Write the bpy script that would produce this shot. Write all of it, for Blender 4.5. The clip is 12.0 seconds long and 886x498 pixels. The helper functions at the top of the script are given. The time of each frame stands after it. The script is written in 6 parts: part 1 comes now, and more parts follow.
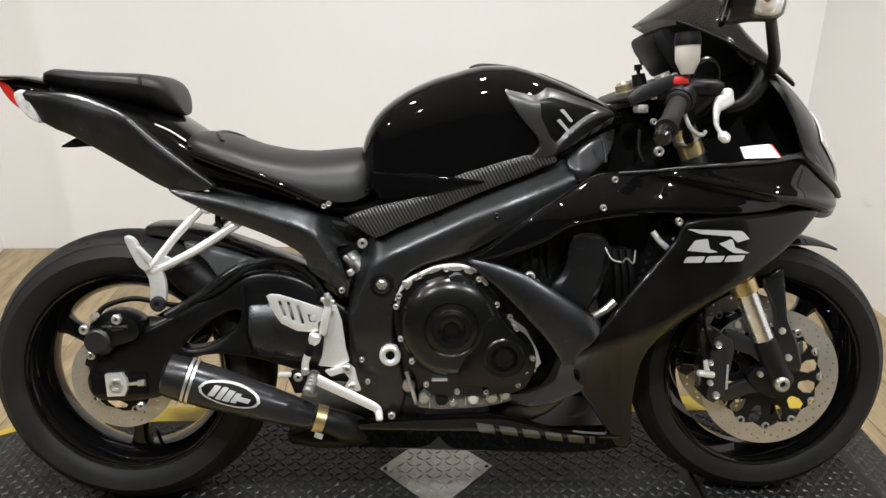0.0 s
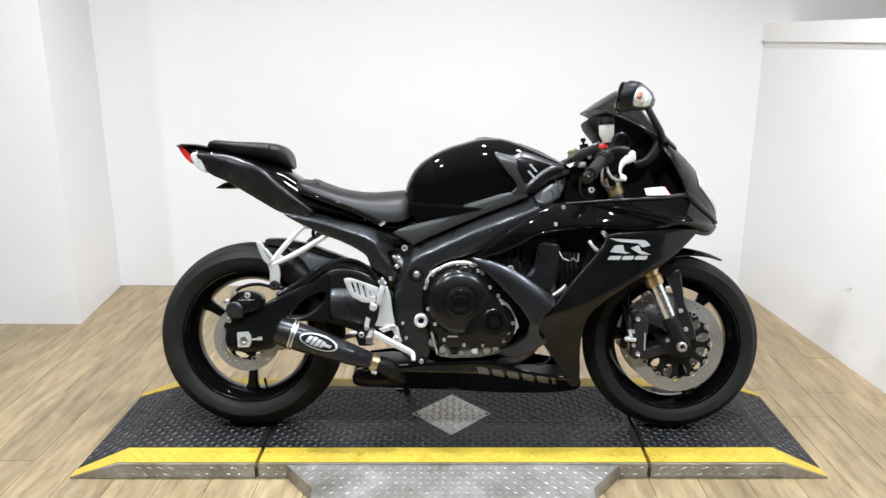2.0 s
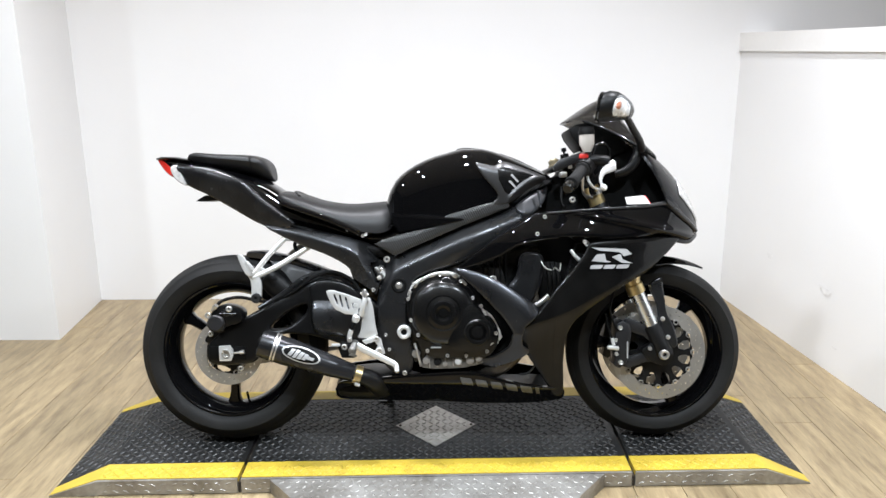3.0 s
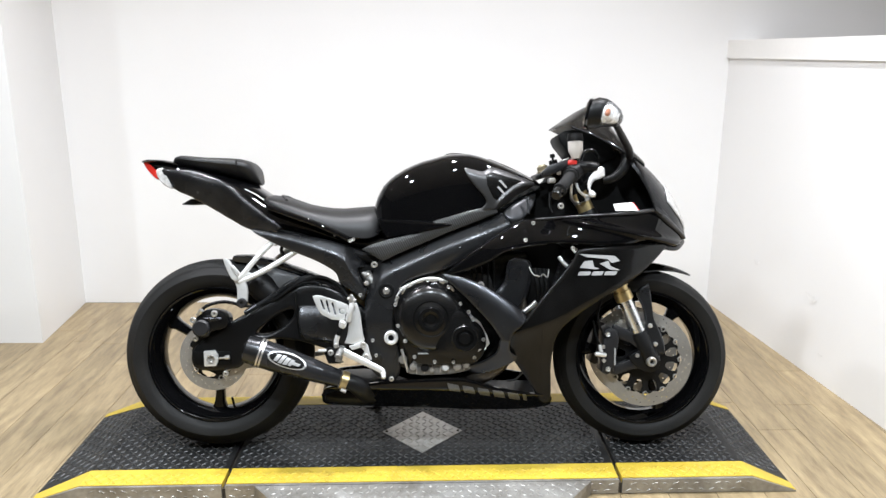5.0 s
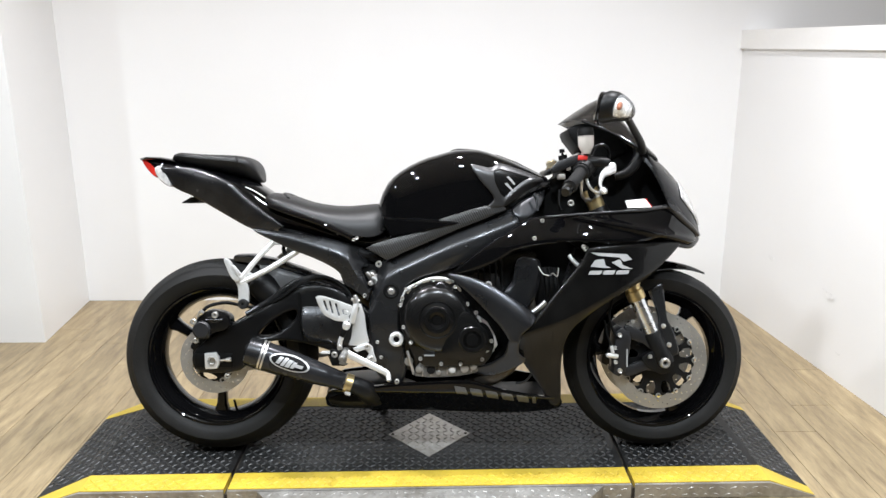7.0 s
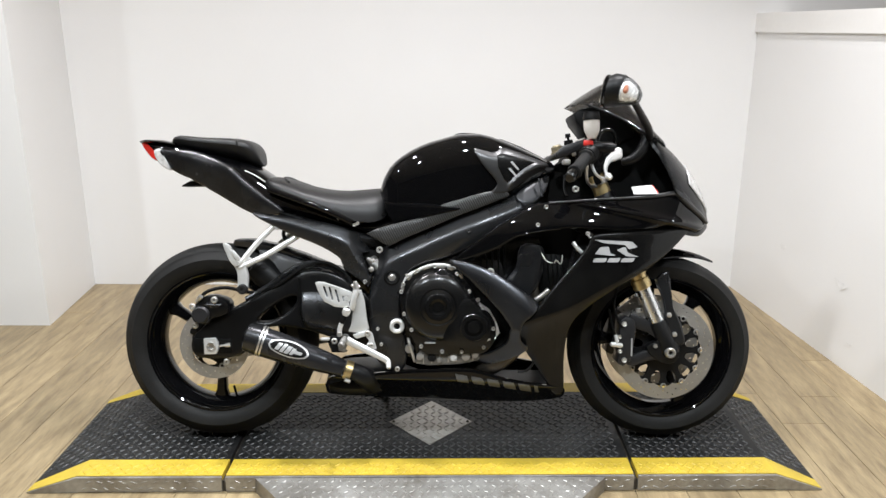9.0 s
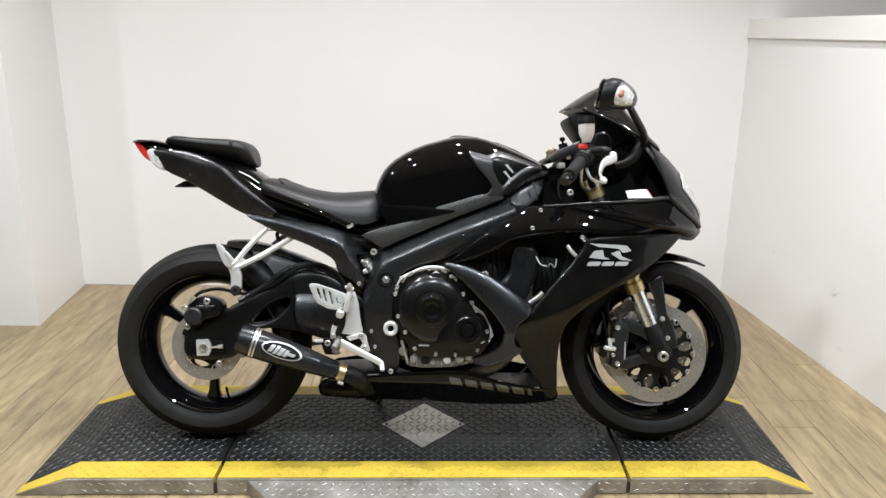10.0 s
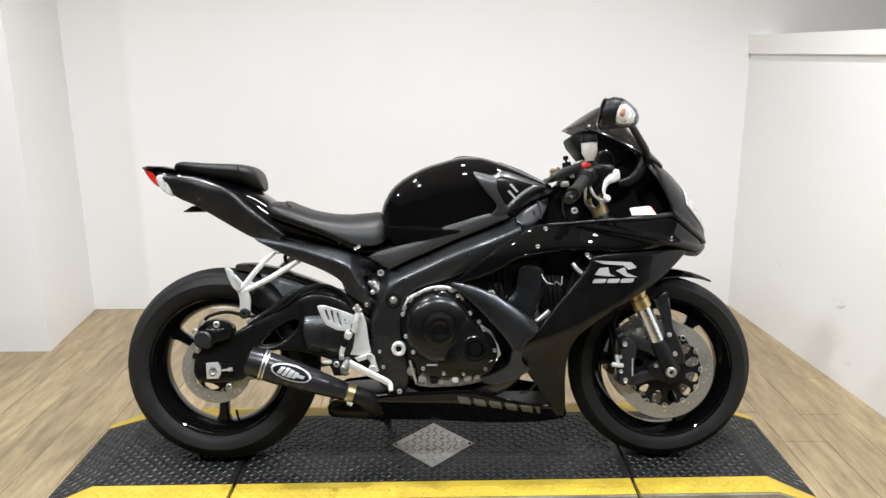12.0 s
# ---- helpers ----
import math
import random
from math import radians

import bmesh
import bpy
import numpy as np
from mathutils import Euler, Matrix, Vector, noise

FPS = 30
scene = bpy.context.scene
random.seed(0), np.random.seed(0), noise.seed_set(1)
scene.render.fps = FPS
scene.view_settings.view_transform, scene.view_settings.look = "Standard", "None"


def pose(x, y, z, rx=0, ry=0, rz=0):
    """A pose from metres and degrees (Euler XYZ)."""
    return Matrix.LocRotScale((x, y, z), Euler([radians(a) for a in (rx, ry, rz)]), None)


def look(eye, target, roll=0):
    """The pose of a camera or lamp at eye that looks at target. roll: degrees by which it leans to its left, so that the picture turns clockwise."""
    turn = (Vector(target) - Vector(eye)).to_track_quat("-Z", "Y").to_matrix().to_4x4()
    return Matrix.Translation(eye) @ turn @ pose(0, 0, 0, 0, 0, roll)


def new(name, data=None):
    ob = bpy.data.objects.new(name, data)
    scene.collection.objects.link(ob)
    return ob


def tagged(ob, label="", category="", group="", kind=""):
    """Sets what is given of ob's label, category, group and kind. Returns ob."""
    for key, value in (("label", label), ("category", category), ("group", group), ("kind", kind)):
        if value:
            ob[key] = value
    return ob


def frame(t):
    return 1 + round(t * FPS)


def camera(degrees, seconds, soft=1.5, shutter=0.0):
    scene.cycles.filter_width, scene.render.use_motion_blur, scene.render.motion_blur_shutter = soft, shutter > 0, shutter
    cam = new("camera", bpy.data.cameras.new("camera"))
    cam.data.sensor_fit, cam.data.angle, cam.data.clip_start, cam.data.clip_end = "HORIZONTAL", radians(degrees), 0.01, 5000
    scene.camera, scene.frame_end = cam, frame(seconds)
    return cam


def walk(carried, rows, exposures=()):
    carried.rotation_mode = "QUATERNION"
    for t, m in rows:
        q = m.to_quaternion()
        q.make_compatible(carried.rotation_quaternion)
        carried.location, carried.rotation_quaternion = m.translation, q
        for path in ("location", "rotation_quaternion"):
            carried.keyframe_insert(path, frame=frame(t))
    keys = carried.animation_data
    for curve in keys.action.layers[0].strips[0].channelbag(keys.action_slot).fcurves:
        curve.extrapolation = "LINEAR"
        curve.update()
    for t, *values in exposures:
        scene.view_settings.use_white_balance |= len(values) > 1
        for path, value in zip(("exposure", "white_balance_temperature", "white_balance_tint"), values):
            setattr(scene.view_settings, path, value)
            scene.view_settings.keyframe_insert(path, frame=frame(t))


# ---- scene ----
cam = camera(60.0, 12.0, soft=1.5)
# seconds, eye, a point looked at, roll
PATH = [
    (0, (-0.059, -1.471, 1.257), (-0.011, 0.382, 0.505), 0.22),
    (0.5, (0.042, -1.807, 1.289), (-0.106, 0.076, 0.632), 0.25),
    (1, (0.012, -2.163, 1.301), (-0.007, -0.244, 0.737), 1.19),
    (1.5, (-0.003, -2.345, 1.332), (0.001, -0.418, 0.798), -0.46),
    (2, (-0.023, -2.381, 1.328), (-0.055, -0.452, 0.798), -0.01),
    (2.5, (-0.019, -2.376, 1.330), (-0.024, -0.444, 0.812), 0.09),
    (3, (-0.018, -2.380, 1.329), (-0.008, -0.444, 0.825), -0.30),
    (5, (-0.017, -2.367, 1.335), (0.024, -0.430, 0.838), 0.30),
    (5.5, (-0.023, -2.354, 1.329), (-0.011, -0.419, 0.826), 0.89),
    (6, (-0.021, -2.341, 1.326), (-0.006, -0.409, 0.808), 0.70),
    (6.5, (-0.015, -2.316, 1.329), (0.010, -0.383, 0.815), 0.10),
    (7, (-0.008, -2.294, 1.335), (0.010, -0.362, 0.820), -0.09),
    (9, (0.025, -2.256, 1.326), (0.010, -0.334, 0.775), 0.07),
    (9.5, (0.023, -2.252, 1.318), (0.029, -0.330, 0.763), 0.34),
    (10, (0.012, -2.254, 1.327), (0.023, -0.330, 0.781), 0.66),
    (10.5, (0.017, -2.262, 1.327), (0.025, -0.331, 0.805), -0.26),
    (11, (0.016, -2.268, 1.333), (0.011, -0.334, 0.824), -0.77),
    (11.5, (0.014, -2.267, 1.330), (0.003, -0.331, 0.829), -1.10),
    (12, (0.014, -2.272, 1.336), (0.007, -0.336, 0.837), -0.46),
]
EXPOSURES = [(0.0, -0.48, 6850, 10), (0.5, -0.40, 6700, 10), (1.0, -0.33, 6500, 10), (1.5, -0.26, 6350, 10), (2.5, -0.14, 6220, 10), (5.5, -0.09, 6320, 10), (6.5, -0.09, 6320, 10),
             (7.0, -0.12, 6350, 10), (9.0, -0.34, 6500, 10), (10.5, -0.37, 6500, 10), (12.0, -0.30, 6500, 10)]
walk(cam, [(t, look(eye, target, roll)) for t, eye, target, roll in PATH], EXPOSURES)

# ---- light: recessed spots in the showroom ceiling, two of them added fills ----
CEILING = 2.75
world = bpy.data.worlds.new("showroom_air")
world.use_nodes = True
world.node_tree.nodes["Background"].inputs[0].default_value = (0.9, 0.85, 0.8, 1)
world.node_tree.nodes["Background"].inputs[1].default_value = 0.02
scene.world = world
COOL, WARM = (0.87, 0.945, 1.0), (0.955, 0.945, 0.97)
LAMPS = [(-1.25, -1.55, 46), (0.02, -1.50, 46), (1.2, -1.55, 46), (-1.25, 0.12, 36), (-0.05, 0.16, 34), (1.1, 0.12, 35),
         # added fills: one brightens the left wall, one the space past the partition
         (-2.6, -0.8, 34), (2.9, 0.5, 6)]
for lx, ly, watts in LAMPS:
    data = bpy.data.lights.new("spot_bulb", "AREA")
    data.shape, data.size, data.energy, data.color = "DISK", 0.10, watts, WARM if ly > 0.0 else COOL
    data.spread = radians(150)
    new("spot_bulb", data).matrix_basis = look((lx, ly, CEILING - 0.035), (lx, ly + 0.001, 0))


# ---- materials ----
def mat(name, colour, rough=0.5, metal=0.0, vary=0.12, scale=8.0, grain=60.0, bump=0.0, rough_vary=0.08, coat=0.0,
        stretch=(1, 1, 1), second=None, random_vary=0.0, spec=0.5, placed=False):
    """A surface with variation at two scales, in the object's own metres."""
    m = bpy.data.materials.new(name)
    m.use_nodes = True
    nt = m.node_tree
    b = nt.nodes["Principled BSDF"]
    tc = nt.nodes.new("ShaderNodeTexCoord")
    mp = nt.nodes.new("ShaderNodeMapping")
    mp.inputs["Scale"].default_value = stretch
    geo = nt.nodes.new("ShaderNodeNewGeometry")
    nt.links.new(geo.outputs["Position"] if placed else tc.outputs["Object"], mp.inputs["Vector"])
    big, fine = nt.nodes.new("ShaderNodeTexNoise"), nt.nodes.new("ShaderNodeTexNoise")
    big.inputs["Scale"].default_value, fine.inputs["Scale"].default_value = scale, grain
    big.inputs["Detail"].default_value, fine.inputs["Detail"].default_value = 4, 3
    for n in (big, fine):
        nt.links.new(mp.outputs[0], n.inputs["Vector"])
    add = nt.nodes.new("ShaderNodeMath")
    add.operation = "MULTIPLY_ADD"
    add.inputs[1].default_value = 0.4
    nt.links.new(fine.outputs["Fac"], add.inputs[0])
    nt.links.new(big.outputs["Fac"], add.inputs[2])
    ramp = nt.nodes.new("ShaderNodeValToRGB")
    low = second or [c * (1 - vary) for c in colour]
    high = [min(1, c * (1 + vary)) for c in colour]
    ramp.color_ramp.elements[0].position, ramp.color_ramp.elements[1].position = 0.45, 0.95
    ramp.color_ramp.elements[0].color, ramp.color_ramp.elements[1].color = (*low, 1), (*high, 1)
    nt.links.new(add.outputs[0], ramp.inputs[0])
    out = ramp.outputs[0]
    if random_vary:
        info, hsv = nt.nodes.new("ShaderNodeObjectInfo"), nt.nodes.new("ShaderNodeHueSaturation")
        rng = nt.nodes.new("ShaderNodeMapRange")
        rng.inputs[3].default_value, rng.inputs[4].default_value = 1 - random_vary, 1 + random_vary
        nt.links.new(info.outputs["Random"], rng.inputs[0])
        nt.links.new(rng.outputs[0], hsv.inputs["Value"])
        nt.links.new(out, hsv.inputs["Color"])
        out = hsv.outputs[0]
    nt.links.new(out, b.inputs["Base Color"])
    rr = nt.nodes.new("ShaderNodeMapRange")
    rr.inputs[3].default_value, rr.inputs[4].default_value = max(0.02, rough - rough_vary), min(1, rough + rough_vary)
    nt.links.new(big.outputs["Fac"], rr.inputs[0])
    nt.links.new(rr.outputs[0], b.inputs["Roughness"])
    b.inputs["Metallic"].default_value = metal
    b.inputs["Specular IOR Level"].default_value = spec
    b.inputs["Coat Weight"].default_value = coat
    b.inputs["Coat Roughness"].default_value = 0.03
    if bump:
        bp = nt.nodes.new("ShaderNodeBump")
        bp.inputs["Strength"].default_value, bp.inputs["Distance"].default_value = bump, 0.002
        nt.links.new(fine.outputs["Fac"], bp.inputs["Height"])
        nt.links.new(bp.outputs[0], b.inputs["Normal"])
    return m


WALL = mat("white_wall_paint", (0.80, 0.797, 0.792), 0.45, vary=0.02, scale=1.5, grain=180, bump=0.05)
TRIM = mat("white_trim_paint", (0.80, 0.79, 0.77), 0.35, vary=0.03, scale=3)
CEIL = mat("ceiling_paint", (0.80, 0.79, 0.77), 0.8, vary=0.03, scale=2)
DARKWALL = mat("unseen_closing_wall", (0.09, 0.088, 0.085), 0.7, vary=0.1, scale=1)
PLANK = mat("vinyl_oak_plank", (0.315, 0.243, 0.138), 0.40, vary=0.18, scale=6, grain=30, bump=0.10, stretch=(6, 0.8, 1),
            second=(0.168, 0.121, 0.065), random_vary=0.15, placed=True)
JOINT = mat("dark_joint", (0.05, 0.04, 0.03), 0.8)
DECK = mat("black_tread_paint", (0.011, 0.011, 0.011), 0.38, spec=0.2, vary=0.35, scale=5, grain=90, bump=0.25, rough_vary=0.14)
LUG = mat("worn_tread_lug", (0.034, 0.034, 0.034), 0.36, metal=0.35, vary=0.4, scale=6, grain=120, bump=0.1)
YELLOW = mat("safety_yellow_paint", (0.50, 0.36, 0.032), 0.5, vary=0.1, scale=7, grain=80, second=(0.40, 0.285, 0.028), bump=0.1)
TREAD = mat("worn_tread_steel", (0.38, 0.37, 0.35), 0.36, metal=0.6, vary=0.2, scale=9, grain=70, second=(0.21, 0.195, 0.17), bump=0.15)


# ---- mesh helpers ----
def mesh_of(name, bm, material, smooth=True, angle=35):
    bmesh.ops.recalc_face_normals(bm, faces=bm.faces)
    if smooth:
        for f in bm.faces:
            f.smooth = True
        for e in bm.edges:
            if len(e.link_faces) == 2 and e.calc_face_angle(0) > radians(angle):
                e.smooth = False
    me = bpy.data.meshes.new(name)
    bm.to_mesh(me)
    bm.free()
    me.materials.append(material)
    return me


def part(name, bm, material, parent=None, label="", smooth=True, angle=35):
    ob = new(name, mesh_of(name, bm, material, smooth, angle))
    ob.parent = parent
    return tagged(ob, label)


def thing(name, label, category, at=None, group=""):
    ob = new(name)
    ob.empty_display_size = 0.1
    if at is not None:
        ob.matrix_basis = at
    return tagged(ob, label, category, group)


def box(x0, x1, y0, y1, z0, z1, bevel=0.0, bm=None):
    b = bmesh.new()
    bmesh.ops.create_cube(b, size=1, matrix=Matrix.Translation(((x0 + x1) / 2, (y0 + y1) / 2, (z0 + z1) / 2))
                          @ Matrix.Diagonal((x1 - x0, y1 - y0, z1 - z0, 1)))
    if bevel:
        bmesh.ops.bevel(b, geom=b.edges[:], offset=bevel, segments=2, affect="EDGES", profile=0.5)
    return merge(bm, b)


def merge(bm, b):
    if bm is None:
        return b
    me = bpy.data.meshes.new("scratch")
    b.to_mesh(me)
    b.free()
    bm.from_mesh(me)
    bpy.data.meshes.remove(me)
    return bm


def prism(outline, z0, z1, bevel=0.0):
    """A flat outline in x and y, raised from z0 to z1."""
    b = bmesh.new()
    vs = [b.verts.new((x, y, z0)) for x, y in outline]
    f = b.faces.new(vs)
    r = bmesh.ops.extrude_face_region(b, geom=[f])
    for v in r["geom"]:
        if isinstance(v, bmesh.types.BMVert):
            v.co.z = z1
    if bevel:
        bmesh.ops.bevel(b, geom=b.edges[:], offset=bevel, segments=2, affect="EDGES", profile=0.5)
    return b


def solid(corners8):
    """A block from four lower and four upper corners, in the same turning order."""
    b = bmesh.new()
    v = [b.verts.new(c) for c in corners8]
    for q in ((3, 2, 1, 0), (4, 5, 6, 7), (0, 1, 5, 4), (1, 2, 6, 5), (2, 3, 7, 6), (3, 0, 4, 7)):
        b.faces.new([v[i] for i in q])
    return b


# ---- the booth ----
BACK = 1.66
wall = part("wall_back", box(-1.90, 4.2, BACK, BACK + 0.12, 0, CEILING), WALL)
tagged(wall, "smooth white painted rear wall of the booth", "wall", kind="structure")
left = part("wall_left_return", solid([(-1.825, 1.0577, 0), (-1.885, BACK + 0.03, 0), (-2.0, BACK + 0.03, 0), (-2.0, 1.0577, 0),
                                       (-1.825, 1.0577, CEILING), (-1.885, BACK + 0.03, CEILING), (-2.0, BACK + 0.03, CEILING), (-2.0, 1.0577, CEILING)]), WALL)
tagged(left, "white painted side of a wall corner", "wall", kind="structure")
lf = part("wall_left_front", box(-5.2, -1.96, 1.058, 1.18, 0, CEILING), WALL)
tagged(lf, "white painted wall facing the showroom", "wall", kind="structure")
CAP0, CAP1 = 1.312, 1.402


def right_wall_x(y):
    return 1.53 + (BACK - y) * 0.089


rw = part("wall_right", solid([(right_wall_x(-1.2), -1.2, 0), (right_wall_x(-1.2) + 0.12, -1.2, 0), (right_wall_x(BACK) + 0.12, BACK + 0.03, 0),
                               (right_wall_x(BACK), BACK + 0.03, 0),
                               (right_wall_x(-1.2), -1.2, CAP0 + 0.01), (right_wall_x(-1.2) + 0.12, -1.2, CAP0 + 0.01),
                               (right_wall_x(BACK) + 0.12, BACK + 0.03, CAP0 + 0.01), (right_wall_x(BACK), BACK + 0.03, CAP0 + 0.01)]), WALL)
tagged(rw, "low white painted partition with faint scuffs", "wall", kind="structure")
cap_y0, cap_y1 = -1.22, BACK + 0.02
cap = part("trim", solid([(right_wall_x(cap_y0) - 0.010, cap_y0, CAP0), (right_wall_x(cap_y0) + 0.14, cap_y0, CAP0),
                          (right_wall_x(cap_y1) + 0.14, cap_y1, CAP0), (right_wall_x(cap_y1) - 0.010, cap_y1, CAP0),
                          (right_wall_x(cap_y0) - 0.010, cap_y0, CAP1), (right_wall_x(cap_y0) + 0.14, cap_y0, CAP1),
                          (right_wall_x(cap_y1) + 0.14, cap_y1, CAP1), (right_wall_x(cap_y1) - 0.010, cap_y1, CAP1)]), TRIM)
tagged(cap, "white boxed cap along the top of the partition", "trim", kind="structure")
SCUFF = mat("grey_wall_scuff", (0.79, 0.786, 0.779), 0.5, vary=0.10, scale=30)
for sy, sz, w, h in ((1.176, 0.357, 0.022, 0.016), (0.701, 0.328, 0.030, 0.020), (0.74, 0.340, 0.012, 0.010), (0.60, 0.115, 0.020, 0.006)):
    b = bmesh.new()
    ring = [(right_wall_x(sy + w * math.cos(k) * (1 + 0.4 * math.sin(3 * k))) - 0.0006, sy + w * math.cos(k) * (1 + 0.4 * math.sin(3 * k)), sz + h * math.sin(k) * (1 + 0.3 * math.cos(2 * k))) for k in [q * math.tau / 20 for q in range(20)]]
    b.faces.new([b.verts.new(p) for p in ring])
    part("scuff", b, SCUFF, rw, "faint grey scuff")
ceiling = part("ceiling", box(-5.2, 4.2, -5.2, BACK + 0.12, CEILING, CEILING + 0.1), CEIL)
tagged(ceiling, "off-white showroom ceiling", "ceiling", kind="structure")
# unseen walls added to close the room; their grey sets the paint's reflections
for nm, b in (("wall_west", box(-5.3, -5.2, -5.2, 1.18, 0, CEILING)), ("wall_east", box(4.2, 4.3, -5.2, BACK + 0.12, 0, CEILING)),
              ("wall_south", box(-5.3, 4.3, -5.3, -5.2, 0, CEILING))):
    tagged(part(nm, b, DARKWALL), "plain grey unseen wall closing the showroom", "wall", kind="structure")
SEAM = mat("plank_seam", (0.22, 0.17, 0.105), 0.7)
floor = part("floor", box(-5.2, 4.2, -5.2, BACK, -0.1, -0.004), SEAM)
tagged(floor, "pale oak vinyl plank floor", "floor", kind="structure")

# ---- the low lift platform ----
P = 0.051
lift = thing("lift_platform", "low black tread-plate motorcycle lift with yellow edge stripes", "platform")
SKEW = 0.017        # the platform stands turned by a degree


def deck_y(x, y):
    return y + SKEW * x


XL, XR, JL, JR, FRONT, REAR = -1.075, 1.005, -0.64, 0.585, -0.250, 0.365
END_L, END_R = -1.225, 1.145


def deck_block(x0, x1, y0, y1, z0, z1):
    return solid([(x0, deck_y(x0, y0), z0), (x1, deck_y(x1, y0), z0), (x1, deck_y(x1, y1), z0), (x0, deck_y(x0, y1), z0),
                  (x0, deck_y(x0, y0), z1), (x1, deck_y(x1, y0), z1), (x1, deck_y(x1, y1), z1), (x0, deck_y(x0, y1), z1)])


def slope_block(x0, x1, ya0, ya1, yb0, yb1, lift_by=0.0):
    """A wedge that falls from the deck's height at x0 to the floor at x1; ya are its edges at x0, yb those at x1."""
    return solid([(x0, deck_y(x0, ya0), 0), (x1, deck_y(x1, yb0), 0), (x1, deck_y(x1, yb1), 0), (x0, deck_y(x0, ya1), 0),
                  (x0, deck_y(x0, ya0), P + lift_by), (x1, deck_y(x1, yb0), 0.004 + lift_by), (x1, deck_y(x1, yb1), 0.004 + lift_by),
                  (x0, deck_y(x0, ya1), P + lift_by)])


def lugs(cells, height, length, width):
    """Raised lozenge lugs, one for each (x, y, z, turn, pitch)."""
    verts, faces = [], []
    for x, y, z, turn, pitch in cells:
        c, s = math.cos(turn), math.sin(turn)
        k = len(verts)
        for u, v, h in ((-1, 0, 0), (0, -1, 0), (1, 0, 0), (0, 1, 0), (-0.55, 0, 1), (0, -0.4, 1), (0.55, 0, 1), (0, 0.4, 1)):
            px, py = u * length * c - v * width * s, u * length * s + v * width * c
            verts.append((x + px, y + py, z + h * height + px * pitch))
        for q in ((0, 1, 5, 4), (1, 2, 6, 5), (2, 3, 7, 6), (3, 0, 4, 7), (4, 5, 6, 7)):
            faces.append([k + i for i in q])
    b = bmesh.new()
    me = bpy.data.meshes.new("scratch")
    me.from_pydata(verts, [], faces)
    b.from_mesh(me)
    bpy.data.meshes.remove(me)
    return b


def lug_grid(x0, x1, y0, y1, step, height=None):
    cells = []
    nx, ny = int((x1 - x0) / step), int((y1 - y0) / step)
    for i in range(nx):
        for j in range(ny):
            x, y = x0 + (i + 0.5) * step, y0 + (j + 0.5) * step
            z = height(x, y) if height else P
            if z is not None:
                cells.append((x, deck_y(x, y), z, radians(45 if (i + j) % 2 else -45), 0))
    return cells


def in_diamond(x, y, grow=1.0):
    return abs((x + 0.034) / 0.139) + abs((y - 0.072) / 0.15) < grow


for jx in (JL, JR):
    part("joint_bar", deck_block(jx - 0.0058, jx + 0.0058, FRONT + 0.002, REAR - 0.002, 0.0, P - 0.016), JOINT, lift, "dark hinge joint", smooth=False)
for x0, x1 in ((XL, JL - 0.006), (JL + 0.006, JR - 0.006), (JR + 0.006, XR)):
    deck = part("deck", deck_block(x0, x1, FRONT + 0.092, REAR - 0.072, 0.0, P), DECK, lift, smooth=False)
    tread = part("tread", lugs([c for c in lug_grid(x0 + 0.006, x1 - 0.004, FRONT + 0.096, REAR - 0.076, 0.0205) if not in_diamond(c[0], c[1] - SKEW * c[0], 1.06)],
                               0.0028, 0.0138, 0.0048), LUG, deck, "raised tread lugs", smooth=False)
    tagged(tread, kind="stuff")
    stripe = part("yellow_stripe", deck_block(x0, x1, FRONT + 0.004, FRONT + 0.092, 0.0, P + 0.001), YELLOW, lift, "worn yellow painted edge stripe", smooth=False)
    tagged(part("tread", lugs(lug_grid(x0 + 0.006, x1 - 0.004, FRONT + 0.008, FRONT + 0.090, 0.0205, lambda x, y: P + 0.001), 0.0022, 0.0136, 0.0046), YELLOW, stripe, smooth=False), kind="stuff")
    part("yellow_stripe", deck_block(x0, x1, REAR - 0.072, REAR, 0.0, P + 0.001), YELLOW, lift, "worn yellow painted edge stripe", smooth=False)
    sk = part("skirt", deck_block(x0, x1, FRONT - 0.006, FRONT + 0.003, 0.003, P - 0.001), TREAD, lift, "bare tread-plate skirt", smooth=False)
    cells = []
    for i in range(int((x1 - x0) / 0.033)):
        for j in range(2):
            x = x0 + 0.02 + i * 0.033 + 0.016 * j
            cells.append((x, 0.014 + 0.022 * j))
    b = bmesh.new()
    for x, z in cells:
        a = 0.35 if int(x * 1000) % 2 else -0.35
        y = deck_y(x, FRONT - 0.006)
        v = [b.verts.new((x + u * 0.011 * math.cos(a) - w * 0.003 * math.sin(a), y - h * 0.0015, z + u * 0.011 * math.sin(a) + w * 0.003 * math.cos(a)))
             for u, w, h in ((-1, 0, 0), (0, -1, 0), (1, 0, 0), (0, 1, 0), (-0.5, 0, 1), (0, -0.4, 1), (0.5, 0, 1), (0, 0.4, 1))]
        for q in ((0, 1, 5, 4), (1, 2, 6, 5), (2, 3, 7, 6), (3, 0, 4, 7), (4, 5, 6, 7)):
            b.faces.new([v[i] for i in q])
    tagged(part("tread", b, TREAD, sk, smooth=False), kind="stuff")

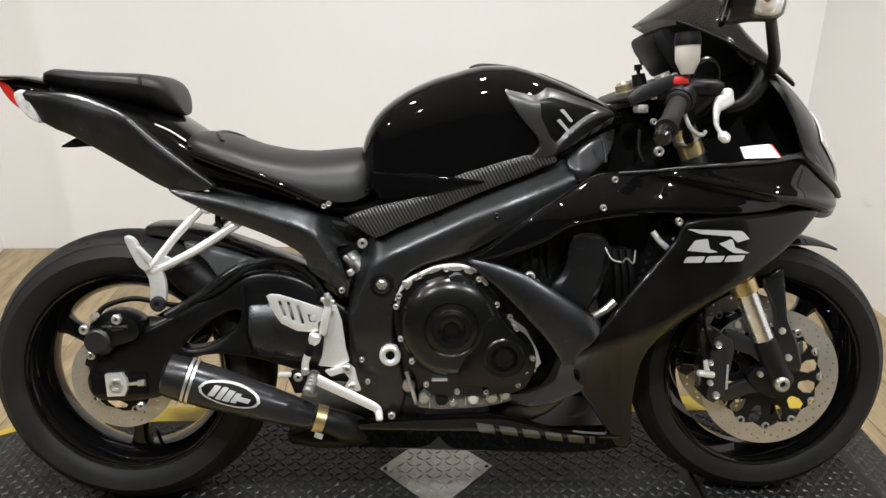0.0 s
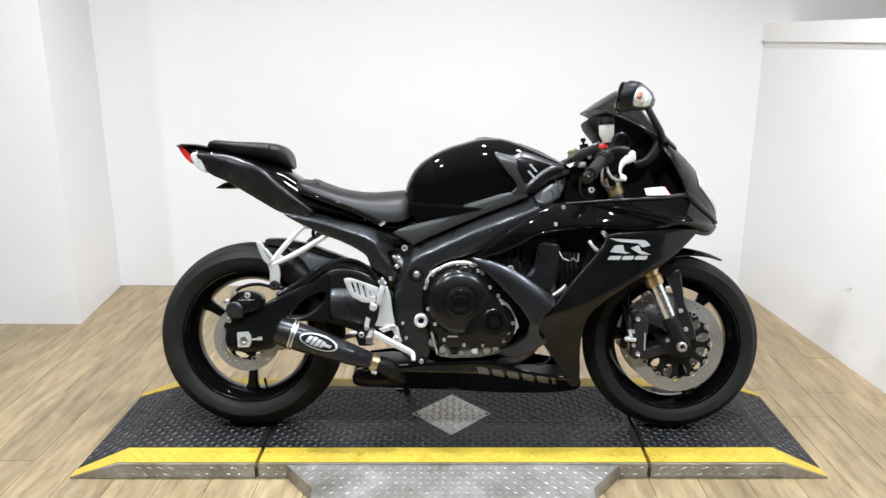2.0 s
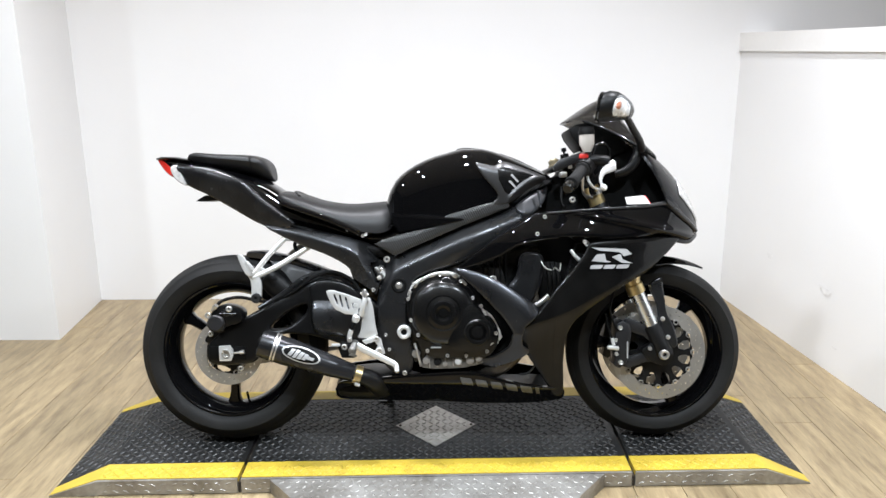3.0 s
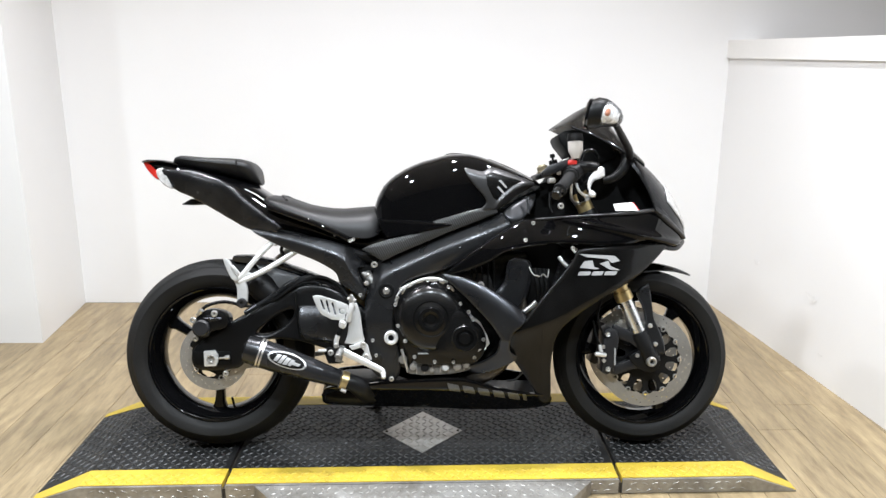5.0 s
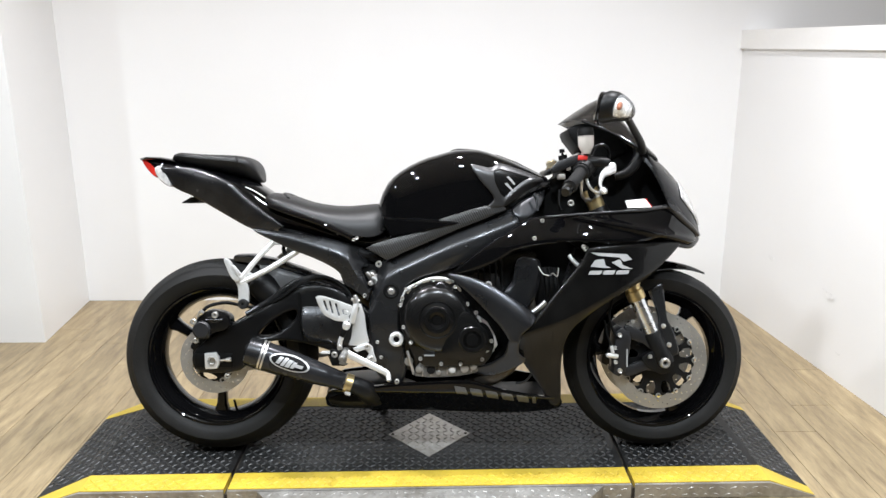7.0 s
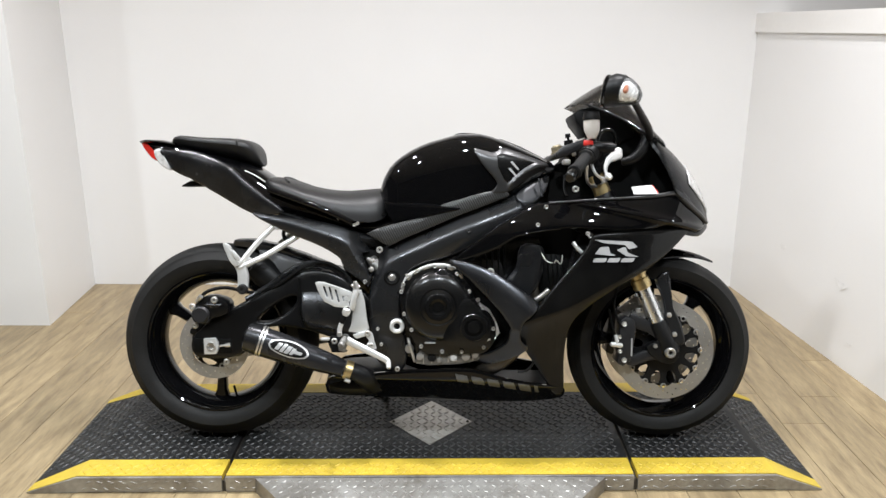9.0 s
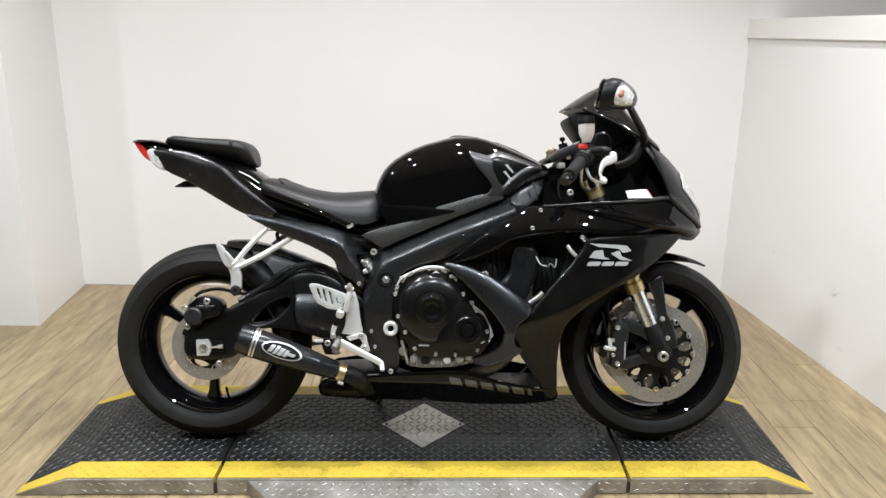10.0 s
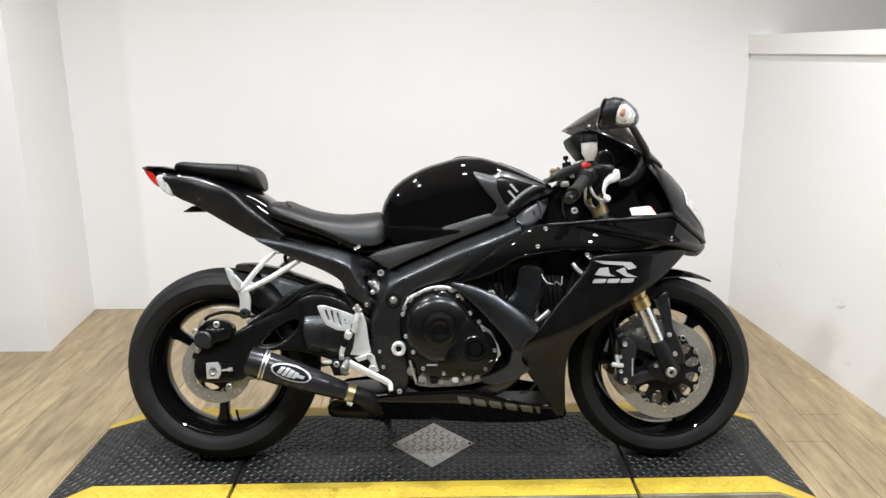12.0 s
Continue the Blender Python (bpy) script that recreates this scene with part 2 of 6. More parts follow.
# sloping ends, with the stripes splayed outwards along their edges
for xa, xb in ((XL, END_L), (XR, END_R)):
    part("end_ramp", slope_block(xa, xb, FRONT + 0.092, REAR - 0.072, FRONT + 0.04, REAR - 0.06), DECK, lift, "black tread end ramp", smooth=False)
    part("yellow_stripe", slope_block(xa, xb, FRONT + 0.004, FRONT + 0.092, FRONT - 0.004, FRONT + 0.04, 0.001), YELLOW, lift,
         "worn yellow painted edge stripe", smooth=False)
    part("yellow_stripe", slope_block(xa, xb, REAR - 0.072, REAR, REAR - 0.06, REAR - 0.035, 0.001), YELLOW, lift, "worn yellow painted edge stripe", smooth=False)
    part("skirt", solid([(xa, deck_y(xa, FRONT - 0.006), 0.001), (xb, deck_y(xb, FRONT - 0.008), 0.001), (xb, deck_y(xb, FRONT - 0.005), 0.001),
                         (xa, deck_y(xa, FRONT + 0.003), 0.001), (xa, deck_y(xa, FRONT - 0.006), P - 0.001), (xb, deck_y(xb, FRONT - 0.008), 0.004),
                         (xb, deck_y(xb, FRONT - 0.005), 0.004), (xa, deck_y(xa, FRONT + 0.003), P - 0.001)]), TREAD, lift, "bare tread-plate skirt", smooth=False)
    side = -1 if xb < xa else 1
    cells = []
    for i in range(6):
        for j in range(20):
            u = (i + 0.6) / 6.2
            x = xa + (xb - xa) * u
            y = FRONT + 0.10 + j * 0.0235
            if y < REAR - 0.085:
                cells.append((x, deck_y(x, y), P + (0.004 - P) * u, radians(45 if (i + j) % 2 else -45), (0.004 - P) / abs(xb - xa) * side))
    tagged(part("tread", lugs(cells, 0.0028, 0.0138, 0.0048), LUG, lift, smooth=False), kind="stuff")

# the bare diamond let into the deck
dia = part("diamond_plate", prism([(-0.173, deck_y(-0.173, 0.072)), (-0.034, deck_y(-0.034, -0.078)), (0.105, deck_y(0.105, 0.072)), (-0.034, deck_y(-0.034, 0.222))],
                                  P, P + 0.0022), TREAD, lift, "bare steel diamond let into the deck", smooth=False)
tagged(part("tread", lugs([(x, y, z + 0.0022, t, p) for x, y, z, t, p in lug_grid(-0.18, 0.12, -0.09, 0.23, 0.0235)
                           if in_diamond(x, y - SKEW * x, 0.87)], 0.002, 0.0125, 0.0042), TREAD, dia, smooth=False), kind="stuff")
for sx in (-0.158, 0.09):
    b = bmesh.new()
    bmesh.ops.create_cone(b, cap_ends=True, segments=12, radius1=0.005, radius2=0.004, depth=0.003, matrix=Matrix.Translation((sx, deck_y(sx, 0.072), P + 0.0035)))
    part("screw", b, JOINT, dia)

# the bare steel drive-on ramp
ramp = thing("loading_ramp", "bare steel tread-plate ramp against the lift", "ramp")
RL, RR = -0.545, 0.492
RAMP_OUT = -0.82
ramp_pts = [(RL, FRONT - 0.008), (RR, FRONT - 0.008), (RR - 0.10, FRONT - 0.12), (RR - 0.14, RAMP_OUT), (RL + 0.14, RAMP_OUT), (RL + 0.10, FRONT - 0.12)]


def ramp_z(y):
    return max(0.004, (P - 0.002) * (y - RAMP_OUT) / (FRONT - 0.008 - RAMP_OUT))


b = bmesh.new()
up = [b.verts.new((x, deck_y(x, y), ramp_z(y))) for x, y in ramp_pts]
dn = [b.verts.new((x + (0.010 if x > 0 else -0.010) * (y < FRONT - 0.01), deck_y(x, y), 0.0)) for x, y in ramp_pts]
b.faces.new(up)
b.faces.new(dn[::-1])
for i in range(6):
    b.faces.new((up[i], dn[i], dn[(i + 1) % 6], up[(i + 1) % 6]))
plate_ob = part("ramp_plate", b, TREAD, ramp, smooth=False)
cells = []
for i in range(44):
    for j in range(23):
        x, y = RL + 0.02 + i * 0.0235, FRONT - 0.022 - j * 0.0235
        far = FRONT - 0.008 - y
        inset = 0.016 + (0.10 * far / 0.112 if far < 0.112 else 0.10 + 0.04 * (far - 0.112) / (FRONT - 0.12 - RAMP_OUT))
        if RL + inset < x < RR - inset and y > RAMP_OUT + 0.02:
            cells.append((x, deck_y(x, y), ramp_z(y), radians(45 if (i + j) % 2 else -45), 0))
tagged(part("tread", lugs(cells, 0.002, 0.0125, 0.0042), TREAD, plate_ob, smooth=False), kind="stuff")

# ---- motorcycle: surfaces ----
PAINT = mat("black_gloss_paint", (0.0025, 0.0025, 0.0028), 0.03, vary=0.2, scale=3, grain=400, spec=0.34, rough_vary=0.01)
GRAPHITE = mat("graphite_gloss_paint", (0.004, 0.0039, 0.0038), 0.24, vary=0.5, scale=14, grain=700, bump=0.03, spec=0.16, rough_vary=0.05, coat=0.28)
FLAKE = mat("flake_black_paint", (0.030, 0.030, 0.0315), 0.26, metal=0.6, vary=0.4, scale=14, grain=900, bump=0.02, spec=0.45, rough_vary=0.04)
SATIN = mat("satin_black_frame", (0.050, 0.051, 0.054), 0.28, metal=0.8, vary=0.15, scale=10, grain=320, bump=0.04, spec=0.5)
BLADE = mat("satin_graphite", (0.060, 0.062, 0.068), 0.29, metal=0.9, vary=0.15, scale=10, grain=320, bump=0.05)
SHOULDER = mat("grey_shoulder_paint_and_lip_sheen", (0.078, 0.0775, 0.079), 0.36, metal=0.85, vary=0.12, scale=10, grain=320, bump=0.03)
HUGGER = mat("grey_hugger_plastic", (0.075, 0.075, 0.078), 0.3, spec=0.5, vary=0.2, scale=12, grain=200, bump=0.05)
CASTGREY = mat("dull_grey_casting", (0.20, 0.195, 0.185), 0.42, metal=0.6, vary=0.35, scale=30, grain=200, bump=0.15)
MATTE = mat("matt_black_plastic", (0.005, 0.005, 0.0053), 0.44, spec=0.24, vary=0.2, scale=12, grain=250, bump=0.06)
ENGINE = mat("black_engine_enamel", (0.004, 0.004, 0.0041), 0.23, spec=0.42, vary=0.25, scale=14, grain=200, bump=0.06)
# also the black put in for shade in grooves, bores and openings
INNER = mat("black_plastic_and_hollow_shade", (0.0025, 0.0025, 0.0025), 0.55, spec=0.12, vary=0.25, scale=12)
RUBBER = mat("tyre_rubber", (0.011, 0.0108, 0.0105), 0.55, spec=0.18, vary=0.25, scale=9, grain=140, bump=0.15)
WORN = mat("dusty_worn_tread", (0.019, 0.0187, 0.0183), 0.7, spec=0.2, vary=0.35, scale=7, grain=160, bump=0.25)
GRIP = mat("grip_rubber", (0.012, 0.0118, 0.0118), 0.7, spec=0.25, vary=0.15, scale=20, grain=300, bump=0.3)
VINYL = mat("black_seat_vinyl", (0.010, 0.0098, 0.010), 0.45, spec=0.4, vary=0.15, scale=7, grain=500, bump=0.15)
SILVER = mat("bare_cast_aluminium", (0.70, 0.70, 0.69), 0.33, metal=0.5, vary=0.10, scale=14, grain=200, bump=0.08)
STEEL = mat("brushed_disc_steel", (0.60, 0.585, 0.56), 0.34, metal=0.85, vary=0.12, scale=9, grain=220, bump=0.05)
CHROME = mat("hard_chrome", (0.82, 0.83, 0.85), 0.26, metal=1.0, vary=0.03)
BOLT = mat("zinc_bolt", (0.55, 0.54, 0.52), 0.3, metal=0.75, vary=0.15, scale=60)
CASTING = mat("grey_black_casting", (0.012, 0.012, 0.0135), 0.42, spec=0.45, vary=0.25, scale=20, grain=260, bump=0.1)
GOLD = mat("gold_anodised", (0.60, 0.47, 0.24), 0.36, metal=0.9, vary=0.12, scale=20)
TITAN = mat("dark_anodised_can", (0.030, 0.0305, 0.033), 0.27, metal=0.45, spec=0.2, vary=0.15, scale=8, grain=260, bump=0.04)
HEADER = mat("stained_exhaust_steel", (0.075, 0.069, 0.06), 0.4, metal=0.85, vary=0.3, scale=10, second=(0.05, 0.04, 0.03))
RED = mat("red_lens", (0.62, 0.03, 0.02), 0.18, vary=0.1, scale=20, coat=0.6)
REDP = mat("red_switch", (0.70, 0.04, 0.03), 0.4, vary=0.05)
MILK = mat("frosted_fluid_plastic", (0.62, 0.58, 0.54), 0.4, vary=0.06, scale=20)
LABEL = mat("white_sticker", (0.78, 0.76, 0.73), 0.5, vary=0.03)
AMBER = mat("amber_bulb", (0.36, 0.15, 0.09), 0.25, vary=0.1)
LENS = mat("faceted_reflector", (0.80, 0.79, 0.78), 0.25, metal=0.35, vary=0.3, scale=90, grain=160, bump=0.9)
FROST = mat("frosted_clear_lens", (0.50, 0.49, 0.48), 0.2, vary=0.35, scale=60, grain=200, bump=0.3, coat=0.5)
SWING = mat("matt_black_swingarm", (0.0035, 0.0035, 0.0038), 0.30, spec=0.32, vary=0.2, scale=10, grain=300, bump=0.05)
BRASS = mat("dull_brass", (0.34, 0.29, 0.19), 0.38, metal=0.7, vary=0.15, scale=30)
GREY = mat("silver_emblem", (0.52, 0.52, 0.52), 0.3, metal=0.4, vary=0.08)
DULL = mat("dull_grey_emblem", (0.11, 0.11, 0.11), 0.32, metal=0.4, vary=0.15, scale=30)
MIRROR = mat("mirror_glass", (0.9, 0.9, 0.9), 0.03, metal=1.0, vary=0.01, rough_vary=0.01)


def carbon_weave():
    m = mat("ribbed_carbon_trim", (0.05, 0.05, 0.052), 0.34, metal=0.2, vary=0.2, scale=30)
    nt = m.node_tree
    b = nt.nodes["Principled BSDF"]
    tc, wv, bp, ramp = (nt.nodes.new(n) for n in ("ShaderNodeTexCoord", "ShaderNodeTexWave", "ShaderNodeBump", "ShaderNodeValToRGB"))
    mp = nt.nodes.new("ShaderNodeMapping")
    mp.inputs["Rotation"].default_value = (0, radians(30), 0)
    wv.bands_direction = "X"
    wv.inputs["Scale"].default_value = 48
    nt.links.new(tc.outputs["Object"], mp.inputs["Vector"])
    nt.links.new(mp.outputs[0], wv.inputs["Vector"])
    ramp.color_ramp.elements[0].color, ramp.color_ramp.elements[1].color = (0.008, 0.008, 0.008, 1), (0.05, 0.05, 0.05, 1)
    nt.links.new(wv.outputs["Fac"], ramp.inputs[0])
    nt.links.new(ramp.outputs[0], b.inputs["Base Color"])
    bp.inputs["Strength"].default_value, bp.inputs["Distance"].default_value = 0.5, 0.002
    nt.links.new(wv.outputs["Fac"], bp.inputs["Height"])
    nt.links.new(bp.outputs[0], b.inputs["Normal"])
    return m


CARBON = carbon_weave()


def smoked():
    m = bpy.data.materials.new("smoked_screen")
    m.use_nodes = True
    b = m.node_tree.nodes["Principled BSDF"]
    b.inputs["Base Color"].default_value = (0.012, 0.011, 0.010, 1)
    b.inputs["Roughness"].default_value = 0.06
    b.inputs["Alpha"].default_value = 0.72
    b.inputs["Specular IOR Level"].default_value = 0.45
    return m


SMOKE = smoked()


def clear_plastic():
    m = bpy.data.materials.new("clear_lens_plastic")
    m.use_nodes = True
    b = m.node_tree.nodes["Principled BSDF"]
    b.inputs["Base Color"].default_value = (0.8, 0.8, 0.8, 1)
    b.inputs["Roughness"].default_value = 0.03
    b.inputs["Alpha"].default_value = 0.16
    return m


CLEAR = clear_plastic()


from mathutils.geometry import delaunay_2d_cdt


# ---- motorcycle: shape helpers, in the machine's own frame: x ahead, y to its left, z up ----
def cr(pts, n=6, closed=False):
    """A smooth line through the points."""
    pts = [Vector(p) for p in pts]
    out, k = [], len(pts)
    for i in range(k if closed else k - 1):
        p0, p1 = pts[(i - 1) % k if closed else max(i - 1, 0)], pts[i]
        p2, p3 = pts[(i + 1) % k], pts[(i + 2) % k if closed else min(i + 2, k - 1)]
        for j in range(n):
            t = j / n
            out.append(0.5 * (2 * p1 + (p2 - p0) * t + (2 * p0 - 5 * p1 + 4 * p2 - p3) * t * t + (3 * p1 - p0 - 3 * p2 + p3) * t ** 3))
    if not closed:
        out.append(pts[-1])
    return out


def curve_of(table):
    """A smooth function of one number from (at, value) pairs."""
    xs, ys = [a for a, _ in table], [v for _, v in table]
    k = len(xs)
    sl = [(ys[i + 1] - ys[i]) / (xs[i + 1] - xs[i]) for i in range(k - 1)]
    tan = [sl[0]] + [0 if sl[i - 1] * sl[i] <= 0 else 2 * sl[i - 1] * sl[i] / (sl[i - 1] + sl[i]) for i in range(1, k - 1)] + [sl[-1]]

    def f(x):
        if x <= xs[0]:
            return ys[0]
        if x >= xs[-1]:
            return ys[-1]
        i = max(j for j in range(k - 1) if xs[j] <= x)
        h = xs[i + 1] - xs[i]
        t = (x - xs[i]) / h
        return ((2 * t ** 3 - 3 * t * t + 1) * ys[i] + (t ** 3 - 2 * t * t + t) * h * tan[i]
                + (3 * t * t - 2 * t ** 3) * ys[i + 1] + (t ** 3 - t * t) * h * tan[i + 1])
    return f


def grid_skin(rows, thick=None):
    """Quads between rows of points; with thick, a second skin behind and a rim."""
    b = bmesh.new()
    front = [[b.verts.new(p) for p in r] for r in rows]
    n, m = len(rows), len(rows[0])
    for i in range(n - 1):
        for j in range(m - 1):
            b.faces.new((front[i][j], front[i + 1][j], front[i + 1][j + 1], front[i][j + 1]))
    if thick is not None:
        off = Vector(thick)
        back = [[b.verts.new(Vector(p) + off) for p in r] for r in rows]
        for i in range(n - 1):
            for j in range(m - 1):
                b.faces.new((back[i][j + 1], back[i + 1][j + 1], back[i + 1][j], back[i][j]))
        for i in range(n - 1):
            b.faces.new((front[i + 1][0], front[i][0], back[i][0], back[i + 1][0]))
            b.faces.new((front[i][m - 1], front[i + 1][m - 1], back[i + 1][m - 1], back[i][m - 1]))
        for j in range(m - 1):
            b.faces.new((front[0][j], front[0][j + 1], back[0][j + 1], back[0][j]))
            b.faces.new((front[n - 1][j + 1], front[n - 1][j], back[n - 1][j], back[n - 1][j + 1]))
    return b


def panel(outline, width, thick=0.006, nu=36, nv=10, puff=0.0, along="x", smooth=4, side=-1, roll=0.5, crown=6.0):
    """A curved body panel: an outline in x and z, pushed out to width(x, z) and rounded over by puff towards its edges."""
    pts = [(p.x, p.y) for p in cr([(x, z, 0) for x, z in outline], smooth, True)] if smooth else list(outline)
    if along == "z":
        pts = [(z, x) for x, z in pts]
    lo, hi = min(p[0] for p in pts), max(p[0] for p in pts)
    eps = (hi - lo) * 0.004
    rows = []
    k = len(pts)
    for i in range(nu + 1):
        u = lo + eps + (hi - lo - 2 * eps) * (0.5 - 0.5 * math.cos(math.pi * i / nu)) * 0.5 + (hi - lo - 2 * eps) * i / nu * 0.5
        hits = []
        for j in range(k):
            (a0, b0), (a1, b1) = pts[j], pts[(j + 1) % k]
            if (a0 - u) * (a1 - u) <= 0 and a0 != a1:
                hits.append(b0 + (b1 - b0) * (u - a0) / (a1 - a0))
        v0, v1 = min(hits), max(hits)
        row = []
        for j in range(nv + 1):
            t = j / nv
            v = v0 + (v1 - v0) * t
            x, z = (u, v) if along == "x" else (v, u)
            edge_u = max(0.0, 1 - abs(2 * i / nu - 1) ** 14) ** roll if puff else 1
            w = width(x, z) + puff * ((max(0.0, 1 - abs(2 * t - 1) ** crown)) ** roll * edge_u - 1)
            row.append((x, side * w, z))
        rows.append(row)
    return grid_skin(rows, (0, -side * thick, 0))


def skin(outline, width, thick=0.012, holes=(), step=0.012, edge=0.008, smooth=3, side=-1):
    """A cast or moulded shell: an outline in x and z with holes, pushed out to width(x, z), its edges rounded over."""
    loops = []
    for loop in (outline, *holes):
        pts = [(q.x, q.y) for q in cr([(x, z, 0) for x, z in loop], smooth, True)] if smooth else list(loop)
        fine = []
        for (x0, z0), (x1, z1) in zip(pts, pts[1:] + pts[:1]):
            k = max(1, math.ceil(math.hypot(x1 - x0, z1 - z0) / step))
            fine += [(x0 + (x1 - x0) * i / k, z0 + (z1 - z0) * i / k) for i in range(k)]
        loops.append(fine)
    seg = np.array([(*a, *c) for lp in loops for a, c in zip(lp, lp[1:] + lp[:1])])
    ax, az, dx, dz = seg[:, 0], seg[:, 1], seg[:, 2] - seg[:, 0], seg[:, 3] - seg[:, 1]
    long2 = np.maximum(dx * dx + dz * dz, 1e-12)

    def reach(x, z):
        t = np.clip(((x - ax) * dx + (z - az) * dz) / long2, 0, 1)
        return float(np.sqrt(np.min((x - ax - t * dx) ** 2 + (z - az - t * dz) ** 2)))

    def inside(x, z):
        up = (az > z) != (az + dz > z)
        return int(np.sum(up & (x < ax + (z - az) * dx / np.where(dz == 0, 1e-12, dz)))) % 2 == 1

    flat, edges = [], []
    for lp in loops:
        k = len(flat)
        flat += [Vector(q) for q in lp]
        edges += [(k + i, k + (i + 1) % len(lp)) for i in range(len(lp))]
    for lp in loops:
        n = len(lp)
        for i in range(n):
            tx, tz = lp[(i + 1) % n][0] - lp[i - 1][0], lp[(i + 1) % n][1] - lp[i - 1][1]
            ln = math.hypot(tx, tz) or 1
            for off in (0.12 * edge, 0.4 * edge, edge):
                for sg in (-1, 1):
                    x, z = lp[i][0] - sg * tz / ln * off, lp[i][1] + sg * tx / ln * off
                    if inside(x, z) and reach(x, z) > 0.93 * off:
                        flat.append(Vector((x, z)))
    x0, x1, z0, z1 = min(q[0] for q in loops[0]), max(q[0] for q in loops[0]), min(q[1] for q in loops[0]), max(q[1] for q in loops[0])
    for j in range(int((z1 - z0) / (step * 0.866)) + 1):
        for i in range(int((x1 - x0) / step) + 1):
            x, z = x0 + (i + 0.5 * (j % 2)) * step, z0 + j * step * 0.866
            if inside(x, z) and reach(x, z) > edge + 0.5 * step:
                flat.append(Vector((x, z)))
    pts, _, tris, *_ = delaunay_2d_cdt(flat, edges, [], 0, 1e-6)
    b = bmesh.new()
    front, back = [], []
    for q in pts:
        d = min(edge, reach(q.x, q.y))
        w = width(q.x, q.y)
        front.append(b.verts.new((q.x, side * (w - edge + math.sqrt(max(0.0, edge * edge - (edge - d) ** 2))), q.y)))
        back.append(b.verts.new((q.x, side * (w - edge - thick), q.y)))
    for t in tris:
        c = sum((pts[i] for i in t), Vector((0, 0))) / 3
        if inside(c.x, c.y):
            b.faces.new([front[i] for i in t])
            b.faces.new([back[i] for i in t[::-1]])
    b.verts.index_update()
    for e in [e for e in b.edges if len(e.link_faces) == 1]:
        i, j = e.verts[0].index, e.verts[1].index
        if i % 2 == 0 and j % 2 == 0:
            b.faces.new((front[i // 2], front[j // 2], back[j // 2], back[i // 2]))
    for v in [v for v in b.verts if not v.link_faces]:
        b.verts.remove(v)
    return b


def plate(outline, y0, y1, holes=(), bevel=0.0015, smooth=0):
    """A flat plate cut from an outline in x and z, with holes through it, from y0 to y1."""
    b = bmesh.new()
    edges = []
    for loop in (outline, *holes):
        pts = [(p.x, p.y) for p in cr([(x, z, 0) for x, z in loop], smooth, True)] if smooth else loop
        vs = [b.verts.new((x, y0, z)) for x, z in pts]
        edges += [b.edges.new((vs[i], vs[(i + 1) % len(vs)])) for i in range(len(vs))]
    bmesh.ops.triangle_fill(b, use_beauty=True, use_dissolve=False, edges=edges, normal=(0, -1, 0))
    rim = [e for e in b.edges if len(e.link_faces) == 1]
    r = bmesh.ops.extrude_face_region(b, geom=b.faces[:])
    for v in r["geom"]:
        if isinstance(v, bmesh.types.BMVert):
            v.co.y = y1
    bmesh.ops.recalc_face_normals(b, faces=b.faces)
    if bevel:
        sharp = [e for e in b.edges if len(e.link_faces) == 2 and e.calc_face_angle(0) > 1.2]
        bmesh.ops.bevel(b, geom=sharp, offset=bevel, segments=2, affect="EDGES", profile=0.5, clamp_overlap=True)
    return b


def circle(cx, cz, r, n=24, start=0.0):
    return [(cx + r * math.cos(start + k * math.tau / n), cz + r * math.sin(start + k * math.tau / n)) for k in range(n)]


def lathe(profile, cx, cz, n=48, cy=0.0, closed=False):
    """A turned body about the y axis through (cx, cz): profile of (radius, y)."""
    b = bmesh.new()
    rings = []
    for r, y in profile:
        if r < 1e-6:
            rings.append([b.verts.new((cx, cy + y, cz))])
        else:
            rings.append([b.verts.new((cx + r * math.cos(a), cy + y, cz + r * math.sin(a))) for a in [k * math.tau / n for k in range(n)]])
    pairs = list(zip(rings, rings[1:])) + ([(rings[-1], rings[0])] if closed else [])
    for p, q in pairs:
        for k in range(n):
            f = [p[k % len(p)], p[(k + 1) % len(p)], q[(k + 1) % len(q)], q[k % len(q)]]
            f = list(dict.fromkeys(f))
            if len(f) > 2:
                b.faces.new(f)
    return b


def tube(path, r, n=10, smooth=6, flat=1.0):
    """A round bar along a smooth path; r is one radius or several, spread evenly along it."""
    pts = cr(path, smooth) if smooth else [Vector(p) for p in path]
    b = bmesh.new()
    rings = []
    up = None
    for i, p in enumerate(pts):
        d = (pts[min(i + 1, len(pts) - 1)] - pts[max(i - 1, 0)]).normalized()
        if up is None:
            up = Vector((0, 1, 0)) if abs(d.y) < 0.9 else Vector((0, 0, 1))
        s = d.cross(up).normalized()
        up = s.cross(d).normalized()
        t = i / (len(pts) - 1)
        rad = float(np.interp(t, np.linspace(0, 1, len(r)), r)) if isinstance(r, (tuple, list)) else r
        rings.append([b.verts.new(p + (s * math.cos(a) + up * flat * math.sin(a)) * rad) for a in [k * math.tau / n for k in range(n)]])
    for p, q in zip(rings, rings[1:]):
        for k in range(n):
            b.faces.new((p[k], p[(k + 1) % n], q[(k + 1) % n], q[k]))
    b.faces.new(rings[0][::-1])
    b.faces.new(rings[-1])
    return b


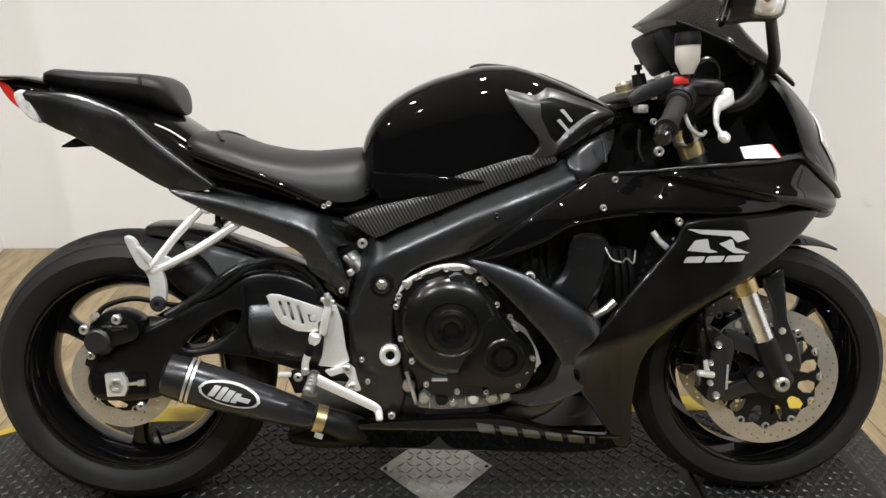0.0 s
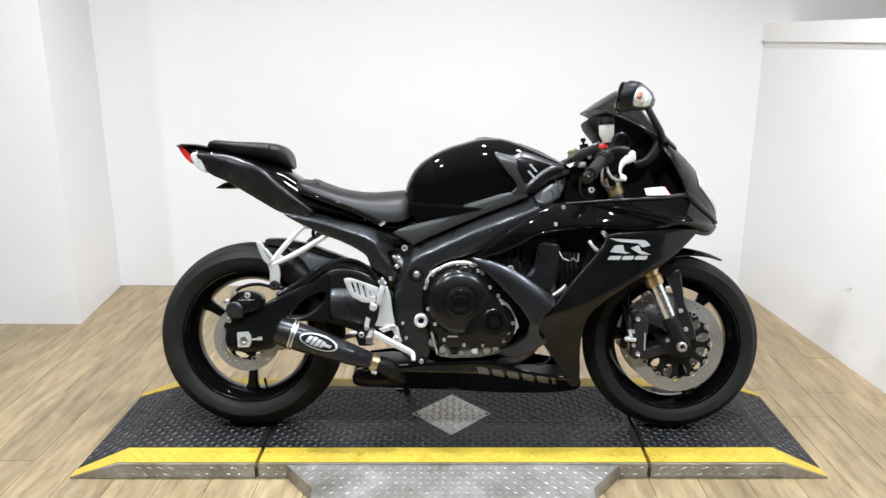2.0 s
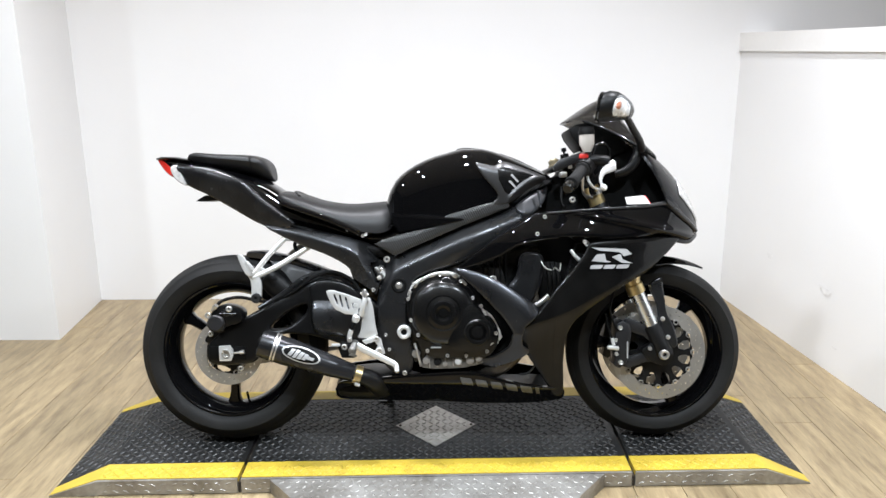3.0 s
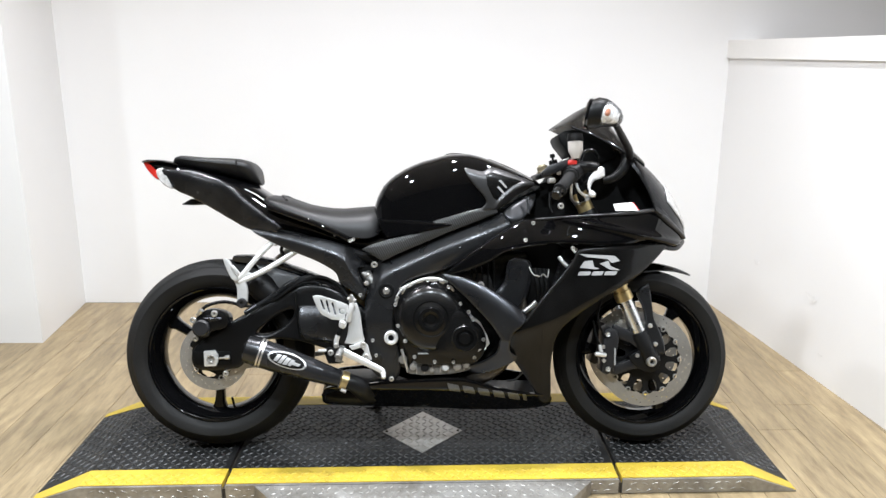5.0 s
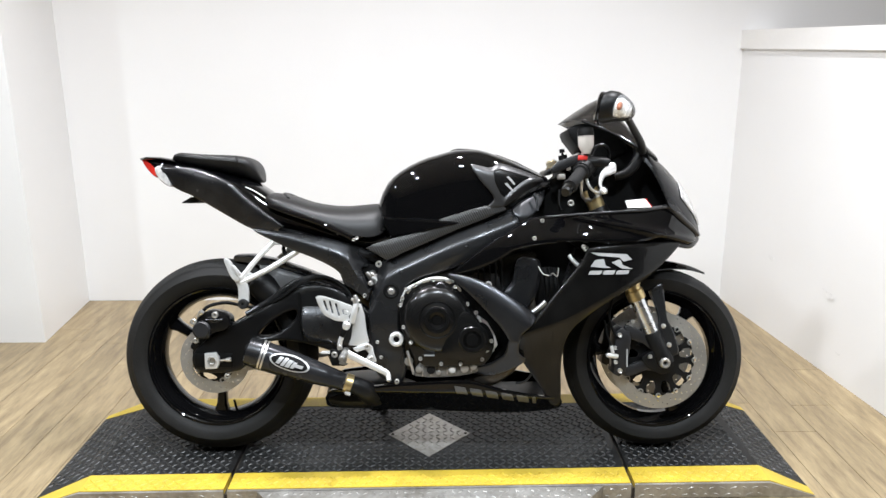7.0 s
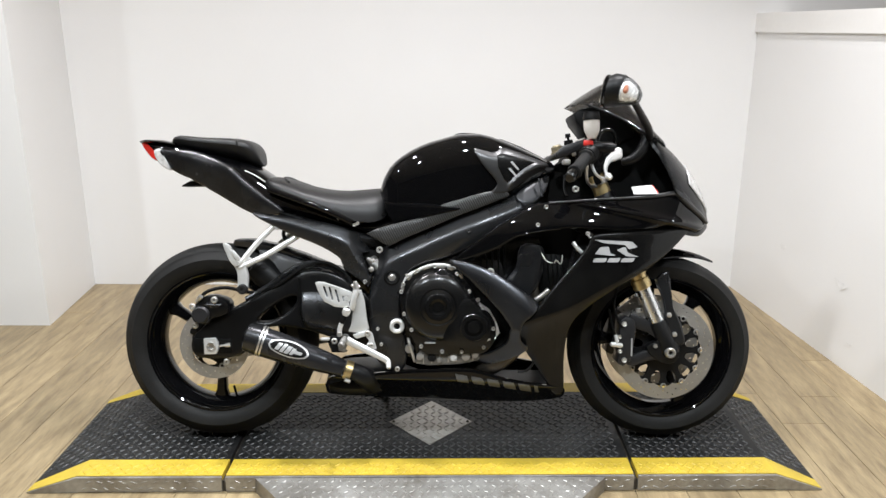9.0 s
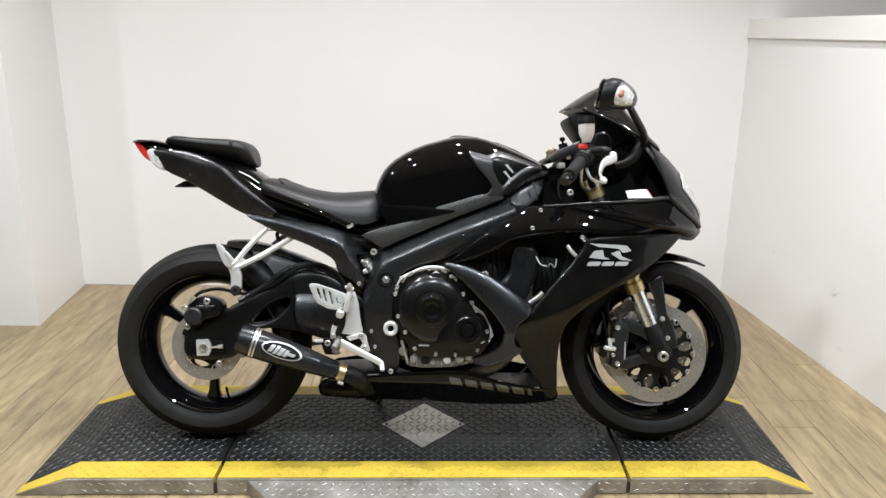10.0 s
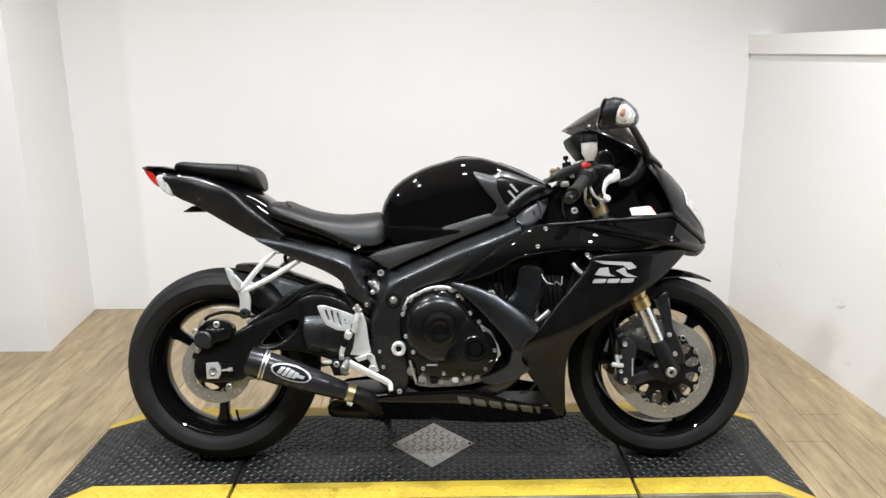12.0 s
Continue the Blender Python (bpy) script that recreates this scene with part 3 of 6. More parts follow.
def rod(a, c, radii, n=20):
    """A straight turned bar from a to c: (fraction along, radius) pairs."""
    a, c = Vector(a), Vector(c)
    m = (c - a).to_track_quat("Z", "Y").to_matrix().to_4x4()
    m.translation = a
    ln = (c - a).length
    b = bmesh.new()
    rings = [[b.verts.new(m @ Vector((r * math.cos(q), r * math.sin(q), t * ln))) for q in [k * math.tau / n for k in range(n)]] for t, r in radii]
    for p, q in zip(rings, rings[1:]):
        for k in range(n):
            b.faces.new((p[k], p[(k + 1) % n], q[(k + 1) % n], q[k]))
    b.faces.new(rings[0][::-1])
    b.faces.new(rings[-1])
    return b


def loft(rings):
    b = bmesh.new()
    vs = [[b.verts.new(p) for p in r] for r in rings]
    n = len(rings[0])
    for p, q in zip(vs, vs[1:]):
        for k in range(n):
            b.faces.new((p[k], p[(k + 1) % n], q[(k + 1) % n], q[k]))
    b.faces.new(vs[0][::-1])
    b.faces.new(vs[-1])
    return b


def hump(x, w, zb, zt, n=28, power=2.6, tuck=0.75):
    """A closed section across the machine: half width w, from zb to zt, drawn in to tuck at its foot."""
    mid = zb + (zt - zb) * 0.42
    pts = []
    for k in range(n):
        a = k * math.tau / n
        c, s = math.cos(a), math.sin(a)
        px = math.copysign(abs(c) ** (2 / power), c) * w
        pz = math.copysign(abs(s) ** (2 / power), s)
        z = mid + pz * ((zt - mid) if pz > 0 else (mid - zb))
        if pz < 0:
            px *= 1 + pz * (1 - tuck)
        pts.append((x, px, z))
    return pts


def bolt(parent, x, y, z, r=0.006, material=None, side=-1):
    """A domed bolt head, hollow at its centre; larger ones get a black disc as the hollow's shade."""
    prof = [(r * 0.32, 0.001), (r * 0.36, -0.0052), (r * 0.72, -0.006), (r * 0.93, -0.0045), (r, -0.002), (r, 0.003)]
    head = part("bolt", lathe([(q, -side * d) for q, d in prof], x, z, 14, y), material or BOLT, parent, "bright bolt head")
    if r > 0.0075 and parent is bike:
        part("socket", lathe([(0, 0.0), (r * 0.43, 0.0)], x, z, 6, y + side * 0.001), INNER, head)
    return head


def both(name, make, material, parent, label=""):
    """The same part on the right and on the left side."""
    r = part(name, make(-1), material, parent, label)
    part(name, make(1), material, parent, label)
    return r


bike = thing("motorcycle", "gloss black sport motorcycle leaning on its side stand on the lift", "motorcycle", pose(0, 0, P, -12, 0, 0))

# ---- wheels ----
RWX, RWZ, RR_ = -0.708, 0.312, 0.3095
FWX, FWZ, FR_ = 0.703, 0.295, 0.2915


def tyre(cx, cz, R, half, rim):
    outer = [(R - 0.0 - (abs(u) ** 2.3) * (half * 0.52), u * half) for u in [-1 + i / 8 for i in range(17)]]
    prof = [(rim + 0.002, -half * 0.72), (rim + 0.012, -half * 0.86), (rim + 0.03, -half * 0.97)] + outer + \
           [(rim + 0.03, half * 0.97), (rim + 0.012, half * 0.86), (rim + 0.002, half * 0.72), (rim - 0.006, half * 0.6), (rim - 0.006, -half * 0.6)]
    return lathe(prof, cx, cz, 96, closed=True)


def tread_band(cx, cz, R, half, lift_by, grooved):
    """The running surface, a millimetre proud; grooved: curved slots are left open in it."""
    n, m = 420, 18
    us = [-0.74 + 1.48 * j / m for j in range(m + 1)]
    b = bmesh.new()
    grid = []
    for k in range(n):
        c, q = math.cos(k * math.tau / n), math.sin(k * math.tau / n)
        grid.append([b.verts.new((cx + (R + lift_by - (abs(u) ** 2.3) * half * 0.52) * c, u * half, cz + (R + lift_by - (abs(u) ** 2.3) * half * 0.52) * q)) for u in us])
    for k in range(n):
        for j in range(m):
            side, far = (1, j - m // 2) if j >= m // 2 else (-1, m // 2 - 1 - j)
            if grooved and 1 <= far <= 7 and (k + far + far * far // 4 + (14 if side > 0 else 0)) % 28 == 0:
                continue
            b.faces.new((grid[k][j], grid[(k + 1) % n][j], grid[(k + 1) % n][j + 1], grid[k][j + 1]))
    return b


def rim_profile(rim, half):
    h = half * 0.74
    return [(rim + 0.008, -h), (rim + 0.009, -h + 0.004), (rim - 0.002, -h + 0.012), (rim - 0.012, -h + 0.02), (rim - 0.022, -h * 0.35), (rim - 0.022, h * 0.35),
            (rim - 0.012, h - 0.02), (rim - 0.002, h - 0.012), (rim + 0.009, h - 0.004), (rim + 0.008, h), (rim - 0.004, h), (rim - 0.018, h - 0.016),
            (rim - 0.030, h * 0.3), (rim - 0.030, -h * 0.3), (rim - 0.018, -h + 0.016), (rim - 0.004, -h)]


def spoke(cx, cz, ang, r0, r1, w0, w1, half):
    c, s = math.cos(ang), math.sin(ang)
    rings = []
    for t in (0, 0.12, 0.35, 0.6, 0.85, 1.0):
        r = r0 + (r1 - r0) * t
        w = w0 + (w1 - w0) * t + (0.014 * max(0, t - 0.8) / 0.2) + 0.012 * max(0, 0.15 - t) / 0.15
        d = half * (1 - 0.25 * t)
        ring = []
        for k in range(12):
            a = k * math.tau / 12
            u, v = math.copysign(abs(math.cos(a)) ** 0.6, math.cos(a)) * w, math.copysign(abs(math.sin(a)) ** 0.6, math.sin(a)) * d
            ring.append((cx + r * c - u * s, v, cz + r * s + u * c))
        rings.append(ring)
    return loft(rings)


def wheel(name, cx, cz, R, half, angles, hub, label):
    rim = 0.216
    w = part(name, lathe(rim_profile(rim, half), cx, cz, 96, closed=True), PAINT, bike, label)
    part("tyre", tyre(cx, cz, R, half, rim), RUBBER, w, "worn black road tyre")
    h = half * 0.74
    for s in (-1, 1):
        ring = [(rim + 0.004 + 0.006 * math.cos(k * math.tau / 10), s * (h + 0.001) + 0.006 * math.sin(k * math.tau / 10)) for k in range(10)]
        part("rim_lip", lathe(ring, cx, cz, 96, closed=True), PAINT, w, "rounded gloss rim lip")
    part("tread", tread_band(cx, cz, R, half, 0.0012, True), WORN, w, "dusty worn tread with fine grooves")
    # black band under the open slots: the grooves' shade put in as colour
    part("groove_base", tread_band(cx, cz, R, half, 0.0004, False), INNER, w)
    for a in angles:
        part("spoke", spoke(cx, cz, radians(a), 0.03, rim - 0.024, 0.016, 0.013, 0.026), PAINT, w)
    part("hub", lathe([(0.012, -hub), (0.034, -hub), (0.04, -hub * 0.7), (0.046, -hub * 0.5), (0.046, hub * 0.5), (0.04, hub * 0.7), (0.034, hub), (0.012, hub)], cx, cz, 32, closed=True), PAINT, w)
    return w


rear_wheel = wheel("rear_wheel", RWX, RWZ, RR_, 0.088, (148, 268, 28), 0.07, "gloss black rear wheel")
front_wheel = wheel("front_wheel", FWX, FWZ, FR_, 0.060, (52, 172, 292), 0.06, "gloss black front wheel")
part("valve", tube([(RWX + 0.045, -0.02, RWZ - 0.185), (RWX + 0.04, -0.03, RWZ - 0.15)], 0.004, 8), INNER, rear_wheel)


def rotor(cx, cz, y, r_out, r_in, count, rows, scallop, carrier_r, spokes, parent):
    ring_in = [(cx + (r_in + scallop * math.cos(k * math.tau / 96 * spokes)) * math.cos(k * math.tau / 96),
                cz + (r_in + scallop * math.cos(k * math.tau / 96 * spokes)) * math.sin(k * math.tau / 96)) for k in range(96)]
    holes = [ring_in]
    for k in range(count):
        a = k * math.tau / count
        rr = r_in + scallop + 0.006 + (r_out - r_in - scallop - 0.011) * ((k % rows) + 0.3) / rows
        holes.append(circle(cx + rr * math.cos(a), cz + rr * math.sin(a), 0.0026, 6))
    d = part("brake_disc", plate(circle(cx, cz, r_out, 96), y, y + 0.005, holes, 0.0), STEEL, parent, "drilled steel brake disc")
    petals = []
    for k in range(spokes):
        a = (k + 0.5) * math.tau / spokes
        da = math.tau / spokes * 0.33
        ri, ro = carrier_r + 0.30 * (r_in - carrier_r), r_in - scallop - 0.003
        petals.append([(cx + ri * math.cos(a - da * 0.6), cz + ri * math.sin(a - da * 0.6)), (cx + (ri + ro) / 2 * math.cos(a - da), cz + (ri + ro) / 2 * math.sin(a - da)),
                       (cx + ro * math.cos(a - da * 0.7), cz + ro * math.sin(a - da * 0.7)), (cx + (ro + 0.004) * math.cos(a), cz + (ro + 0.004) * math.sin(a)),
                       (cx + ro * math.cos(a + da * 0.7), cz + ro * math.sin(a + da * 0.7)), (cx + (ri + ro) / 2 * math.cos(a + da), cz + (ri + ro) / 2 * math.sin(a + da)),
                       (cx + ri * math.cos(a + da * 0.6), cz + ri * math.sin(a + da * 0.6)), (cx + (ri - 0.003) * math.cos(a), cz + (ri - 0.003) * math.sin(a))])
    part("carrier", plate(circle(cx, cz, r_in - scallop * 0.3, 72), y + 0.0005, y + 0.006, [circle(cx, cz, 0.03, 24)] + petals, 0.0), MATTE, d, "black disc carrier")
    for k in range(spokes):
        a = k * math.tau / spokes
        rr = r_in - scallop * 0.2
        part("rivet", lathe([(0.0052, -0.001), (0.0055, -0.0035), (0.0085, -0.0035), (0.0095, 0.0), (0.0095, 0.006)], cx + rr * math.cos(a), cz + rr * math.sin(a), 12, y), BOLT, d)
    return d


rotor(FWX, FWZ, -0.082, 0.155, 0.116, 60, 3, 0.006, 0.052, 12, front_wheel)
rotor(FWX, FWZ, 0.077, 0.155, 0.116, 60, 3, 0.006, 0.052, 12, front_wheel)
rotor(RWX, RWZ, -0.098, 0.110, 0.074, 40, 3, 0.004, 0.045, 5, rear_wheel)
part("sprocket", plate(circle(RWX, RWZ, 0.09, 64), 0.085, 0.092, [circle(RWX, RWZ, 0.045, 24)], 0.001), STEEL, rear_wheel, "steel rear sprocket")

# ---- swingarm, chain and rear brake ----
swing_outline = [(-0.772, 0.325), (-0.745, 0.362), (-0.681, 0.410), (-0.603, 0.447), (-0.533, 0.486), (-0.463, 0.530), (-0.393, 0.548), (-0.324, 0.536), (-0.270, 0.505),
                 (-0.205, 0.455), (-0.165, 0.41), (-0.165, 0.355), (-0.212, 0.310), (-0.273, 0.318), (-0.36, 0.345), (-0.429, 0.365), (-0.499, 0.372), (-0.555, 0.36),
                 (-0.596, 0.315), (-0.625, 0.278), (-0.727, 0.271), (-0.765, 0.285)]
swing_window = [(-0.566, 0.388), (-0.533, 0.424), (-0.481, 0.458), (-0.447, 0.466), (-0.449, 0.442), (-0.480, 0.410), (-0.52, 0.39)]
swing = both("swingarm", lambda s: skin(swing_outline, lambda x, z: 0.128 - 0.12 * max(0.0, z - 0.45), 0.028, [swing_window], 0.014, 0.009, 3, s), SWING, bike, "satin black cast swingarm")
part("crossbeam", box(-0.44, -0.30, -0.0955, 0.0955, 0.36, 0.50, 0.02), SATIN, swing)
part("seam", tube([(-0.436, -0.130, 0.525), (-0.434, -0.131, 0.45), (-0.425, -0.130, 0.372)], 0.0035, 8), INNER, swing)
part("cover", panel([(-0.425, 0.515), (-0.36, 0.525), (-0.29, 0.50), (-0.235, 0.455), (-0.225, 0.39), (-0.26, 0.345), (-0.35, 0.365), (-0.42, 0.385)],
                    lambda x, z: 0.143 - 2.6 * max(0.0, z - 0.42) ** 2 * 2, 0.01, 24, 14, 0.010), SATIN, swing, "smooth black swingarm cover")
part("brace", tube([(-0.603, -0.108, 0.452), (-0.53, -0.108, 0.495), (-0.463, -0.108, 0.545), (-0.40, -0.108, 0.566), (-0.34, -0.108, 0.556), (-0.285, -0.108, 0.522)], 0.011, 10), SATIN, swing)
part("axle_slot", plate([(-0.762, 0.334), (-0.645, 0.334), (-0.645, 0.290), (-0.762, 0.290)], -0.1315, -0.127, (), 0.001), INNER, swing)
adj = part("axle_block", plate([(-0.729, 0.336), (-0.694, 0.338), (-0.684, 0.324), (-0.684, 0.302), (-0.691, 0.288), (-0.727, 0.287)], -0.142, -0.1285,
                               [circle(-0.706, 0.312, 0.011, 16)], 0.002), SILVER, swing, "bare aluminium axle adjuster")
part("axle_end", lathe([(0, 0.002), (0.009, 0.002), (0.0115, -0.008), (0.0145, -0.008), (0.0145, 0.01)], -0.706, 0.312, 6, -0.138), STEEL, adj)
part("adjuster_screw", rod((-0.684, -0.135, 0.312), (-0.648, -0.135, 0.316), [(0, 0.0035), (0.6, 0.0035), (0.6, 0.007), (1, 0.007)], 10), BOLT, adj)
for bx, bz in ((-0.690, 0.458), (-0.662, 0.262), (-0.757, 0.375)):
    bolt(swing, bx, -0.146 if bz > 0.4 else -0.13, bz, 0.0095)
part("chain", plate([(-0.80, 0.37), (-0.71, 0.402), (-0.12, 0.43), (-0.10, 0.33), (-0.71, 0.222), (-0.80, 0.26)], 0.094, 0.106,
                    [[(-0.79, 0.36), (-0.71, 0.386), (-0.13, 0.415), (-0.11, 0.345), (-0.71, 0.238), (-0.79, 0.27)]], 0.0), STEEL, bike, "oily steel drive chain")
rcal = part("rear_caliper", plate([(-0.757, 0.427), (-0.740, 0.455), (-0.717, 0.468), (-0.678, 0.464), (-0.650, 0.446), (-0.655, 0.415), (-0.700, 0.400), (-0.713, 0.383), (-0.748, 0.386), (-0.762, 0.405)],
                                  -0.150, -0.085, (), 0.008, 3), SWING, bike, "matt black rear brake caliper")
part("piston_cover", lathe([(0, -0.012), (0.022, -0.012), (0.027, -0.006), (0.027, 0.01)], -0.732, 0.412, 24, -0.150), CASTING, rcal)
for bx, bz in ((-0.757, 0.437), (-0.690, 0.458)):
    bolt(rcal, bx, -0.153, bz, 0.0105)
part("pad_window", plate([(-0.715, 0.452), (-0.685, 0.452), (-0.675, 0.436), (-0.70, 0.432), (-0.716, 0.438)], -0.1525, -0.149, (), 0.001), SATIN, rcal)
part("pad_pin", rod((-0.72, -0.154, 0.443), (-0.668, -0.154, 0.443), [(0, 0.003), (1, 0.003)], 8), SATIN, rcal, "bright pad pin")
part("caliper_rib", plate([(-0.758, 0.398), (-0.748, 0.392), (-0.71, 0.388), (-0.704, 0.396), (-0.712, 0.402), (-0.745, 0.404)], -0.156, -0.149, (), 0.002), SATIN, rcal)
part("bleed_nipple", rod((-0.745, -0.15, 0.452), (-0.728, -0.158, 0.470), [(0, 0.005), (0.5, 0.005), (0.5, 0.0075), (1, 0.0075)], 10), BOLT, rcal)
part("caliper_bracket", plate([(-0.77, 0.37), (-0.71, 0.395), (-0.65, 0.43), (-0.62, 0.40), (-0.64, 0.35), (-0.77, 0.34)], -0.112, -0.100, (), 0.003, 3), MATTE, rcal)
part("brake_hose", tube([(-0.742, -0.135, 0.455), (-0.72, -0.125, 0.480), (-0.669, -0.105, 0.490), (-0.608, -0.1, 0.477), (-0.56, -0.112, 0.478), (-0.498, -0.124, 0.503),
                         (-0.428, -0.124, 0.553), (-0.359, -0.124, 0.572), (-0.30, -0.13, 0.545), (-0.268, -0.14, 0.505)], 0.0055, 8), INNER, bike, "black rear brake hose")
part("hugger", loft([[(x + h * 0.25 * k, y, z + h * k) for y, h in ((-0.055, 0.002), (-0.045, 0.008), (0.0, 0.010), (0.045, 0.008), (0.055, 0.002), (0.05, -0.016), (-0.05, -0.016))] for x, z, k in
                     ((-0.655, 0.630, 0.7), (-0.61, 0.628, 1), (-0.53, 0.611, 1), (-0.441, 0.580, 1), (-0.37, 0.552, 1), (-0.316, 0.528, 0.9))]), SATIN, bike, "dark grey tyre hugger")
part("hugger_side", panel([(-0.575, 0.602), (-0.52, 0.596), (-0.44, 0.572), (-0.37, 0.548), (-0.315, 0.520), (-0.30, 0.49), (-0.36, 0.50), (-0.42, 0.522), (-0.48, 0.523), (-0.53, 0.54)], lambda x, z: 0.062 + 0.25 * (0.61 - z), 0.006, 30, 10, 0.006, smooth=2), HUGGER, bike,
     "grey side of the tyre hugger")
part("silencer_box", rod((-0.585, -0.06, 0.560), (-0.520, -0.06, 0.500), [(0, 0.03), (0.06, 0.043), (0.5, 0.047), (0.94, 0.043), (1, 0.03)], 24), MATTE, bike, "rounded black canister")
part("shock", rod((-0.30, 0.0, 0.66), (-0.20, 0.0, 0.34), [(0, 0.02), (0.1, 0.02), (0.1, 0.035), (0.7, 0.035), (0.7, 0.016), (1, 0.016)], 20), GOLD, bike, "coil shock absorber")
for ax_, az_, cx_, cz_, r_, m_ in ((-0.222, 0.588, -0.207, 0.572, 0.0065, "g"), (-0.213, 0.560, -0.206, 0.548, 0.008, "s"), (-0.206, 0.585, -0.199, 0.577, 0.005, "s")):
    part("hose_union", rod((ax_, -0.158, az_), (cx_, -0.158, cz_), [(0, r_ * 0.7), (0.2, r_), (0.8, r_), (1, r_ * 0.7)], 12), CASTGREY if m_ == "g" else STEEL, bike, "brass and steel hose union")
part("reservoir", rod((-0.215, -0.105, 0.585), (-0.190, -0.115, 0.545), [(0, 0.014), (0.1, 0.017), (0.9, 0.017), (1, 0.012)], 16), CASTGREY, bike, "grey shock reservoir")
stand = part("side_stand", tube([(-0.13, 0.15, 0.24), (-0.17, 0.21, 0.13), (-0.21, 0.262, 0.058)], 0.011, 12), SATIN, bike, "black side stand")
part("foot", box(-0.245, -0.185, 0.245, 0.29, 0.050, 0.060, 0.003), SATIN, stand)

# ---- engine ----
engine = part("engine", plate([(-0.125, 0.55), (-0.06, 0.59), (0.057, 0.606), (0.18, 0.585), (0.225, 0.50), (0.235, 0.40), (0.214, 0.33), (0.15, 0.262), (-0.045, 0.257), (-0.105, 0.285), (-0.135, 0.40)],
                              -0.15, 0.15, (), 0.012), ENGINE, bike, "black engine")
case_outline = [(-0.117, 0.498), (-0.103, 0.524), (-0.075, 0.544), (-0.036, 0.561), (0.015, 0.563), (0.052, 0.55), (0.078, 0.508), (0.112, 0.452), (0.150, 0.423), (0.168, 0.381),
                (0.160, 0.338), (0.135, 0.308), (0.092, 0.302), (-0.01, 0.300), (-0.052, 0.308), (-0.081, 0.345), (-0.112, 0.413)]
case = part("clutch_case", plate(case_outline, -0.186, -0.148, (), 0.006, 4), ENGINE, engine, "gloss black clutch case")
part("gasket_edge", plate([(x * 1.03 - 0.0005, 0.437 + (z - 0.437) * 1.03) for x, z in case_outline], -0.166, -0.149, (), 0.002, 4), SATIN, engine)
part("clutch_cover", lathe([(0, -0.030), (0.014, -0.030), (0.016, -0.027), (0.024, -0.029), (0.027, -0.040), (0.036, -0.040), (0.041, -0.027), (0.052, -0.024), (0.056, -0.027), (0.080, -0.023), (0.094, -0.016),
                            (0.102, -0.006), (0.108, 0.004), (0.112, 0.008)], -0.006, 0.447, 64, -0.186), ENGINE, case, "round gloss black clutch cover")
part("starter_cover", lathe([(0, -0.022), (0.018, -0.022), (0.020, -0.018), (0.026, -0.018), (0.028, -0.022), (0.038, -0.022), (0.044, -0.016), (0.050, 0.0), (0.053, 0.004)], 0.100, 0.386, 48, -0.194), ENGINE, case,
     "small round cover")
part("cover_web", plate([(0.01, 0.35), (0.075, 0.325), (0.135, 0.338), (0.15, 0.40), (0.12, 0.435), (0.07, 0.47)], -0.212, -0.182, (), 0.009, 4), ENGINE, case)
part("filler_cap", lathe([(0, -0.01), (0.012, -0.01), (0.015, -0.007), (0.015, 0.01)], 0.005, 0.545, 10, -0.19), SATIN, case)
for bx, bz in ((-0.016, 0.566), (-0.069, 0.552), (-0.099, 0.538), (-0.111, 0.512), (-0.117, 0.490), (-0.108, 0.423), (-0.086, 0.375), (-0.057, 0.325), (0.006, 0.309), (0.065, 0.309), (0.131, 0.322),
               (0.160, 0.379), (0.127, 0.442), (0.113, 0.466), (0.086, 0.492), (0.05, 0.545)):
    bolt(case, bx, -0.189, bz, 0.0062)
part("case_rib", tube([(-0.115, -0.180, 0.50), (-0.098, -0.180, 0.535), (-0.066, -0.180, 0.554), (-0.03, -0.180, 0.568), (0.012, -0.180, 0.570), (0.045, -0.178, 0.558)], 0.0050, 10), SILVER, case,
     "bare edge of the case")
for bx, bz, w, h, tilt in ((-0.092, 0.533, 0.011, 0.005, 0.9), (-0.070, 0.550, 0.012, 0.0045, 0.6), (-0.040, 0.563, 0.013, 0.005, 0.3), (0.003, 0.567, 0.014, 0.006, 0.0), (0.030, 0.562, 0.010, 0.007, -0.4), (0.060, 0.540, 0.012, 0.005, -0.9), (-0.112, 0.500, 0.009, 0.004, 1.3)):
    c, q = math.cos(tilt), math.sin(tilt)
    part("case_lug", plate([(bx + u * w * c - v * h * q, bz + u * w * q + v * h * c) for u, v in ((-1, -0.6), (-0.6, -1), (0.7, -0.9), (1, -0.3), (0.8, 0.8), (0.1, 1), (-0.8, 0.7))], -0.187, -0.176, (), 0.002), STEEL, engine, "bare cast lug")
part("cover_edge", plate([(0.118, 0.455), (0.150, 0.432), (0.172, 0.392), (0.180, 0.365), (0.170, 0.352), (0.160, 0.383), (0.146, 0.420), (0.118, 0.445)], -0.180, -0.150, (), 0.002), SILVER, engine, "bare cast bracket")
part("oil_pan", plate([(-0.075, 0.268), (-0.055, 0.312), (-0.03, 0.302), (0.03, 0.300), (0.10, 0.300), (0.128, 0.312), (0.145, 0.318), (0.13, 0.288), (0.09, 0.272), (0.02, 0.264)], -0.172, -0.12, (), 0.004, 2), CASTGREY, engine,
     "bare grey oil pan flange")
part("drain_plug", lathe([(0, -0.01), (0.009, -0.01), (0.012, -0.006), (0.012, 0.01)], 0.040, 0.288, 12, -0.172), SILVER, engine)
part("sight_glass", lathe([(0, -0.004), (0.012, -0.004), (0.014, -0.001), (0.014, 0.01)], -0.094, 0.310, 24, -0.155), STEEL, engine)
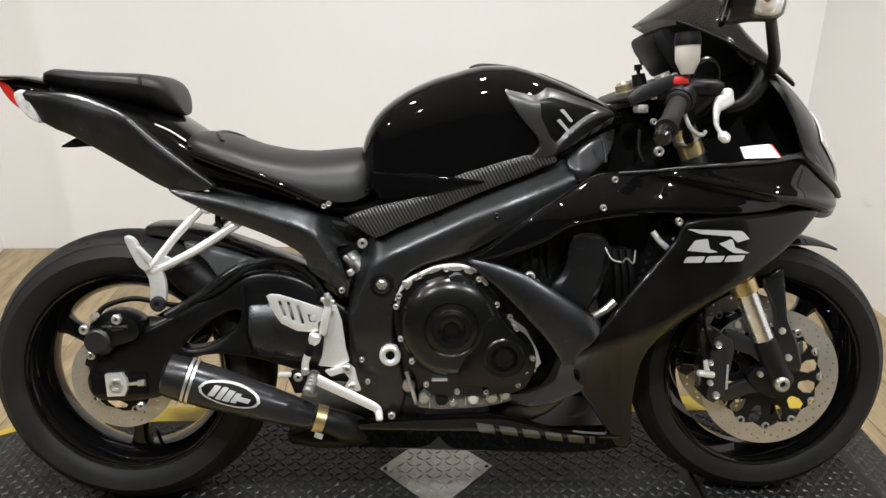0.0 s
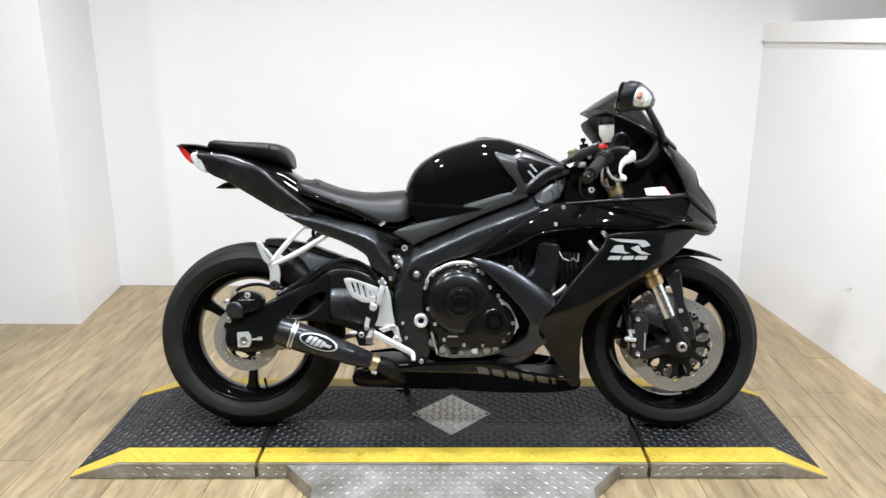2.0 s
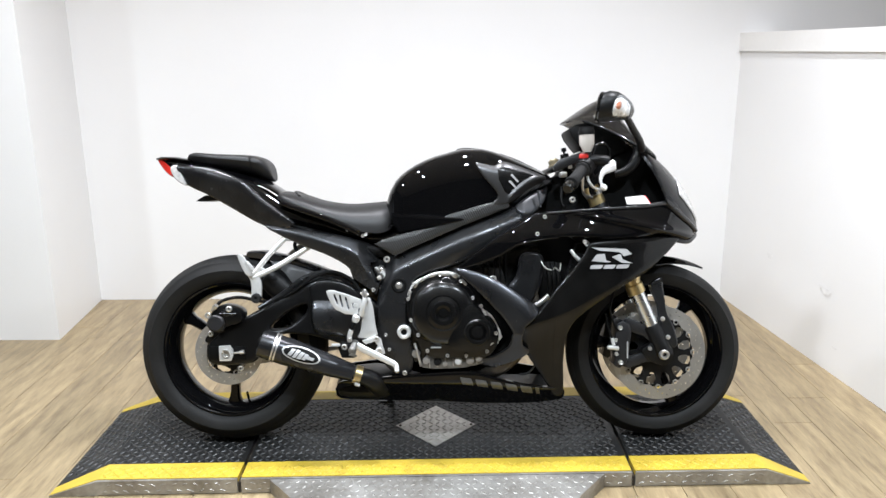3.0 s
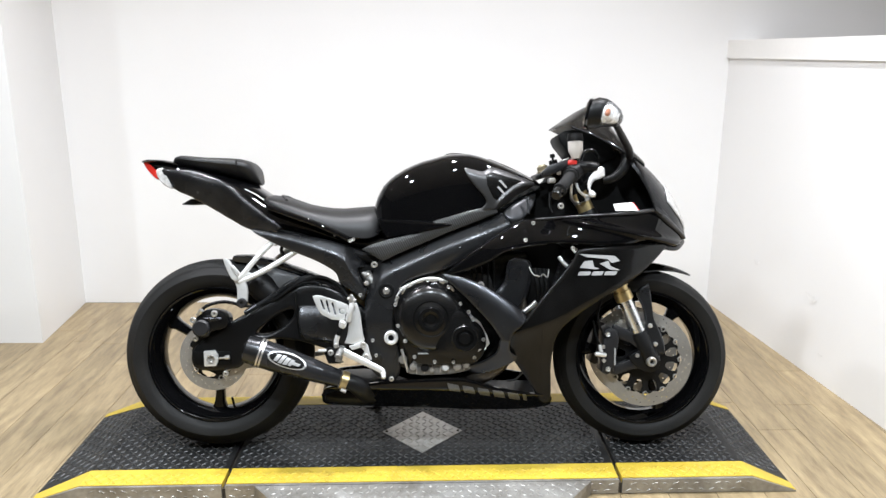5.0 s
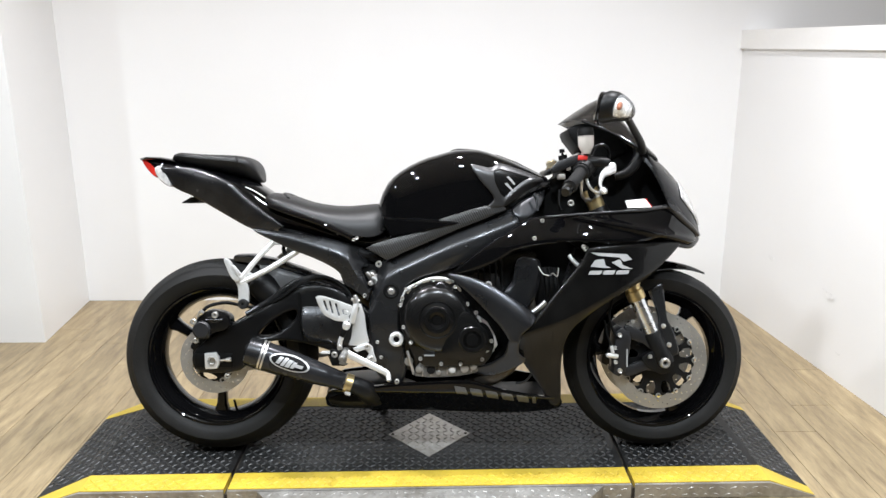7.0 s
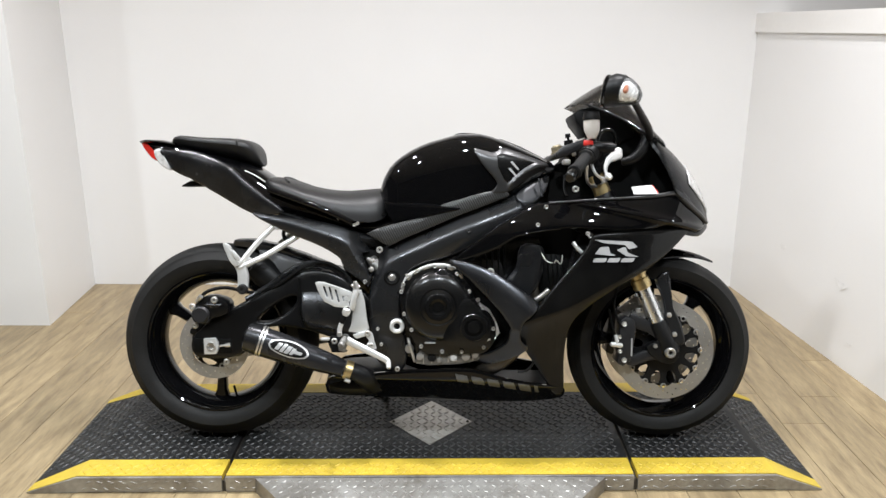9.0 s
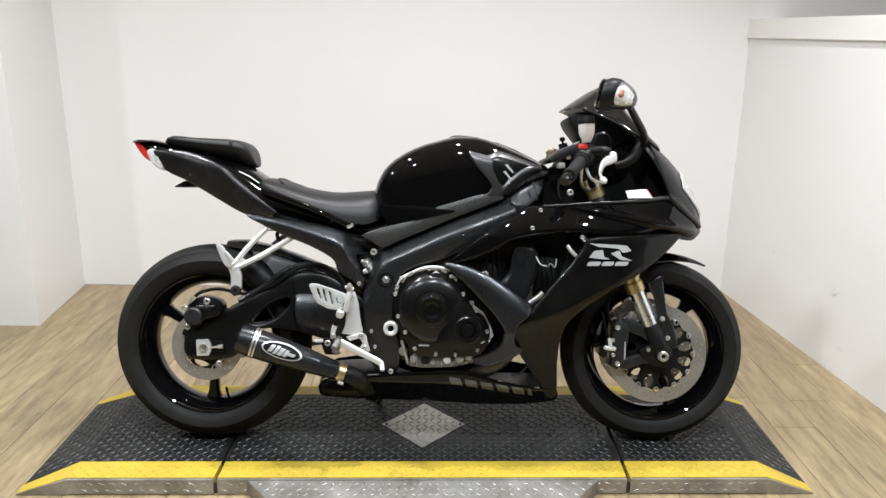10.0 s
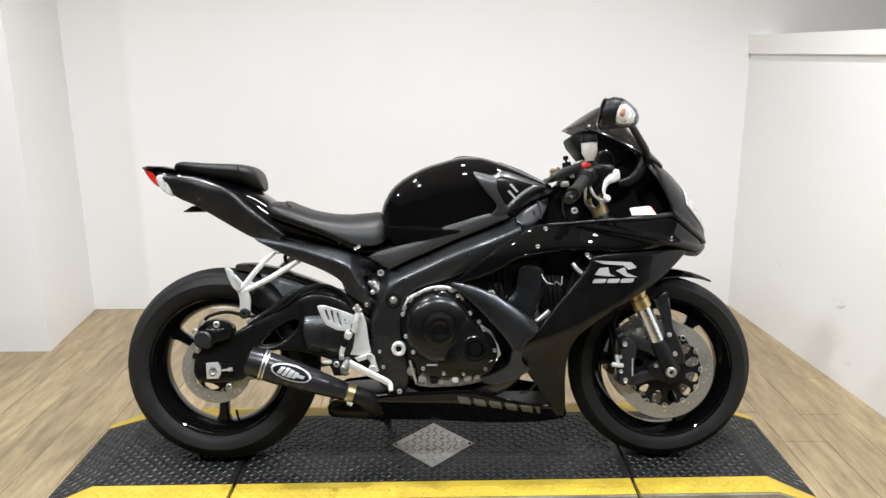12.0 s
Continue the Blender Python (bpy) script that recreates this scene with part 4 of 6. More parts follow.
for bx, bz, r, h in ((-0.062, 0.290, 0.010, 0.012), (-0.025, 0.288, 0.013, 0.010), (0.078, 0.292, 0.012, 0.014), (0.105, 0.298, 0.010, 0.016), (-0.002, 0.280, 0.007, 0.012)):
    part("boss", lathe([(0, -h), (r * 0.6, -h), (r * 0.62, -h * 0.7), (r, -h * 0.7), (r * 1.1, 0.004)], bx, bz, 14, -0.172), MATTE if r > 0.012 else STEEL, engine, "cast boss")
for k in range(7):
    part("rib", box(-0.052 + 0.025 * k, -0.049 + 0.025 * k, -0.176, -0.165, 0.268 + 0.002 * k, 0.298, 0.001), STEEL, engine)
part("water_pipe", tube([(-0.098, -0.165, 0.345), (-0.092, -0.17, 0.325), (-0.085, -0.168, 0.300), (-0.078, -0.16, 0.272)], 0.0045, 8), STEEL, engine, "thin bright pipe")
part("sensor_lead", tube([(0.125, -0.178, 0.325), (0.145, -0.182, 0.345), (0.168, -0.178, 0.350)], 0.005, 8), STEEL, engine, "bright wire clip")
part("name_bar", box(-0.046, -0.014, -0.1985, -0.184, 0.335, 0.3375), GREY, case)
part("cylinder_head", plate([(0.03, 0.60), (0.10, 0.66), (0.30, 0.655), (0.32, 0.60), (0.26, 0.52), (0.21, 0.45), (0.10, 0.52)], -0.14, 0.14, (), 0.01), ENGINE, engine)
for k in range(5):
    part("fin", box(0.12 + 0.018 * k, 0.125 + 0.018 * k, -0.152, -0.138, 0.49 + 0.012 * k, 0.60 + 0.008 * k, 0.001), INNER, engine)

# ---- frame ----
frame_outline = [(-0.216, 0.434), (-0.216, 0.503), (-0.205, 0.540), (-0.199, 0.580), (-0.190, 0.607), (-0.168, 0.627), (-0.114, 0.651), (-0.029, 0.686), (0.056, 0.721), (0.141, 0.753), (0.191, 0.770),
                 (0.237, 0.783), (0.247, 0.765), (0.252, 0.736), (0.217, 0.700), (0.141, 0.657), (0.057, 0.606), (0.006, 0.586), (-0.054, 0.570), (-0.085, 0.555), (-0.103, 0.535), (-0.116, 0.505),
                 (-0.124, 0.426), (-0.113, 0.374), (-0.103, 0.313), (-0.106, 0.262), (-0.13, 0.238), (-0.180, 0.258), (-0.203, 0.292), (-0.213, 0.348)]
spar_w = curve_of([(-0.22, 0.164), (-0.1, 0.170), (0.1, 0.178), (0.25, 0.160)])
spar_crease = curve_of([(-0.22, 0.470), (-0.19, 0.530), (-0.165, 0.585), (-0.138, 0.606), (-0.104, 0.622), (-0.054, 0.645), (0.056, 0.694), (0.15, 0.728), (0.25, 0.768)])


def frame_w(x, z):
    """Upright below the crease, bevelled above it, drawn in a little towards the foot."""
    up = max(0.0, z - spar_crease(x) + 0.022)
    return spar_w(x) - 0.66 * up - 0.10 * max(0.0, 0.43 - z) - 0.25 * max(0.0, spar_crease(x) - z - 0.05) * max(0.0, min(1.0, (x + 0.08) / 0.1))


frame_ob = both("frame", lambda s: skin(frame_outline, frame_w, 0.03, (), 0.010, 0.007, 3, s), SATIN, bike, "satin black twin-spar frame")
both("head_block", lambda s: panel([(0.228, 0.782), (0.293, 0.829), (0.330, 0.850), (0.333, 0.826), (0.318, 0.790), (0.285, 0.757), (0.255, 0.737), (0.24, 0.755)], lambda x, z: 0.168 - 0.3 * max(0, x - 0.25) - 0.55 * max(0.0, z - 0.76), 0.05, 24, 12, 0.005, side=s),
     SATIN, frame_ob)
part("head_rib", tube([(0.296, -0.142, 0.829), (0.302, -0.150, 0.806), (0.305, -0.158, 0.775)], 0.0035, 8), SATIN, frame_ob)
# black ring around the bolt stands in for the shade of its recess
part("frame_plug", lathe([(0.006, 0.002), (0.0125, 0.002), (0.015, -0.001), (0.019, -0.004), (0.0245, -0.003), (0.0255, 0.006)], -0.146, 0.531, 32, -0.1665), INNER, frame_ob, "black ring painted as the shaded recess of a frame bolt")
part("recess_bolt", lathe([(0, -0.006), (0.006, -0.006), (0.009, -0.003), (0.012, -0.003), (0.0125, 0.004)], -0.146, 0.531, 6, -0.166), STEEL, frame_ob)
part("pivot_nut", lathe([(0.0095, 0.012), (0.0095, -0.004), (0.013, -0.008), (0.018, -0.009), (0.022, -0.006), (0.0225, 0.01)], -0.131, 0.383, 24, -0.172), SILVER, frame_ob, "bare aluminium swingarm pivot nut")
# black disc in the nut: the dark of its hole put in as colour
part("nut_bore", lathe([(0, -0.001), (0.0098, -0.001), (0.0098, 0.008)], -0.131, 0.383, 20, -0.172), INNER, frame_ob)
for bx, bz in ((-0.130, 0.252),):
    bolt(frame_ob, bx, -0.172, bz, 0.008)
bolt(frame_ob, 0.085, -0.178, 0.672, 0.006, SATIN)
part("subframe_tube", tube([(-0.17, -0.1, 0.62), (-0.3, -0.1, 0.66), (-0.5, -0.09, 0.72)], 0.014, 10), MATTE, frame_ob)
sub_outline = [(-0.575, 0.722), (-0.559, 0.722), (-0.457, 0.711), (-0.38, 0.698), (-0.32, 0.686), (-0.252, 0.666), (-0.197, 0.640), (-0.170, 0.623), (-0.183, 0.604), (-0.199, 0.566), (-0.211, 0.527),
               (-0.220, 0.497), (-0.235, 0.510), (-0.269, 0.533), (-0.296, 0.553), (-0.306, 0.583), (-0.338, 0.607), (-0.389, 0.632), (-0.457, 0.658), (-0.508, 0.682), (-0.559, 0.708)]
sub_crease = curve_of([(-0.58, 0.718), (-0.457, 0.690), (-0.36, 0.660), (-0.285, 0.63), (-0.25, 0.580), (-0.217, 0.533), (-0.20, 0.50)])
sub_window = [(-0.240, 0.594), (-0.23, 0.602), (-0.200, 0.596), (-0.196, 0.579), (-0.206, 0.545), (-0.216, 0.536), (-0.222, 0.55)]
sub = both("side_cover", lambda s: skin(sub_outline, lambda x, z: 0.152 - 0.05 * max(0.0, -0.3 - x) - 0.55 * max(0.0, z - sub_crease(x)) - 0.16 * max(0.0, sub_crease(x) - z), 0.014, [sub_window], 0.009, 0.005, 2, s),
           SATIN, bike, "satin black subframe cover")
bolt(sub, -0.185, -0.150, 0.613, 0.0105)
bolt(sub, -0.229, -0.150, 0.515, 0.007)
# added black sheet, keeps the window in front of it dark
part("inner_cover", plate([(-0.25, 0.61), (-0.19, 0.61), (-0.19, 0.53), (-0.225, 0.53)], -0.112, -0.108, (), 0.001), INNER, sub)
both("carbon_trim", lambda s: panel([(-0.222, 0.663), (-0.17, 0.684), (-0.131, 0.694), (-0.046, 0.716), (-0.002, 0.748), (0.056, 0.766), (0.14, 0.790), (0.196, 0.790), (0.206, 0.777), (0.174, 0.765),
                                              (0.14, 0.751), (0.056, 0.719), (-0.029, 0.682), (-0.113, 0.647), (-0.157, 0.626), (-0.19, 0.645)],
                                             lambda x, z: spar_w(x) - 0.001, 0.02, 40, 6, 0.004, side=s, smooth=2), CARBON, bike, "ribbed carbon-look trim strip")

# ---- tank ----
tank_top = curve_of([(-0.192, 0.79), (-0.183, 0.82), (-0.163, 0.862), (-0.123, 0.900), (-0.087, 0.922), (-0.033, 0.945), (0.012, 0.957), (0.057, 0.969), (0.111, 0.970), (0.183, 0.952), (0.237, 0.930), (0.292, 0.905), (0.35, 0.874)])
tank_half = curve_of([(-0.192, 0.075), (-0.178, 0.115), (-0.15, 0.142), (-0.10, 0.158), (-0.03, 0.168), (0.06, 0.172), (0.13, 0.170), (0.2, 0.158), (0.28, 0.132), (0.35, 0.095)])
tank_foot = curve_of([(-0.192, 0.715), (-0.10, 0.665), (0.0, 0.678), (0.1, 0.702), (0.2, 0.745), (0.28, 0.80), (0.35, 0.845)])
tank_x = [-0.192, -0.186, -0.176, -0.158, -0.14, -0.12, -0.09, -0.06, -0.03, 0.0, 0.03, 0.06, 0.09, 0.12, 0.15, 0.18, 0.21, 0.24, 0.27, 0.30, 0.33, 0.35]
tank = part("tank", loft([hump(x, tank_half(x), tank_foot(x), tank_top(x), 72, 4.2, 0.96) for x in tank_x]), PAINT, bike, "gloss black fuel tank")


def tank_w(x, z):
    zb, zt, w = tank_foot(x), tank_top(x), tank_half(x)
    mid = zb + (zt - zb) * 0.42
    if z >= mid:
        q = min(1.0, (z - mid) / (zt - mid))
        return w * max(0.0, 1 - q ** 4.2) ** (1 / 4.2)
    q = min(1.0, (mid - z) / (mid - zb))
    return w * max(0.0, 1 - q ** 4.2) ** (1 / 4.2) * (1 - q * 0.04)


def shoulder_w(x, z):
    return tank_w(x, max(z, tank_foot(x) + (tank_top(x) - tank_foot(x)) * 0.42))


plate_out = [(0.097, 0.920), (0.148, 0.926), (0.195, 0.921), (0.261, 0.899), (0.324, 0.875), (0.317, 0.860), (0.261, 0.828), (0.210, 0.793), (0.185, 0.786), (0.150, 0.784), (0.163, 0.800), (0.169, 0.815), (0.156, 0.836), (0.124, 0.872)]
brow = curve_of([(0.09, 0.918), (0.131, 0.902), (0.160, 0.894), (0.189, 0.905), (0.252, 0.889), (0.33, 0.868)])
lip_line = curve_of([(0.19, 0.790), (0.203, 0.804), (0.226, 0.826), (0.261, 0.853), (0.296, 0.868), (0.33, 0.874)])
inset_side = curve_of([(0.78, 0.210), (0.805, 0.200), (0.824, 0.186), (0.863, 0.168), (0.897, 0.163), (0.92, 0.160)])


def facet_w(x, z):
    """Tilted back above the brow, hollow before the inset, and a raised roll along the lower edge."""
    low = z - lip_line(x)
    over = 0.003 * math.log1p(math.exp(min(20.0, (z - brow(x)) / 0.003)))
    hollow = max(0.0, inset_side(z) - x)
    roll = 0.008 * math.exp(-((low - 0.002) / 0.010) ** 2) * min(1.0, max(0.0, (x - 0.196) / 0.02))
    return shoulder_w(x, min(z, brow(x))) + 0.012 - 1.1 * over - 0.12 * hollow + roll - 0.5 * max(0.0, -low - 0.006) * (x > 0.2)


shoulder = both("tank_shoulder", lambda s: skin(plate_out, facet_w, 0.020, (), 0.006, 0.003, 2, s), SHOULDER, tank, "satin grey tank shoulder panel")
part("shoulder_inset", panel([(0.168, 0.897), (0.189, 0.903), (0.252, 0.887), (0.298, 0.874), (0.261, 0.861), (0.226, 0.834), (0.204, 0.813), (0.189, 0.826), (0.171, 0.863)], lambda x, z: shoulder_w(x, z) + 0.0145, 0.008, 28, 12, 0.002, smooth=1), ENGINE, shoulder,
     "dark inset panel")
for dx, dz in ((0, 0), (-0.006, -0.020)):
    part("emblem_bar", panel([(0.207 + dx, 0.878 + dz), (0.214 + dx, 0.881 + dz), (0.229 + dx, 0.864 + dz), (0.235 + dx, 0.857 + dz), (0.230 + dx, 0.854 + dz), (0.222 + dx, 0.863 + dz)],
                             lambda x, z: shoulder_w(x, z) + 0.0162, 0.003, 10, 4, 0.0, smooth=0), GREY, shoulder, "plain silver emblem bar")
both("tank_dart", lambda s: panel([(-0.176, 0.760), (-0.08, 0.756), (-0.012, 0.750), (0.066, 0.740), (0.005, 0.722), (-0.13, 0.695), (-0.15, 0.70)], lambda x, z: 0.179 - 0.35 * max(0, -0.05 - x), 0.03, 30, 8, 0.010, side=s, smooth=2),
            PAINT, tank, "gloss black knee panel")
part("filler_cap", rod((0.100, 0, 0.951), (0.102, 0, 0.9725), [(0, 0.064), (0.6, 0.062), (0.85, 0.054), (1, 0.044)], 32), MATTE, tank, "black fuel filler cap")
part("tank_top_cover", loft([hump(x, w, z0, z1, 24, 2.4, 1) for x, w, z0, z1 in ((0.17, 0.03, 0.93, 0.958), (0.19, 0.07, 0.92, 0.957), (0.25, 0.075, 0.90, 0.934), (0.32, 0.06, 0.87, 0.899), (0.352, 0.04, 0.86, 0.882))]), SATIN, tank,
     "satin grey tank front cover")

# ---- seats ----
seat_top = curve_of([(-0.56, 0.822), (-0.53, 0.836), (-0.485, 0.831), (-0.394, 0.803), (-0.304, 0.792), (-0.232, 0.797), (-0.19, 0.800), (-0.158, 0.79)])
seat_foot = curve_of([(-0.56, 0.812), (-0.526, 0.804), (-0.462, 0.774), (-0.393, 0.746), (-0.325, 0.720), (-0.285, 0.706), (-0.215, 0.696), (-0.178, 0.706), (-0.163, 0.725), (-0.155, 0.745)])
seat_half = curve_of([(-0.56, 0.07), (-0.52, 0.125), (-0.42, 0.147), (-0.3, 0.150), (-0.22, 0.146), (-0.18, 0.130), (-0.163, 0.105), (-0.155, 0.08)])


def seat_ring(x):
    w, zb, zt = seat_half(x), seat_foot(x), seat_top(x)
    up = [math.pi * k / 36 for k in range(37)]
    ring = [(x, -w * math.copysign(abs(math.cos(a)) ** 0.92, math.cos(a)), zb + (zt - zb) * math.sin(a) ** 0.72) for a in up]
    return ring + [(x, w * (1 - 2 * k / 8), zb - 0.004) for k in range(1, 8)]


sx = [-0.56, -0.552, -0.538, -0.52, -0.49, -0.45, -0.41, -0.37, -0.33, -0.29, -0.25, -0.22, -0.20, -0.185, -0.174, -0.166, -0.160, -0.155]
seat = part("rider_seat", loft([seat_ring(x) for x in sx]), VINYL, bike, "black vinyl rider seat")
part("seat_ridge", tube([(-0.47, 0.10, 0.818), (-0.49, 0.05, 0.830), (-0.495, 0.0, 0.832), (-0.49, -0.05, 0.830), (-0.47, -0.10, 0.816)], 0.005, 8), VINYL, seat)
pil_top = curve_of([(-0.850, 0.945), (-0.843, 0.957), (-0.825, 0.965), (-0.752, 0.959), (-0.647, 0.955), (-0.616, 0.951), (-0.599, 0.945), (-0.583, 0.930), (-0.572, 0.905), (-0.566, 0.878)])
pil_foot = curve_of([(-0.85, 0.932), (-0.835, 0.927), (-0.743, 0.907), (-0.656, 0.890), (-0.615, 0.880), (-0.588, 0.868), (-0.573, 0.868), (-0.566, 0.872)])
pil_half = curve_of([(-0.85, 0.04), (-0.83, 0.068), (-0.75, 0.088), (-0.65, 0.098), (-0.616, 0.097), (-0.596, 0.090), (-0.580, 0.073), (-0.570, 0.048), (-0.566, 0.028)])
px_ = [-0.85, -0.846, -0.838, -0.82, -0.79, -0.75, -0.71, -0.67, -0.645, -0.634, -0.630, -0.626, -0.618, -0.610, -0.603, -0.596, -0.589, -0.583, -0.577, -0.572, -0.568, -0.566]


def pillion_ring(x):
    """Widest just under the top, drawn in towards the foot."""
    seam = abs(x + 0.630) < 0.003
    w, zb, zt = pil_half(x) * (0.965 if seam else 1), pil_foot(x), pil_top(x) - (0.003 if seam else 0)
    mid = zb + (zt - zb) * 0.66
    ring = []
    for k in range(48):
        c, s = math.cos(k * math.tau / 48), math.sin(k * math.tau / 48)
        up = math.copysign(abs(s) ** 0.62, s)
        y = math.copysign(abs(c) ** 0.62, c) * w * (1 + 0.26 * min(0.0, up))
        ring.append((x, y, mid + up * ((zt - mid) if up > 0 else (mid - zb))))
    return ring


part("pillion_seat", loft([pillion_ring(x) for x in px_]), VINYL, bike,
     "black vinyl pillion seat with a seam")

# ---- tail ----
tail_top_c = curve_of([(-0.955, 0.949), (-0.90, 0.952), (-0.85, 0.944), (-0.774, 0.925), (-0.65, 0.892), (-0.58, 0.855), (-0.52, 0.812), (-0.40, 0.765), (-0.3, 0.73), (-0.2, 0.70), (-0.15, 0.72)])
tail_bot_c = curve_of([(-0.955, 0.938), (-0.90, 0.895), (-0.838, 0.859), (-0.731, 0.806), (-0.644, 0.757), (-0.57, 0.720), (-0.50, 0.708), (-0.40, 0.690), (-0.25, 0.655), (-0.15, 0.66)])
tail_half_c = curve_of([(-0.955, 0.02), (-0.90, 0.055), (-0.84, 0.075), (-0.72, 0.092), (-0.60, 0.115), (-0.50, 0.122), (-0.42, 0.118), (-0.30, 0.118), (-0.15, 0.110)])
tx = [-0.955 + 0.805 * i / 30 for i in range(31)]
tail = part("tail_fairing", loft([hump(x, tail_half_c(x), tail_bot_c(x), tail_top_c(x), 40, 2.8, 0.8) for x in tx]), PAINT, bike, "gloss black tail fairing")
cowl_out = [(-0.874, 0.915), (-0.84, 0.916), (-0.774, 0.915), (-0.723, 0.901), (-0.654, 0.871), (-0.628, 0.850), (-0.577, 0.806), (-0.525, 0.766), (-0.480, 0.732), (-0.49, 0.722), (-0.548, 0.714), (-0.592, 0.726), (-0.644, 0.752),
            (-0.731, 0.802), (-0.783, 0.830), (-0.838, 0.856)]
tail_crease = curve_of([(-0.88, 0.916), (-0.831, 0.910), (-0.728, 0.882), (-0.651, 0.861), (-0.6, 0.815), (-0.549, 0.777), (-0.48, 0.736)])


def cowl_w(x, z):
    """A rounded crest, steep above and gently tucked in below."""
    u = z - tail_crease(x)
    over, under = 0.006 * math.log1p(math.exp(u / 0.006)), 0.012 * math.log1p(math.exp(-u / 0.012))
    return tail_half_c(x) + 0.026 - 0.85 * over - 0.30 * under


both("tail_cowl", lambda s: skin(cowl_out, cowl_w, 0.014, (), 0.006, 0.005, 2, s), FLAKE, tail, "gloss black side cowl")
both("tail_light", lambda s: panel([(-0.952, 0.944), (-0.925, 0.938), (-0.897, 0.910), (-0.893, 0.884), (-0.919, 0.898), (-0.940, 0.922)], lambda x, z: 0.028 + (x + 0.95) * 0.62, 0.02, 14, 8, 0.008, side=s), RED, tail, "red tail light")
both("rear_signal", lambda s: panel([(-0.894, 0.916), (-0.868, 0.919), (-0.849, 0.886), (-0.838, 0.854), (-0.869, 0.868), (-0.888, 0.890)], lambda x, z: 0.078 + (x + 0.89) * 0.4, 0.02, 14, 8, 0.008, side=s), FROST, tail, "clear rear signal lens")
part("tail_spoiler", loft([hump(x, w, z - h, z, 20, 2.6, 0.9) for x, w, z, h in ((-0.956, 0.03, 0.950, 0.01), (-0.93, 0.06, 0.953, 0.014), (-0.88, 0.07, 0.951, 0.016), (-0.83, 0.075, 0.942, 0.016))]), PAINT, tail)
part("plate_bracket", loft([[(x, y, z) for y, z in ((-0.05, z0), (0.05, z0), (0.05, z1), (-0.05, z1))] for x, z0, z1 in ((-0.818, 0.803, 0.806), (-0.79, 0.803, 0.822), (-0.75, 0.806, 0.824))]), MATTE, tail, "black plate bracket")
part("bracket_arm", tube([(-0.79, 0, 0.81), (-0.77, 0, 0.835)], 0.012, 8), MATTE, tail)
part("seat_strap", tube([(-0.60, -0.112, 0.852), (-0.57, -0.113, 0.838), (-0.538, -0.117, 0.818)], 0.002, 8), STEEL, tail, "bright trim strip")
part("tail_hump", loft([hump(x, w, z - 0.05, z, 24, 2.6, 0.9) for x, w, z in ((-0.62, 0.09, 0.885), (-0.58, 0.095, 0.868), (-0.54, 0.10, 0.84), (-0.51, 0.10, 0.81))]), PAINT, tail, "black tail centre panel")
for bx, by, bz in ((-0.275, -0.142, 0.694), (-0.262, -0.142, 0.688), (-0.252, -0.143, 0.693), (-0.31, -0.142, 0.708), (-0.458, -0.137, 0.775), (-0.446, -0.138, 0.771)):
    bolt(tail, bx, by, bz, 0.006)
part("seat_rail", tube([(-0.525, -0.128, 0.795), (-0.456, -0.147, 0.772), (-0.371, -0.151, 0.742), (-0.303, -0.150, 0.712), (-0.268, -0.147, 0.694)], 0.0095, 12), PAINT, tail)
part("seat_rail", tube([(-0.262, -0.142, 0.694), (-0.217, -0.135, 0.703), (-0.160, -0.118, 0.724)], 0.005, 8), PAINT, tail)

# ---- foot rests ----
rearset = part("rearset", plate([(-0.259, 0.499), (-0.236, 0.495), (-0.226, 0.463), (-0.219, 0.405), (-0.212, 0.378), (-0.240, 0.366), (-0.276, 0.370), (-0.267, 0.391), (-0.262, 0.43), (-0.266, 0.45)], -0.200, -0.188, (), 0.003), SILVER, bike,
               "bare aluminium foot rest bracket")


def slot(x0, z0, x1, z1, w):
    """A long hole with round ends."""
    a = math.atan2(z1 - z0, x1 - x0)
    ends = [(x1, z1, a - math.pi / 2), (x0, z0, a + math.pi / 2)]
    return [(x + w * math.cos(q + k * math.pi / 6), z + w * math.sin(q + k * math.pi / 6)) for x, z, q in ends for k in range(7)]


guard = part("heel_guard", plate([(-0.372, 0.518), (-0.362, 0.522), (-0.345, 0.520), (-0.296, 0.504), (-0.262, 0.491), (-0.264, 0.470), (-0.272, 0.460), (-0.271, 0.446), (-0.285, 0.443), (-0.314, 0.446), (-0.345, 0.462), (-0.358, 0.482), (-0.367, 0.503)], -0.208, -0.203,
                                 [slot(-0.346, 0.505, -0.337, 0.479, 0.003), slot(-0.329, 0.503, -0.321, 0.470, 0.003), slot(-0.311, 0.496, -0.302, 0.463, 0.003), [(-0.293, 0.480), (-0.273, 0.477), (-0.277, 0.463), (-0.289, 0.465)]], 0.0012), SILVER, rearset,
             "slotted aluminium heel guard")
part("guard_boss", lathe([(0, -0.006), (0.006, -0.006), (0.0075, -0.002), (0.0075, 0.006)], -0.281, 0.472, 16, -0.203), SILVER, guard)
part("pedal_mount", plate([(-0.262, 0.362), (-0.240, 0.368), (-0.214, 0.376), (-0.202, 0.366), (-0.196, 0.340), (-0.189, 0.320), (-0.204, 0.316), (-0.222, 0.328), (-0.212, 0.345), (-0.222, 0.358), (-0.250, 0.350)], -0.209, -0.196, (), 0.003), SILVER, rearset)
part("brake_lever", tube([(-0.278, -0.216, 0.348), (-0.256, -0.217, 0.337), (-0.220, -0.220, 0.320), (-0.184, -0.223, 0.303), (-0.160, -0.226, 0.291), (-0.153, -0.228, 0.283)], (0.0120, 0.0085), 12, flat=0.55), SILVER, rearset, "bare aluminium brake pedal")
